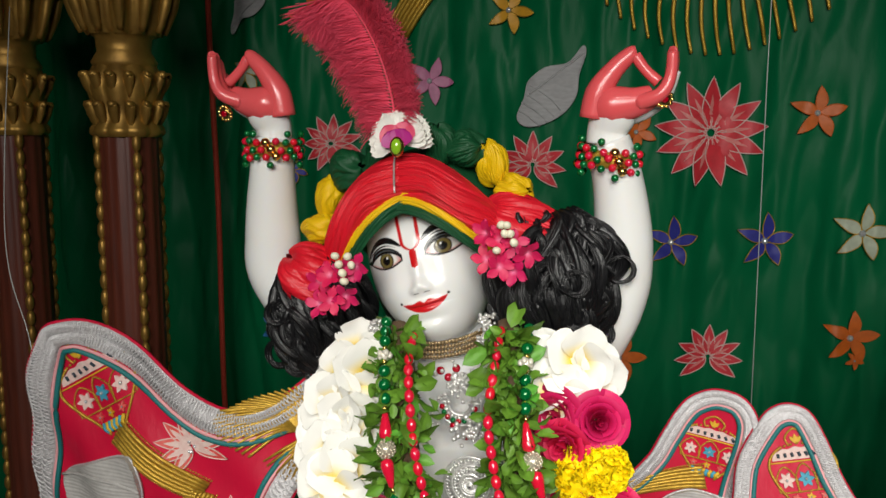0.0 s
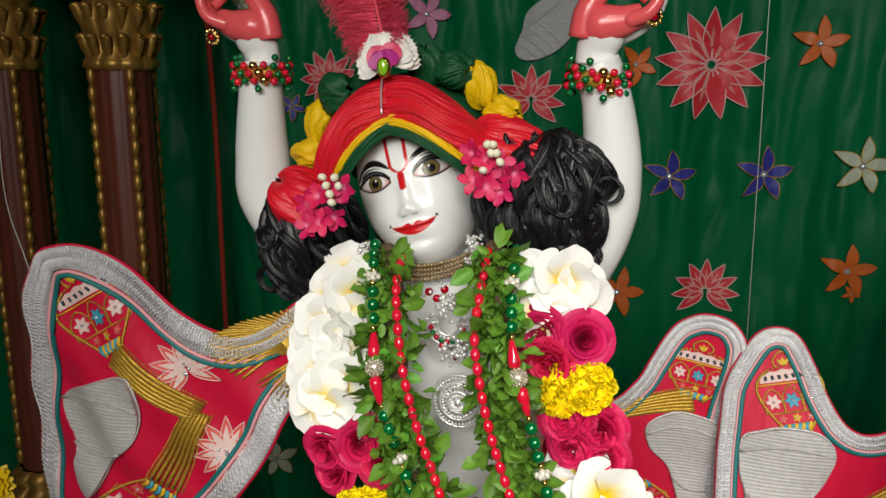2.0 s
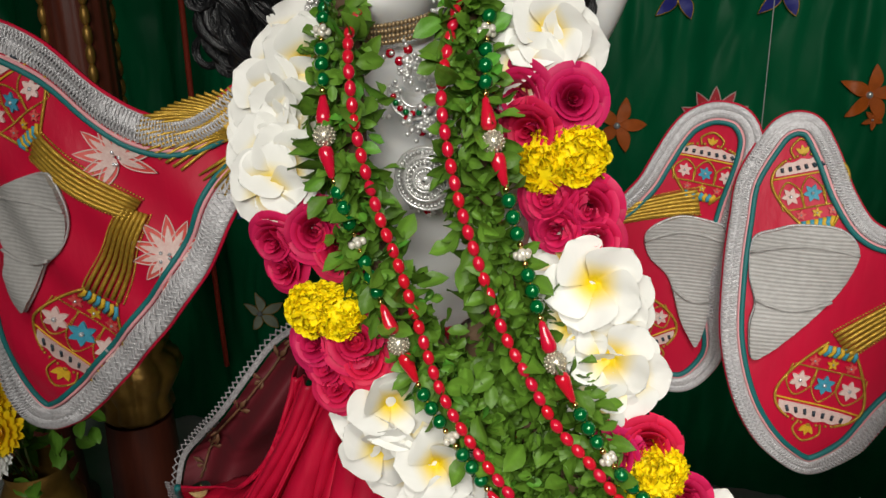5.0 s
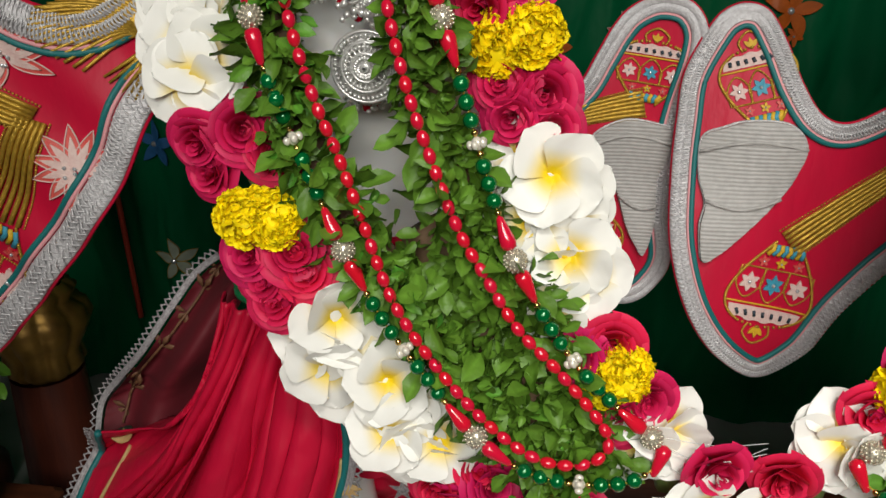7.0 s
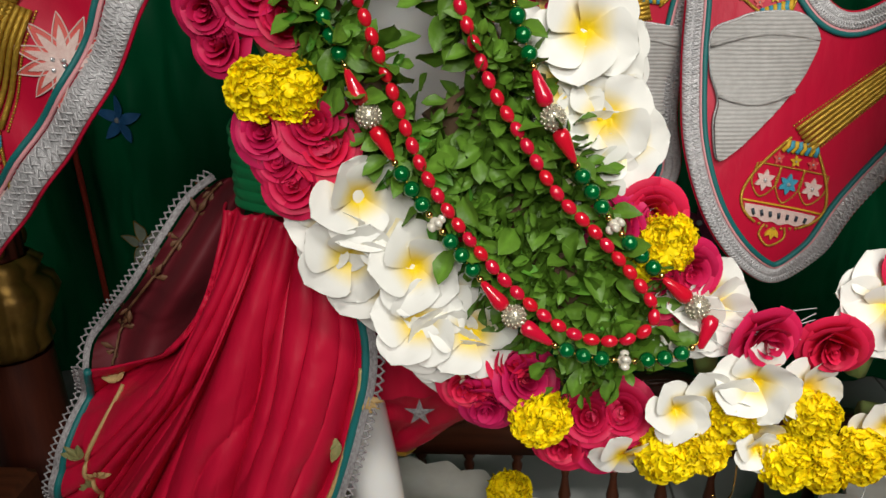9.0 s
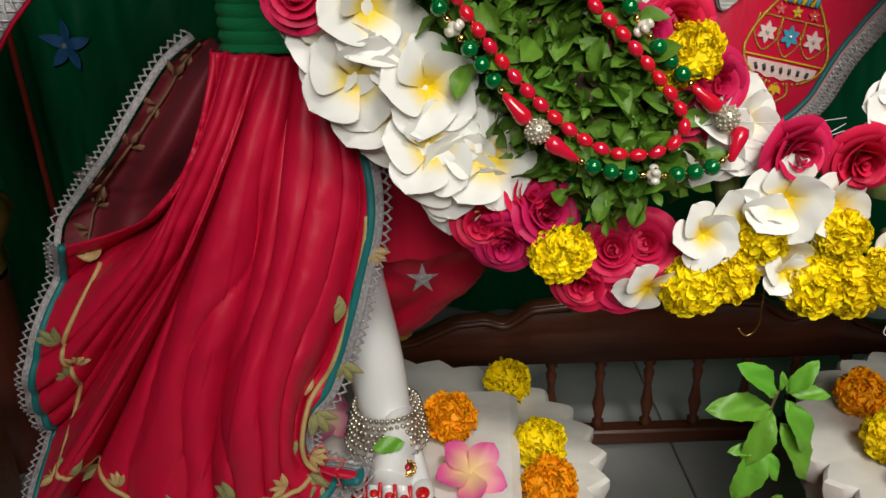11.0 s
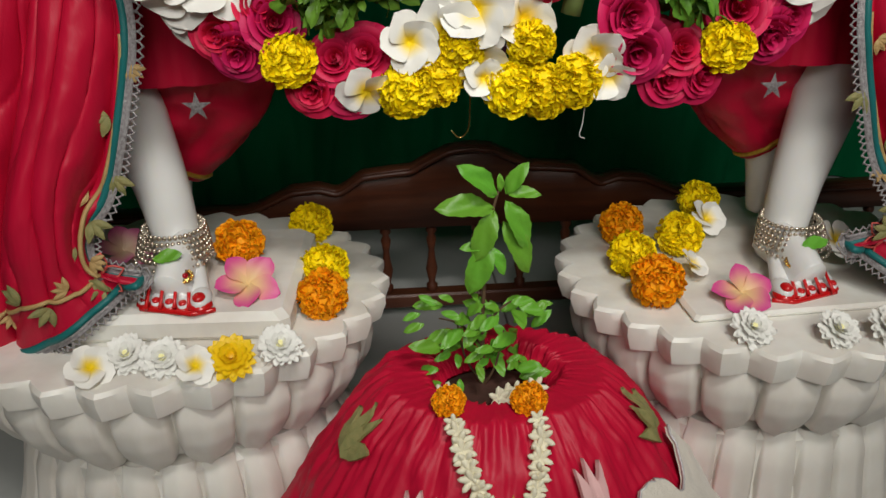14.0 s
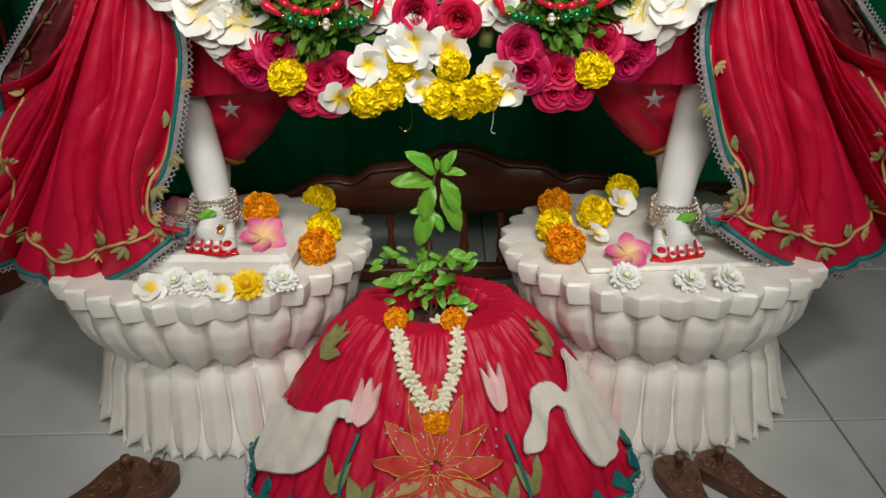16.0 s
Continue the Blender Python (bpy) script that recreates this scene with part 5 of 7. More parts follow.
for x, y in ((-0.425, -0.088), (-0.383, -0.10), (-0.257, -0.085), (0.283, -0.105), (0.378, -0.118), (0.438, -0.118)):
    lay("chrysanthemum", CW[rnd.randrange(2)], PETAL, x, y, TOP + 0.013, "small white chrysanthemum on the pedestal rim", (rnd.uniform(-0.3, 0.3), -0.6, 1), rnd.uniform(0, 6), 1.12)
lay("chrysanthemum", CY[0], PETAL, -0.308, -0.103, TOP + 0.012, "bright yellow chrysanthemum on the pedestal rim", (0.1, -0.7, 1), 0.3, 0.95)

# ---- basil plant and its string of jasmine ----
plant = thing("basil_plant", "young green holy basil plant growing in the covered pot", "plant", (-0.020, -0.065, FLOOR + 0.257))
GROWN = Matrix.Translation((0, 0.06, -0.018))
stem = Build().add(limb([(-0.022, -0.125, 0.30), (-0.024, -0.122, 0.37), (-0.022, -0.12, 0.45), (-0.016, -0.12, 0.52), (-0.008, -0.12, 0.556)], [0.0028, 0.0026, 0.0022, 0.0018, 0.0015], 20, 8))
for p in ([(-0.022, -0.125, 0.305), (-0.045, -0.13, 0.35), (-0.055, -0.13, 0.40)], [(-0.022, -0.125, 0.305), (-0.01, -0.135, 0.34), (0.0, -0.13, 0.385)], [(-0.02, -0.12, 0.39), (0.005, -0.12, 0.415), (0.022, -0.12, 0.42)], [(-0.022, -0.125, 0.36), (-0.05, -0.12, 0.39), (-0.075, -0.12, 0.40)]):
    stem.add(limb(p, [0.0017, 0.0014, 0.001], 10, 6))
part("stem", stem, TWIG, plant, at=under(plant) @ GROWN)


def big_leaf(x, z, gx, gz, L, y=-0.12, gy=-0.35, lit=1.0):
    b = Build().add(basil_leaf("leaf", L, L * 0.215, int(L * 1e4), 12, 7, 0.36, -0.32), colour=True)
    g = Vector((gx, gy, gz)).normalized()
    nz = Vector((0.1, -0.75, 0.8))
    nz = (nz - g * nz.dot(g)).normalized()
    m = Matrix((g.cross(nz), g, nz)).transposed().to_4x4()
    part("leaf", b, BIG_LEAF, plant, at=under(plant) @ GROWN @ Matrix.Translation((x, y, z)) @ m)


BIG_LEAF = material("bright_basil_leaf", (0.15, 0.40, 0.035), 0.4, vary=0.2, thin=0.12, noise_scale=40, noise_amount=0.35, dark=(0.09, 0.29, 0.024), bump=0.4, bump_scale=140)
for x, z, gx, gz, L in ((-0.010, 0.550, -0.5, 0.75, 0.058), (-0.012, 0.535, -1, 0.35, 0.064), (0.0, 0.553, 0.35, 0.8, 0.042), (-0.012, 0.535, -0.35, -0.8, 0.062), (0.0, 0.545, 0.5, -0.8, 0.060), (-0.002, 0.52, 0.5, -0.75, 0.066), (-0.016, 0.50, -0.35, -0.8, 0.068), (-0.02, 0.49, -0.9, 0.25, 0.03),
                        (-0.016, 0.49, 0.4, -0.6, 0.036), (0.002, 0.553, 0.7, 0.2, 0.035), (-0.006, 0.556, 0.0, 1, 0.02)):
    big_leaf(x, z, gx, gz, L)
r9 = random.Random(9)
for k in range(64):
    z = r9.uniform(0.33, 0.43)
    x = -0.022 + r9.gauss(0, 0.03)
    big_leaf(x, z, (x + 0.022) * 18 + r9.uniform(-0.6, 0.6), r9.uniform(-0.35, 0.6), r9.uniform(0.018, 0.040), -0.125 + r9.uniform(-0.03, 0.03), r9.uniform(-0.8, 0.3))

JASMINE = material("jasmine_bud", (0.78, 0.74, 0.58), 0.55, vary=0.06, noise_scale=60, noise_amount=0.3, dark=(0.7, 0.6, 0.35))
js = thing("jasmine_string", "short string of jasmine buds with orange marigolds on the pot cover", "garland", (-0.015, -0.26, FLOOR + 0.25))
bud = Build()
for k in range(6):
    bud.add(ball((0.0034, 0.0085, 0.0030), 8, 6), rot("Z", k * 1.05) @ rot("X", 0.5) @ Matrix.Translation((0, 0.006, 0)))
budm = bud.mesh("bud", [JASMINE])
sdj = strand([(-0.073, -0.172, 0.328), (-0.066, -0.190, 0.313), (-0.050, -0.225, 0.276), (-0.018, -0.252, 0.238), (0.008, -0.228, 0.274), (0.019, -0.190, 0.311), (0.018, -0.172, 0.326)], 200)
nj = 26
for k in range(nj):
    p = along(sdj, sdj[1][-1] * (k + 0.5) / nj) + np.array([r9.uniform(-0.002, 0.002), -0.014, 0.007])
    part("bud", budm, JASMINE, js, at=under(js) @ facing(p, (r9.uniform(-0.5, 0.5), -1, r9.uniform(0, 0.8)), r9.uniform(0, 6), r9.uniform(0.9, 1.2)))
for p, s in (((-0.073, -0.165, 0.341), 0.66), ((0.014, -0.165, 0.337), 0.72), ((-0.014, -0.272, 0.232), 0.76)):
    part("marigold", MO[0], MARI_PETAL, js, "small orange marigold", at=under(js) @ facing(p, (0, -0.8, 0.6), 1.0, s))
for p in ((-0.012, -0.118, 0.305), (-0.002, -0.113, 0.306), (0.010, -0.110, 0.306), (0.020, -0.118, 0.312), (0.028, -0.125, 0.322), (-0.075, -0.12, 0.318)):
    part("bud", budm, JASMINE, js, at=under(js) @ facing(p, (0.2, -1, 0.8), p[0] * 90, 1.15))

# ---- turban, hair and jewels of the standing statue ----
SKEIN_RED = material("red_silk_skein", (0.64, 0.010, 0.024), 0.42, bump=0.35, bump_scale=260, noise_scale=40, noise_amount=0.4, dark=(0.50, 0.006, 0.016), spec=0.4)
SKEIN_YELLOW = material("yellow_silk_skein", (0.76, 0.48, 0.004), 0.5, bump=0.35, bump_scale=260, noise_scale=40, noise_amount=0.4, dark=(0.6, 0.33, 0.003), spec=0.3)
SKEIN_GREEN = material("green_silk_skein", (0.006, 0.07, 0.024), 0.5, bump=0.35, bump_scale=260, noise_scale=40, noise_amount=0.4, dark=(0.004, 0.045, 0.016), spec=0.3)
HAIR = material("black_hair", (0.005, 0.005, 0.006), 0.36, vary=0.2, bump=0.5, bump_scale=400, stretch=(1, 1, 0.3))
HM = np.array(HEAD)


def hw(p):
    return HM[:3, :3] @ np.array(p, float) + HM[:3, 3]


turban = thing("turban", "turban of red, yellow and green silk skeins with puffed buns", "turban", tuple(hw((0, 0, 0.08))))


def on_cap(x, z, out=0.0):
    q = 1 - (x / 0.128) ** 2 - ((z - 0.015) / 0.128) ** 2
    return (x, -0.104 * math.sqrt(max(q, 0.02)) - out + 0.006, z)


def crease(v):
    return 1 - abs(math.sin(v)) ** 0.7


for side in (-1, 1):
    reach = 0.112 if side < 0 else 0.098
    for nm, m, lo, hi, puff in (("green_band", SKEIN_GREEN, -0.02, 0.19, 0.007), ("yellow_band", SKEIN_YELLOW, 0.16, 0.37, 0.009), ("red_band", SKEIN_RED, 0.33, 1.02, 0.024)):
        ph = rnd.uniform(0, 6)

        def band(u, v, lo=lo, hi=hi, puff=puff, ph=ph, side=side, reach=reach):
            t, w = u, v
            twist = 0.10 * math.sin(4.2 * t + ph) + 0.05 * math.sin(9 * t + 2 * ph)
            s2 = lo + (hi - lo) * (w + 0.05 * math.sin(7 * t + ph) * math.sin(math.pi * w))
            x = side * (-0.004 + (reach + 0.008 * s2) * t ** 0.9)
            z0, z1 = 0.050 + 0.064 * s2, -0.034 + 0.066 * s2
            z = z0 + (z1 - z0) * t ** 1.35 + 0.008 * math.sin(math.pi * t) * s2
            edge = math.sin(math.pi * min(0.985, max(0.015, w))) ** 0.55
            pinch = 0.45 + 0.55 * math.sin(math.pi * min(1, t * 0.85 + 0.06)) ** 0.7
            wide = (hi - lo) * 30
            folds = -0.0034 * crease(wide * 0.55 * (w + twist) + ph) - 0.0016 * crease(wide * 1.5 * (w + 1.4 * twist) + 2 * ph) - 0.0007 * crease(wide * 4.1 * (w + 0.8 * twist) + 9 * math.sin(2 * t))
            o = 0.003 + puff * edge * pinch + folds * (0.5 + edge)
            p = on_cap(x, z, o)
            return hw((p[0], p[1], p[2] + (w - 0.5) * 0.35 * puff))
        part(nm, Build().add(grid(band, 44, 150 if hi > 0.9 else 60)), m, turban, at=under(turban))
cap = Build().add(ball((0.098, 0.088, 0.078), 28, 18), Matrix(HM.tolist()) @ move(-0.004, 0.03, 0.058))
part("cap", cap, SKEIN_GREEN, turban, at=under(turban))


def skein(name, centre, size, axis, m):
    """A loosely puffed bun of silk, gathered at both ends into uneven creases."""
    a = Vector(axis).normalized()
    R = np.array(a.to_track_quat("Z", "Y").to_matrix())
    c, p = np.array(hw(centre)), [rnd.uniform(0, 6.28) for _ in range(6)]

    def S(u, v):
        w, t = 2 * math.pi * u, 0.06 + (math.pi - 0.12) * v
        w2 = w + 0.7 * math.sin(t) + 0.25 * math.sin(2 * t + p[0])
        g = math.sin(t) ** 0.65
        k = 1.06 + 0.10 * math.sin(2 * w + p[1]) + 0.07 * math.sin(3 * w2 + 2 * t + p[2]) - 0.15 * crease(2.5 * w2 + p[3] + 0.6 * math.sin(3 * t)) - 0.10 * crease(5.5 * w2 + p[4] + 1.2 * t) - 0.07 * crease(15 * w2 + p[5] + math.sin(5 * t))
        q = np.array([size[0] * g * math.cos(w) * k, size[1] * g * math.sin(w) * k, size[2] * math.cos(t) * (0.9 + 0.1 * math.sin(3 * w + p[2]))])
        return c + R @ q
    part(name, Build().add(grid(S, 180, 26, close_u=True)), m, turban, at=under(turban))


for c, s, ax, m, nm in (((-0.126, -0.062, -0.002), (0.040, 0.036, 0.044), (0.8, 0.2, -0.6), SKEIN_RED, "red_bun"), ((0.126, -0.035, 0.012), (0.036, 0.034, 0.052), (1, 0.2, -0.45), SKEIN_RED, "red_bun"),
                        ((-0.106, -0.02, 0.092), (0.022, 0.022, 0.028), (0.3, -0.3, 1), SKEIN_YELLOW, "yellow_bun"), ((-0.122, -0.025, 0.056), (0.022, 0.022, 0.026), (0.8, -0.4, 0.3), SKEIN_YELLOW, "yellow_bun"),
                        ((0.098, -0.02, 0.092), (0.019, 0.02, 0.030), (-0.2, -0.3, 1), SKEIN_YELLOW, "yellow_bun"), ((0.120, -0.025, 0.054), (0.024, 0.022, 0.022), (0.9, -0.4, 0.1), SKEIN_YELLOW, "yellow_bun"),
                        ((-0.070, -0.035, 0.116), (0.028, 0.024, 0.026), (0.7, -0.5, 0.3), SKEIN_GREEN, "green_bun"), ((-0.030, -0.03, 0.126), (0.02, 0.02, 0.026), (0.2, -0.5, 1), SKEIN_GREEN, "green_bun"),
                        ((0.044, -0.035, 0.124), (0.022, 0.022, 0.028), (-0.1, -0.5, 1), SKEIN_GREEN, "green_bun"), ((0.076, -0.03, 0.112), (0.028, 0.024, 0.024), (0.8, -0.4, 0.2), SKEIN_GREEN, "green_bun")):
    skein(nm, c, s, ax, m)
# silver thread at the seam
part("seam_cord", Build().add(tube([hw(on_cap(0, z, 0.022)) for z in np.linspace(0.07, 0.118, 8)], 0.0012, 6)), SILVER, turban, "thin silver cord", at=under(turban))

br = thing("turban_brooch", "white carnation with pink petals and a gem on the turban", "brooch", tuple(hw((0.01, -0.095, 0.14))))
fan = Build()
for k in range(58):
    a = (k % 29) / 28 * 3.7 - 1.85
    fan.add(petal(0.039 - 0.006 * (k // 29), 0.0078, 0.3, 0.004, 2.2, 5, 4, ((0.8, 0.78, 0.66), (0.85, 0.84, 0.78)), (0, 0.5), 0, 0.0007), Matrix.Translation(hw((0.010, -0.083 - 0.006 * (k // 29), 0.130))) @ HEAD.to_3x3().to_4x4() @ rot("Y", a) @ rot("X", 1.45 + rnd.uniform(-0.2, 0.1)), colour=True)
part("carnation", fan, PETAL, br, "white carnation petals", at=under(br))
for side in (-1, 1):
    for L, cc, dy in ((0.034, ((0.8, 0.3, 0.35), (0.72, 0.09, 0.17)), -0.093), (0.024, ((0.5, 0.02, 0.2), (0.42, 0.02, 0.22)), -0.099)):
        p = Build().add(petal(L, 0.0135, 0.25, 0.003, 1.6, 8, 6, cc, (0, 0.6)), Matrix.Translation(hw((0.010, dy, 0.118))) @ HEAD.to_3x3().to_4x4() @ rot("Y", side * 0.42) @ rot("X", 1.45), colour=True)
        part("petal", p, PETAL, br, "pink rose petal", at=under(br))
GEM = material("green_gem", (0.25, 0.5, 0.02), 0.08, coat=1.0)
part("gem_setting", Build().add(ball((0.0085, 0.004, 0.0115), 16, 10), Matrix.Translation(hw((0.010, -0.104, 0.120)))), GOLD_BEAD, br, "gold setting", at=under(br))
part("gem", Build().add(ball((0.006, 0.004, 0.009), 14, 10), Matrix.Translation(hw((0.010, -0.107, 0.120)))), GEM, br, "yellow-green gem", at=under(br))

FEATHER = material("red_feather", (0.92, 0.10, 0.17), 0.8, vary=0.05, thin=0.25, spec=0.2)
fe = thing("feather", "fluffy coral red ostrich feather rising from the turban", "feather", (-0.45, 0.09, 1.49))
rach = spline([(-0.458, 0.085, 1.49), (-0.468, 0.085, 1.54), (-0.484, 0.08, 1.586), (-0.504, 0.07, 1.622), (-0.522, 0.06, 1.636)], 60)
fb = Build()
part("quill", Build().add(tube(rach, np.linspace(0.0018, 0.0006, 60), 6)), FEATHER, fe, at=under(fe))
for k in range(7600):
    t = rnd.random() ** 0.9
    i = min(58, int(t * 59))
    p, d = rach[i], rach[i + 1] - rach[i]
    d = d / np.linalg.norm(d)
    side = 1 if k % 2 else -1
    o = np.array([d[2], 0, -d[0]]) * side
    L = (0.050 if side < 0 else 0.040) * (0.75 + 0.35 * math.sin(math.pi * min(1, t * 0.7 + 0.1))) * rnd.uniform(0.65, 1.1)
    yy = rnd.uniform(-0.026, 0.018)
    dirs = o * 0.85 + d * rnd.uniform(0.15, 0.65)
    droop = np.array([0, 0, -1]) * rnd.uniform(0.1, 0.45)
    bend = rnd.uniform(-0.35, 0.35)
    pts = [p + (dirs * s + droop * s * s + d * bend * s ** 3) * L + np.array([0, yy * s, 0]) for s in (0, 0.3, 0.6, 0.85, 1.0)]
    fb.add(tube(pts, [0.0005, 0.0005, 0.0005, 0.0004, 0.0002], 3, caps=False))
tagged(part("plume", fb, FEATHER, fe, at=under(fe)), kind="stuff")

wig = thing("wig", "long wavy glossy black hair falling on both shoulders", "hair", (-0.42, 0.2, 1.3))
for side, (cx, cy, cz), (rx, ry, rz), n in ((-1, (-0.553, 0.085, 1.270), (0.050, 0.048, 0.070), 62), (1, (-0.276, 0.105, 1.320), (0.068, 0.052, 0.080), 90)):
    r = random.Random(side + 12)
    b = Build()
    b.add(ball((rx * 0.86, ry * 0.8, rz * 0.9), 24, 16), move(cx, cy, cz))
    for k in range(n):
        # a broad lock flows down over the mass in soft waves, and some end in a ring curl
        f0, top = r.uniform(-1.7, 1.7), r.uniform(-0.4, 1.4)
        run, ph, turns = r.uniform(0.9, 1.8), r.uniform(0, 6.28), r.uniform(0.6, 1.3)
        lift, wave = r.uniform(0.92, 1.08), r.uniform(0.006, 0.013)
        ring, rr = r.random() < 0.35, r.uniform(0.010, 0.016)
        path = []
        for t in np.linspace(0, 1, 18):
            lat, lon = top - run * t, f0 - side * 0.25 * t
            d = np.array([math.cos(lat) * math.sin(lon), -math.cos(lat) * math.cos(lon), math.sin(lat)])
            path.append(np.array([cx, cy, cz]) + d * (rx, ry, rz) * lift + wave * np.array([math.cos(6.28 * turns * t + ph), 0.5 * math.sin(6.28 * turns * t + ph), 0.3 * math.sin(6.28 * turns * t)]))
        if ring:
            e, w0 = path[-1], r.uniform(-0.5, 0.5)
            for w in np.linspace(0.4, r.uniform(4.5, 7.0), 14):
                path.append(e + rr * np.array([side * (1 - math.cos(w)) * math.cos(w0), -0.15 * w / 6 - 0.1 * math.sin(w), -math.sin(w)]))
        path = np.array(path)
        m, wd = len(path), r.uniform(0.0055, 0.0095)
        body = np.array([wd * math.sin(math.pi * min(0.95, 0.15 + 0.80 * i / m)) ** 0.6 * (0.55 if ring and i > 18 else 1) for i in range(m)])
        b.add(tube(path, body, 8, flat=0.5))
        for q in range(14):
            w = r.uniform(0, 6.28)
            o = np.array([math.cos(w), -abs(math.sin(w)) * 0.55, 0.25 * math.sin(w)])
            fray = np.array([r.gauss(0, 1), r.gauss(0, 1), r.gauss(0, 1)]) * 0.0014
            b.add(tube(path + o * body[:, None] * 0.95 + fray * np.linspace(0, 1, m)[:, None] ** 2, [0.0007] * (m - 1) + [0.0003], 4, caps=False))
    part("hair_mass", b, HAIR, wig, at=under(wig))
part("back_hair", Build().add(ball((0.105, 0.06, 0.12), 24, 16), move(-0.425, 0.215, 1.31)), HAIR, wig, at=under(wig))

earbud = Build().add(ball((0.0048, 0.0042, 0.0054), 10, 8)).mesh("bud", [JASMINE])
PINK_PETAL = material("pink_blossom", attr="paint", rough=0.55, vary=0.12)
for side, (x, y, z) in ((-1, (-0.498, 0.010, 1.325)), (1, (-0.318, 0.032, 1.362))):
    th = thing("ear_flowers", "bunch of magenta oleander blossoms with jasmine buds at the ear", "flowers", (x, y, z), "ear flowers")
    for k in range(7):
        b = Build()
        for j in range(5):
            b.add(petal(0.0175, 0.0056, 0.25, -0.004, 1.5, 6, 5, ((0.75, 0.2, 0.35), (0.58, 0.006, 0.085)), (0.0, 0.4), 0.003, 0.0008), rot("Z", j * 1.2566 + k) @ rot("X", 0.45 + rnd.uniform(-0.2, 0.3)), colour=True)
        o = ((k % 4) * 0.015 - 0.022, -0.012 - 0.006 * (k % 2), (0.010 if k < 4 else -0.018) - 0.006 * side * ((k % 4) - 1.5))
        part("blossom", b, PINK_PETAL, th, at=facing(o, (rnd.uniform(-0.5, 0.5), -1, rnd.uniform(-0.5, 0.4)), k))
    for k in range(6):
        part("bud", earbud, JASMINE, th, "white jasmine bud", at=facing((0.002 + 0.004 * (k % 3) - 0.01 * side * (k // 3), -0.028, 0.030 - 0.009 * (k % 4)), (rnd.uniform(-0.5, 0.5), -1, 0.3), k, 1.0))

# bracelets
BEADS = [RED_BEAD, GREEN_BEAD, GOLD_BEAD]
small = [Build().add(ball(r, 10, 8)).mesh("bead", [m]) for r, m in ((0.0046, RED_BEAD), (0.0044, GREEN_BEAD), (0.0056, GOLD_BEAD))]
for (cx, cy, cz), lean in (((-0.627, 0.117, 1.463), 0.0), ((-0.219, 0.131, 1.457), 0.14)):
    th = thing("bracelet", "bracelet of red, green and gold beads round the wrist", "bracelet", (cx, cy, cz), "bracelets")
    part("band", Build().add(lathe([(0.0275, -0.009), (0.031, -0.008), (0.031, 0.008), (0.0275, 0.009), (0.0275, -0.009)], 32), rot("Y", lean)), GOLD_THREAD, th, "gold band")
    r = random.Random(int(-cx * 100))
    for k in range(54):
        w, row = 2 * math.pi * (k % 18) / 18 + 0.17 * (k // 18), k // 18 - 1
        i = (0, 1, 0, 2, 0, 1)[(k * 7 + k // 18) % 6]
        p = rot("Y", lean) @ Vector((0.0345 * math.cos(w), 0.0345 * math.sin(w), row * 0.009 + r.uniform(-0.002, 0.002)))
        part("bead", small[i], None, th, at=Matrix.Translation(p))
    for k in range(10):
        w = 2 * math.pi * k / 10
        p = rot("Y", lean) @ Vector((0.0345 * math.cos(w), 0.0345 * math.sin(w), 0.0185 if k % 2 else -0.0185))
        part("bead", small[1], None, th, at=Matrix.Translation(p))


def jewel(name, label, at, nor, s=1.0, cat="ring", grp="gem ornaments"):
    th = thing(name, label, cat, at, grp)
    b = Build()
    for k in range(11):
        b.add(ball(0.0026, 8, 6), move(0.0085 * math.cos(k * 0.571), 0.0085 * math.sin(k * 0.571), 0))
    b.add(lathe([(0.001, -0.003), (0.009, -0.002), (0.007, 0.002), (0.0045, 0.002)], 20))
    part("setting", b, GOLD_BEAD, th, "gold setting", at=facing((0, 0, 0), nor, 0, s))
    part("stone", Build().add(ball((0.0042, 0.0042, 0.003), 12, 8), move(0, 0, 0.0025)), RED_GLASS, th, "red stone", at=facing((0, 0, 0), nor, 0, s))


jewel("finger_ring", "gold flower ring with a red stone on the hand", (-0.681, 0.098, 1.506), (-0.2, -1, -0.3))
jewel("finger_ring", "gold flower ring with a red stone on the hand", (-0.162, 0.110, 1.524), (0.3, -1, -0.2))
jewel("toe_ring", "gold ring with a dark red stone on the foot", (-0.364, -0.022, 0.4335), (0, -0.6, 1), 0.9)
jewel("toe_ring", "gold ring with a dark red stone on the foot", (0.370, -0.010, 0.405), (0, -0.6, 1), 0.9)

# necklaces and earrings
ck = thing("choker", "close collar of small brass beads round the neck", "necklace", (-0.402, 0.082, 1.238))
BRASS = material("brass_bead", (0.42, 0.3, 0.16), 0.35, 0.7, noise_scale=90, noise_amount=0.5)
for row in range(4):
    b = Build()
    for k in range(46):
        w = math.pi * (0.97 + 1.06 * k / 45)
        b.add(ball((0.0024, 0.0024, 0.0028), 6, 5), move(0.054 * math.cos(w), 0.052 * math.sin(w) + 0.03, 0.008 - 0.0054 * row + 0.008 * math.cos(w) + 0.012 * (1 + math.sin(w))))
    part("bead_band", b, BRASS, ck)


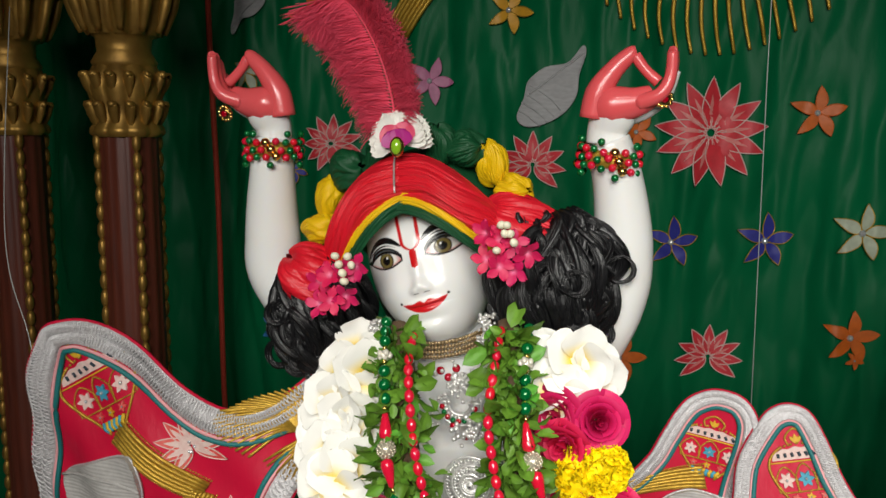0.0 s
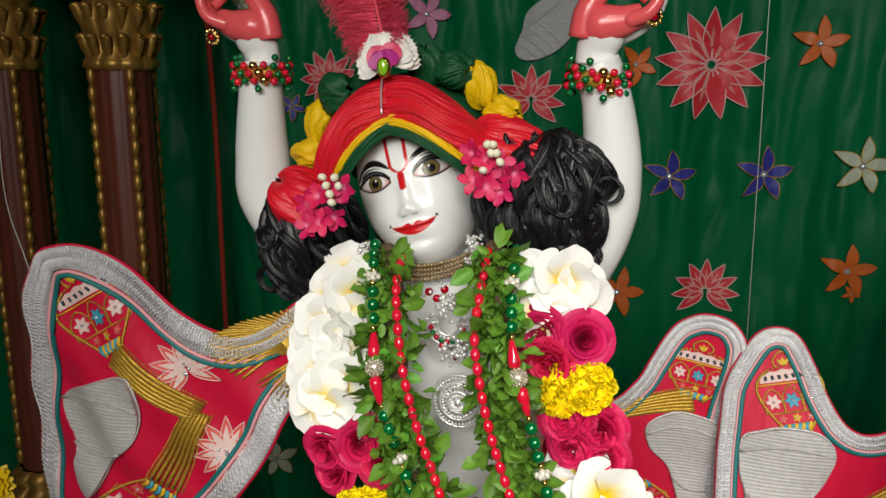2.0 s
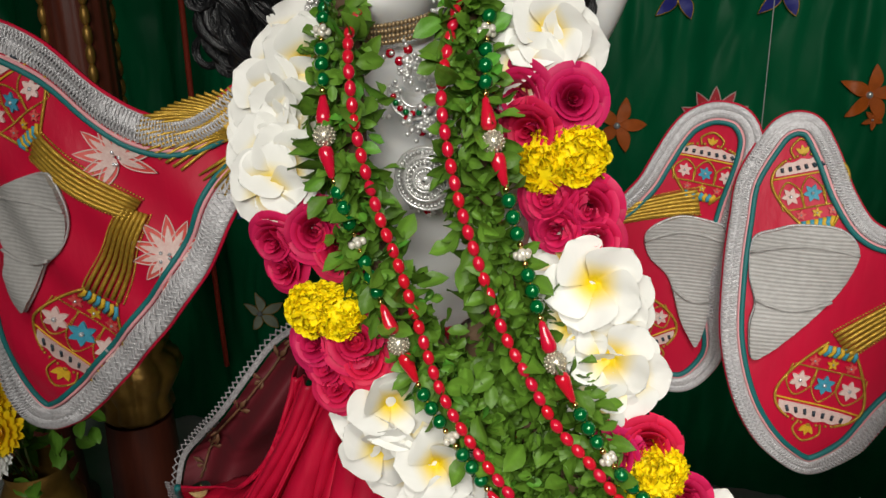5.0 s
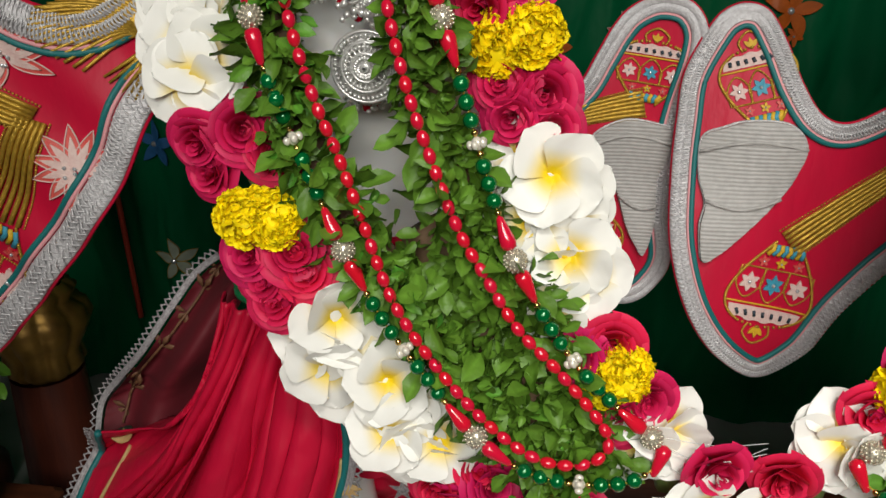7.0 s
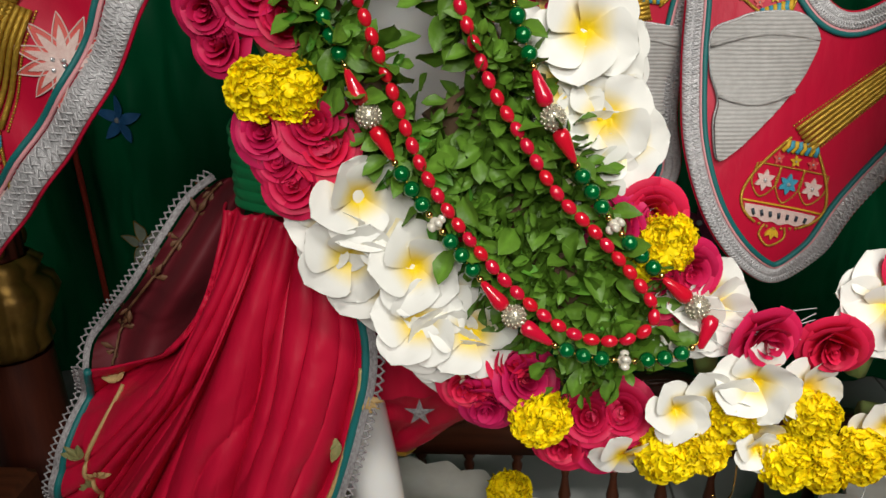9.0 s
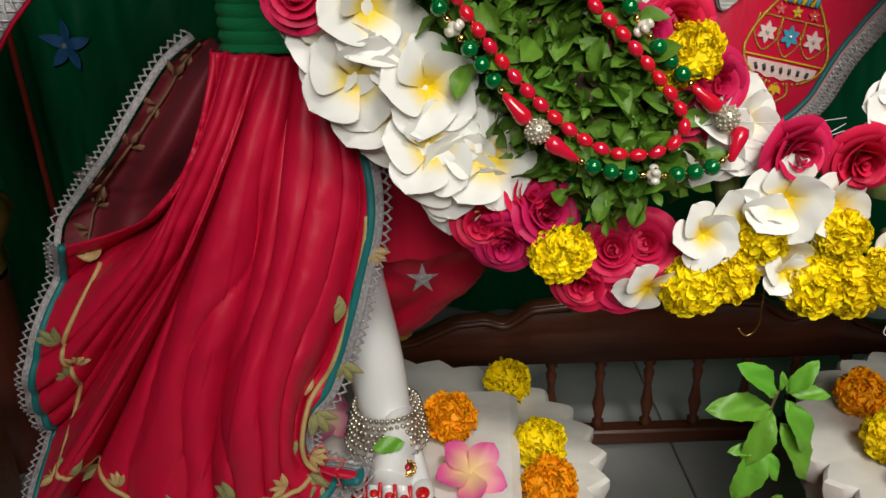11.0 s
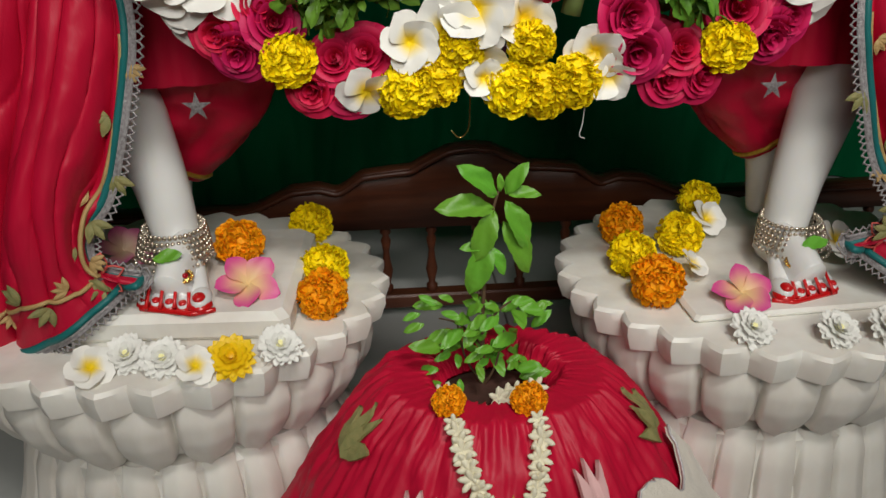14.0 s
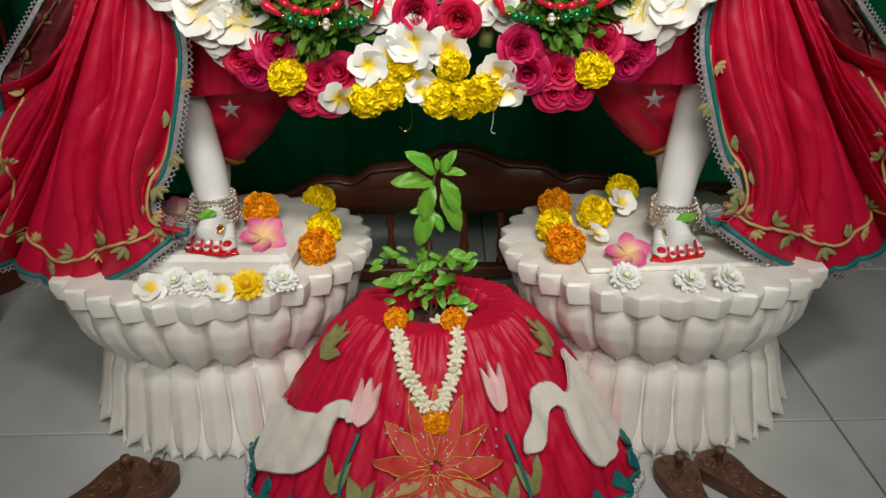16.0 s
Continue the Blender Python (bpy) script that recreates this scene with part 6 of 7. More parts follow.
def filigree(b, cx, cy, cz, R, rings=3, spokes=14):
    """A pierced silver disc with beaded rings and spokes."""
    for q in range(rings):
        rr = R * (1 - q * 0.3)
        b.add(tube([(cx + rr * math.cos(w), cy - 0.002 - 0.002 * q, cz + rr * math.sin(w)) for w in np.linspace(0, 2 * math.pi, 30, endpoint=False)], 0.0016, 6, closed=True))
        n = int(8 + rr * 1100)
        for k in range(n):
            w = 2 * math.pi * k / n
            b.add(ball(0.0019, 6, 5), move(cx + (rr - 0.0035) * math.cos(w), cy - 0.004 - 0.002 * q, cz + (rr - 0.0035) * math.sin(w)))
    for k in range(spokes):
        w = 2 * math.pi * k / spokes
        b.add(tube([(cx, cy - 0.007, cz), (cx + R * 0.55 * math.cos(w), cy - 0.005, cz + R * 0.55 * math.sin(w)), (cx + R * math.cos(w), cy, cz + R * math.sin(w))], 0.0011, 5))
    b.add(ball((R * 0.9, 0.002, R * 0.9), 20, 8), move(cx, cy + 0.001, cz))
    b.add(ball(R * 0.12, 10, 8), move(cx, cy - 0.007, cz))


pn = thing("pendant_necklace", "silver filigree pendants set with red and green stones on the chest", "necklace", (-0.365, 0.05, 1.15))
b = Build()
filigree(b, -0.347, -0.006, 1.112, 0.030, 4, 20)
part("medallion", b, SILVER, pn, "round silver medallion", at=under(pn))
b = Build()
for k in range(15):
    w = math.pi * (0.9 + 1.2 * k / 14)
    b.add(tube([(-0.370 + q * math.cos(w), 0.036, 1.185 + q * math.sin(w)) for q in (0.013, 0.019, 0.0245)], [0.0012, 0.002, 0.0012], 5))
for q in (0.013, 0.025):
    b.add(tube([(-0.370 + q * math.cos(w), 0.034, 1.185 + q * math.sin(w)) for w in np.linspace(math.pi * 0.9, math.pi * 2.1, 24)], 0.0018, 6))
for k in range(6):
    b.add(ball(0.0045, 8, 6), move(-0.370 + 0.005 * ((k % 2) * 2 - 1), 0.034, 1.205 + 0.006 * (k // 2)))
part("crescent", b, SILVER, pn, "silver crescent pendant", at=under(pn))
b = Build()
for k in range(60):
    b.add(ball(rnd.uniform(0.002, 0.0036), 8, 6), move(-0.352 + rnd.gauss(0, 0.015), 0.024 + rnd.uniform(-0.003, 0.003), 1.156 + rnd.gauss(0, 0.009)))
    b.add(ball(rnd.uniform(0.002, 0.003), 8, 6), move(-0.368 + rnd.gauss(0, 0.013), 0.03 + rnd.uniform(-0.003, 0.003), 1.205 + rnd.gauss(0, 0.013)))
    b.add(ball(0.0024, 8, 6), move(-0.352 + rnd.gauss(0, 0.012), 0.028, 1.078 + rnd.gauss(0, 0.007)))
part("silver_beads", b, SILVER, pn, at=under(pn))
for k in range(9):
    w = math.pi * (1.05 + 0.9 * k / 8)
    part("stone", Build().add(ball(0.0032, 10, 8), move(-0.370 + 0.019 * math.cos(w), 0.030, 1.185 + 0.019 * math.sin(w))), (RED_GLASS, GREEN_BEAD)[k % 2], pn, at=under(pn))
for x, z in ((-0.392, 1.222), (-0.374, 1.226), (-0.383, 1.215), (-0.362, 1.148), (-0.376, 1.160), (-0.336, 1.222), (-0.345, 1.072), (-0.357, 1.068), (-0.365, 1.076), (-0.33, 1.236)):
    part("red_stone", Build().add(ball(0.0048, 10, 8), move(x, 0.034, z)), RED_GLASS, pn, at=under(pn))
for sd, (x, y, z) in ((-1, (-0.470, 0.055, 1.262)), (1, (-0.345, 0.055, 1.278))):
    er = thing("earring", "dangling silver filigree earring with small stones", "earring", (x, y, z), "earrings")
    b = Build()
    for k in range(90):
        b.add(ball(rnd.uniform(0.0016, 0.0028), 6, 5), move(rnd.gauss(0, 0.0042), -0.012 + rnd.gauss(0, 0.002), -0.008 + rnd.uniform(-0.022, 0.018)))
    part("silverwork", b, SILVER, er)
    part("stone", Build().add(ball(0.005, 10, 8), move(0, -0.02, -0.034)), RED_GLASS, er)

# anklets
CHAMP = material("gilt_silver_anklet", (0.66, 0.58, 0.47), 0.25, 0.9, noise_scale=200, noise_amount=0.5, dark=(0.3, 0.24, 0.18))
for cx, cy, cz in ((-0.388, 0.052, 0.455), (0.392, 0.052, 0.427)):
    an = thing("anklet", "jingling gilt silver anklet round the ankle", "anklet", (cx, cy, cz), "anklets")
    for row, (rr, dz) in enumerate(((0.0365, 0.010), (0.0385, 0.004), (0.040, -0.002), (0.0415, -0.008), (0.0425, -0.014))):
        b = Build()
        for k in range(38):
            w = 2 * math.pi * k / 38 + row * 0.1
            b.add(ball((0.0030, 0.0030, 0.0034), 7, 5), move(rr * math.cos(w), rr * math.sin(w) - 0.003 * row, dz))
            if row == 4:
                b.add(ball(0.0026, 6, 5), move(1.06 * rr * math.cos(w), 1.06 * rr * math.sin(w) - 0.004 * row, dz - 0.007))
        part("bead_band", b, CHAMP, an)
for x, y, z in ((-0.388, -0.006, 0.4535), (0.392, 0.000, 0.4265)):
    ob = new("leaf", Build().add(basil_leaf("leaf", 0.034, 0.0095, 4, 10, 7, 0.1, 0.0), colour=True).mesh("leaf", [BIG_LEAF]))
    ob.matrix_basis = facing((x - 0.012, y - 0.008, z), (-0.1, -0.6, 1), -1.3)
    tagged(ob, "single green basil leaf laid on the foot", "leaf", "foot leaves")

# ---- embroidery on the scarves ----
CREAM = material("cream_embroidery", (0.72, 0.55, 0.5), 0.6, noise_scale=200, noise_amount=0.5, dark=(0.6, 0.32, 0.3), bump=0.5, bump_scale=500)
CORAL_TH = material("coral_embroidery", (0.62, 0.07, 0.06), 0.5, noise_scale=90, noise_amount=0.5, dark=(0.68, 0.2, 0.16), bump=0.5, bump_scale=500)
BLUE_TH = material("blue_embroidery", (0.05, 0.32, 0.45), 0.5, noise_scale=200, noise_amount=0.4, bump=0.5, bump_scale=500)
YELLOW_TH = material("yellow_embroidery", (0.7, 0.42, 0.02), 0.5, noise_scale=200, noise_amount=0.4, bump=0.5, bump_scale=500)
NAVY_TH = material("dark_embroidery", (0.02, 0.03, 0.05), 0.5, noise_scale=200, noise_amount=0.4, dark=(0.05, 0.1, 0.1), bump=0.5, bump_scale=500)
OLIVE_TH = material("olive_embroidery", (0.2, 0.2, 0.07), 0.55, noise_scale=120, noise_amount=0.6, dark=(0.36, 0.3, 0.12), bump=0.6, bump_scale=500)
SAND_TH = material("sand_embroidery", (0.5, 0.34, 0.14), 0.55, noise_scale=120, noise_amount=0.6, dark=(0.35, 0.2, 0.07), bump=0.6, bump_scale=500)
PALE_EDGE = material("pale_cord", (0.68, 0.5, 0.46), 0.55, bump=0.4, bump_scale=500)
STONE = material("clear_crystal", (0.75, 0.78, 0.8), 0.05, 0.6, coat=1.0)


def raised(outline, surf, off, thick=0.0014, step=0.012):
    """A padded patch of thread over an outline in the cloth's own plane."""
    o = np.array(outline, float)
    area = np.sum(o[:, 0] * np.roll(o[:, 1], -1) - np.roll(o[:, 0], -1) * o[:, 1])
    if area < 0:
        o = o[::-1]
    v2, tris = fill2d(o, step)
    n = len(o)
    top = [surf(x, z, off + thick) for x, z in v2]
    rim = [surf(x, z, off + thick) for x, z in o] + [surf(x, z, off - 0.0015) for x, z in o]
    k = len(top)
    f = list(tris) + [(k + i, k + n + i, k + n + (i + 1) % n, k + (i + 1) % n) for i in range(n)]
    return np.array(top + rim), f


def petals2d(cx, cz, n, L, W, a0=0.0, spread=2 * math.pi, r0=0.0, k=10, pointed=0.7):
    out = []
    for i in range(n):
        a = a0 + spread * (i / n if spread > 6 else (i / max(1, n - 1) - 0.5))
        ca, sa = math.cos(a), math.sin(a)
        pts = []
        for t in np.linspace(0, 2, 2 * k, endpoint=False):
            u = t if t <= 1 else 2 - t
            w = W * math.sin(math.pi * u ** pointed) ** 0.9 * (1 if t <= 1 else -1)
            pts.append((cx + (r0 + L * u) * ca - w * sa, cz + (r0 + L * u) * sa + w * ca))
        out.append(pts)
    return out


def over(depth):
    return lambda x, z, off: (x, depth(x, z) - off, z)


def cord(b, pts, surf, off, r=0.0013):
    b.add(tube([surf(x, z, off) for x, z in pts], r, 5))


def small_flower(b_list, cx, cz, R, surf, mats, n=6):
    for p in petals2d(cx, cz, n, R, R * 0.3, 0.3, r0=R * 0.15, k=5):
        b_list.setdefault(mats, Build()).add(raised(p, surf, 0.001, 0.0016, 0.02))
    b_list.setdefault("stone", Build()).add(ball(R * 0.22, 8, 6), Matrix.Translation(surf(cx, cz, 0.003)))


THREADS = {"cream": CREAM, "blue": BLUE_TH, "yellow": YELLOW_TH, "coral": CORAL_TH, "stone": STONE, "gold": GOLD_THREAD, "navy": NAVY_TH, "pale": PALE_EDGE, "teal": TEAL, "olive": OLIVE_TH, "sand": SAND_TH, "silver": SILVER_BRAID, "shell": SILVER_CLOTH}


def sew(th, name, bl, label=""):
    for key, b in bl.items():
        for piece in b.pieces() if 1 < len(b.v) <= 40 else [b]:
            part(f"{name}_{key}" if key != "stone" else "sequin", piece, THREADS[key], th, label, at=under(th))


def drum(th, base, tip, half, surf, stem=None, lines=6):
    """An egg-shaped drum of gold cord with arches and flowers, from its striped neck to its finial."""
    base, tip = np.array(base, float), np.array(tip, float)
    d = tip - base
    L = np.linalg.norm(d)
    d /= L
    o = np.array([-d[1], d[0]])
    P = lambda a, s: tuple(base + d * a * L + o * s * half)
    bl = {}
    gold = bl.setdefault("gold", Build())
    w = lambda a: 0.30 + 0.72 * math.sin(min(1, a / 0.62) * math.pi / 2) if a < 0.55 else (0.30 + 0.72 * math.sin(min(1, 0.55 / 0.62) * math.pi / 2)) * math.sqrt(max(0, 1 - ((a - 0.55) / 0.30) ** 2.2))
    egg = [P(a, w(a)) for a in np.linspace(0, 0.85, 28)] + [P(a, -w(a)) for a in np.linspace(0.85, 0, 28)]
    pts = spline(egg, 150)
    for x, z in pts:
        gold.add(ball(0.0019, 6, 4), Matrix.Translation(surf(x, z, 0.0015)))
    fin = [P(0.83, 0.26), P(0.93, 0.30), P(1.02, 0.0), P(0.93, -0.30), P(0.83, -0.26)]
    for x, z in spline(fin, 40):
        gold.add(ball(0.0015, 6, 4), Matrix.Translation(surf(x, z, 0.0015)))
    for p in petals2d(*P(0.86, 0), 3, L * 0.1, L * 0.025, math.atan2(d[1], d[0]), 1.6, k=5):
        bl.setdefault("yellow", Build()).add(raised(p, surf, 0.001, 0.002, 0.02))
    band = [P(0.66, s) for s in np.linspace(-0.86, 0.86, 12)] + [P(0.80 - 0.08 * abs(s) ** 2 + 0.01 * math.sin(s * 16), s) for s in np.linspace(0.80, -0.80, 26)]
    bl.setdefault("cream", Build()).add(raised(band, surf, 0.0008, 0.0012))
    for s in np.linspace(-0.66, 0.66, 7):
        bl.setdefault("navy", Build()).add(tube([surf(*P(0.695, s), 0.003), surf(*P(0.745, s * 0.93 + 0.03), 0.003)], 0.0019, 6))
    cord(bl.setdefault("yellow", Build()), [P(0.63, s) for s in np.linspace(-0.95, 0.95, 12)], surf, 0.001, 0.0012)
    for c in (-0.58, 0.0, 0.58):
        top = 0.60 if c == 0 else 0.575
        arch = [P(0.28, c - 0.28), P(0.45, c - 0.29), P(top, c), P(0.45, c + 0.29), P(0.28, c + 0.28)]
        for x, z in spline(arch, 40):
            gold.add(ball(0.0013, 5, 4), Matrix.Translation(surf(x, z, 0.001)))
        small_flower(bl, *P(0.42, c), L * 0.088, surf, "blue" if c == 0 else "cream")
    for x, z in [P(0.27, s) for s in np.linspace(-0.8, 0.8, 34)]:
        gold.add(ball(0.0013, 5, 4), Matrix.Translation(surf(x, z, 0.001)))
    for c, k in ((-0.42, "coral"), (0, "yellow"), (0.42, "coral")):
        small_flower(bl, *P(0.2, c), L * 0.05, surf, k, 5)
    for i, s in enumerate(np.linspace(-0.4, 0.4, 8)):
        bl.setdefault(("yellow", "blue")[i % 2], Build()).add(tube([surf(*P(0.02, s * 0.8), 0.002), surf(*P(0.07, s * 0.9 + 0.05), 0.003), surf(*P(0.13, s), 0.002)], 0.0028, 6, flat=0.6))
    if stem is not None:
        q = np.array(stem, float)
        e = q - base
        M = np.linalg.norm(e)
        e /= M
        oo = np.array([-e[1], e[0]])
        for k in range(lines):
            s = (k / (lines - 1) - 0.5)
            path = [base + e * M * t + oo * s * half * (0.62 - 0.25 * t) for t in np.linspace(0, 1, 10)]
            gold.add(tube([surf(*p, 0.0025) for p in path], 0.0027, 6))
        for s in (-0.62, 0.62):
            for t in np.linspace(0, 1, 40):
                p = base + e * M * t + oo * s * half * (0.66 - 0.25 * t)
                gold.add(ball(0.0014, 5, 4), Matrix.Translation(surf(*p, 0.001)))
    sew(th, "drum", bl, "")


def lotus(th, cx, cz, R, surf, a0=math.pi / 2, n=9, arc=4.6):
    bl = {}
    for layer, (L, W) in enumerate(((R, R * 0.17), (R * 0.72, R * 0.09))):
        for p in petals2d(cx, cz, n, L, W, a0, arc if arc < 6 else 6.2832, r0=R * 0.05, k=8):
            bl.setdefault("coral" if layer == 0 else "cream", Build()).add(raised(p, surf, 0.0008 + 0.0012 * layer, 0.001, 0.03))
            if layer == 0:
                cord(bl.setdefault("pale", Build()), p + [p[0]], surf, 0.002, 0.0008)
    for k in range(4):
        bl.setdefault("stone", Build()).add(ball(0.0022, 7, 5), Matrix.Translation(surf(cx + rnd.uniform(-0.2, 0.2) * R, cz + rnd.uniform(-0.2, 0.2) * R, 0.004)))
    sew(th, "lotus", bl)


def shell(th, outline, surf):
    """A padded grey shell, ribbed from side to side, with raised seams and a cord round it."""
    p = spline(outline, 70, True)
    (x0, z0), (x1, z1) = p.min(0), p.max(0)
    height = z1 - z0

    def puff(x, z, off):
        q = (z - z0) / height
        rib = 0.0016 * abs(math.sin(62 * (q + 0.25 * (x - x0)))) + 0.003 * math.sin(7 * q + 12 * (x - x0))
        return surf(x, z, off + (rib if off > 0.004 else 0))
    part("shell", Build().add(raised(p, puff, 0.002, 0.006, 0.0045)), SILVER_CLOTH, th, "grey ribbed satin shell", at=under(th))
    part("shell_cord", Build().add(tube([surf(x, z, 0.004) for x, z in p], 0.0016, 6, closed=True)), SILVER_BRAID, th, "dull silver cord", at=under(th))
    for q in (0.80, 0.42):
        row = p[np.argsort(np.abs(p[:, 1] - (z0 + q * height)))[:6]]
        a, b = row[np.argmin(row[:, 0])], row[np.argmax(row[:, 0])]
        path = [(a[0] + (b[0] - a[0]) * t, a[1] + (b[1] - a[1]) * t + 0.010 * math.sin(math.pi * t) * (1 if q > 0.5 else -1)) for t in np.linspace(0, 1, 14)]
        part("shell_seam", Build().add(tube([surf(x, z, 0.0105) for x, z in path], 0.0022, 6)), SILVER_CLOTH, th, at=under(th))


sa = over(depth_a)
drum(scarf_a, (-0.790, 1.122), (-0.848, 1.226), 0.054, sa, (-0.681, 1.053))
drum(scarf_a, (-0.734, 0.951), (-0.838, 0.816), 0.058, sa, (-0.681, 1.053))
lotus(scarf_a, -0.692, 1.112, 0.042, sa, 1.9)
lotus(scarf_a, -0.650, 1.002, 0.042, sa, 2.2)
shell(scarf_a, [(-0.882, 1.051), (-0.840, 1.073), (-0.785, 1.092), (-0.764, 1.088), (-0.754, 1.051), (-0.766, 1.011), (-0.800, 0.981), (-0.827, 0.938), (-0.852, 0.919), (-0.863, 0.957), (-0.858, 0.993), (-0.879, 1.022)], sa)
bl = {}
for k in range(26):
    t = k / 25
    a = 1.75 + 2.0 * t
    rx, rz = 0.050 + 0.055 * math.sin(math.pi * min(1, t * 0.75 + 0.05)), 0.056
    tipx, tipz = -0.560 + rx * math.cos(a), 1.134 + rz * math.sin(a) * (1.15 if t > 0.5 else 0.9)
    bl.setdefault("gold", Build()).add(tube([sa(x, z, 0.003) for x, z in spline([(-0.552, 1.132), ((-0.556 + tipx) / 2, (1.132 + tipz) / 2 + 0.010), (tipx, tipz)], 10)], np.linspace(0.0030, 0.0016, 10), 6))
for k in range(14):
    a = 3.7 + 1.3 * k / 13
    bl["gold"].add(tube([sa(-0.552 + r * math.cos(a), 1.128 + r * math.sin(a), 0.003) for r in (0.020, 0.045, 0.070)], [0.002, 0.0022, 0.0010], 6))
sew(scarf_a, "fan", bl)
sb_ = over(depth_b)
drum(scarf_b, (-0.080, 1.020), (-0.070, 1.104), 0.042, sb_, (-0.19, 0.998))
shell(scarf_b, [(-0.139, 0.979), (-0.103, 0.999), (-0.065, 0.997), (-0.047, 0.989), (-0.050, 0.951), (-0.058, 0.929), (-0.057, 0.879), (-0.067, 0.834), (-0.078, 0.845), (-0.091, 0.87), (-0.108, 0.92), (-0.134, 0.948)], sb_)
drum(scarf_b, (-0.15, 0.895), (-0.115, 0.805), 0.038, sb_)
sc_ = over(depth_c)
drum(scarf_c, (0.052, 1.010), (0.024, 1.105), 0.040, sc_)
shell(scarf_c, [(-0.018, 0.993), (0.005, 1.006), (0.031, 1.014), (0.073, 1.012), (0.094, 0.988), (0.083, 0.950), (0.060, 0.918), (0.035, 0.893), (0.006, 0.866), (-0.010, 0.859), (-0.015, 0.897), (-0.011, 0.923), (-0.019, 0.953)], sc_)
drum(scarf_c, (0.090, 0.874), (0.060, 0.755), 0.052, sc_, (0.20, 0.955))

# ---- vines on the skirts ----
for th, S, in ((skirt_a, SA), (skirt_b, SB)):
    bl = {}

    def on(u, v, off):
        return S(u, v, 0.002 + off)
    line = [(0.93 + 0.02 * math.sin(9 * t), 0.18 + 0.68 * t) for t in np.linspace(0, 1, 40)] + [(0.90 - 0.62 * t, 0.885 + 0.025 * math.sin(14 * t)) for t in np.linspace(0.05, 1, 60)] + [(0.26 - 0.2 * t, 0.87 - 0.02 * math.sin(8 * t)) for t in np.linspace(0.05, 1, 24)]
    bl["sand"] = Build().add(tube([on(u, v, 0.003) for u, v in line], 0.0028, 6))
    for i in range(3, len(line), 5):
        (u, v), (u2, v2) = line[i], line[max(0, i - 1)]
        du, dv = (u - u2), (v - v2)
        n = math.hypot(du, dv * 0.6) + 1e-9
        du, dv = du / n, dv / n
        side = 1 if (i // 5) % 2 else -1
        c = on(u, v, 0.003)
        e1 = np.array(on(u + du * 0.02, v + dv * 0.02, 0.003)) - c
        e1 /= np.linalg.norm(e1) + 1e-9
        e2 = np.cross(e1, (0, -1, 0)) * side
        e2 /= np.linalg.norm(e2)
        key = "olive" if (i // 5) % 3 else "sand"
        for a in ((-0.5, 0.25, 0.95) if key == "olive" else (-0.7, -0.1, 0.5, 1.1)):
            dd = e1 * math.cos(a + 0.6) + e2 * math.sin(a + 0.6)
            o2 = np.cross(dd, (0, -1, 0))
            L = 0.024 if key == "olive" else 0.017
            b = bl.setdefault(key, Build())
            st0 = c + e2 * 0.008
            ring = []
            for t in np.linspace(0, 2, 14, endpoint=False):
                q = t if t <= 1 else 2 - t
                wv = L * 0.2 * math.sin(math.pi * q ** 0.8) * (1 if t <= 1 else -1)
                ring.append(st0 + dd * L * q + o2 * wv)
            mid = st0 + dd * L * 0.5 + np.array([0, -0.004, 0])
            b.add((np.array(ring + [mid]), [(k, (k + 1) % 14, 14) for k in range(14)]))
            b.add(tube(ring, 0.0008, 4, closed=True))
    for key, b in bl.items():
        part("vine" if key == "sand" else "vine_leaves", b, THREADS[key], th, "gold and olive vine embroidery", at=under(th))
    # star flower near the corner
    bl = {}
    c = np.array(on(0.86, 0.90, 0.014))
    for k in range(6):
        a = k * 1.047 + 0.3
        dd, o2 = np.array([math.cos(a), 0, math.sin(a)]), np.array([-math.sin(a), 0, math.cos(a)])
        ring = [c + dd * 0.03 * (t if t <= 1 else 2 - t) + o2 * 0.008 * math.sin(math.pi * (t if t <= 1 else 2 - t)) * (1 if t <= 1 else -1) for t in np.linspace(0, 2, 12, endpoint=False)]
        bl.setdefault("coral", Build()).add(tube(ring, 0.0012, 5, closed=True))
    bl["stone"] = Build().add(ball((0.006, 0.003, 0.006), 8, 6), Matrix.Translation(c))
    sew(th, "star_flower", bl)

# ---- curtain appliques ----
CF = {"orange": material("orange_satin", (0.62, 0.13, 0.01), 0.5, noise_scale=60, noise_amount=0.4), "blue": material("blue_satin", (0.03, 0.035, 0.30), 0.5, noise_scale=60, noise_amount=0.4),
      "white": material("pale_green_satin", (0.45, 0.5, 0.38), 0.5, noise_scale=60, noise_amount=0.4), "pink": material("pink_satin", (0.5, 0.16, 0.3), 0.5, noise_scale=60, noise_amount=0.4),
      "red": material("coral_satin", (0.66, 0.035, 0.05), 0.5, noise_scale=60, noise_amount=0.4), "amber": material("amber_satin", (0.68, 0.34, 0.02), 0.5, noise_scale=60, noise_amount=0.4),
      "cyan": material("light_blue_satin", (0.03, 0.16, 0.4), 0.5, noise_scale=60, noise_amount=0.4), "mauve": material("dark_mauve_satin", (0.16, 0.03, 0.07), 0.5, noise_scale=60, noise_amount=0.4)}
cs = over(lambda x, z: cloth_y(x, z) - 0.006)
HEART_TH = material("pale_coral_thread", (0.70, 0.26, 0.24), 0.6, noise_scale=90, noise_amount=0.5, dark=(0.66, 0.12, 0.12))


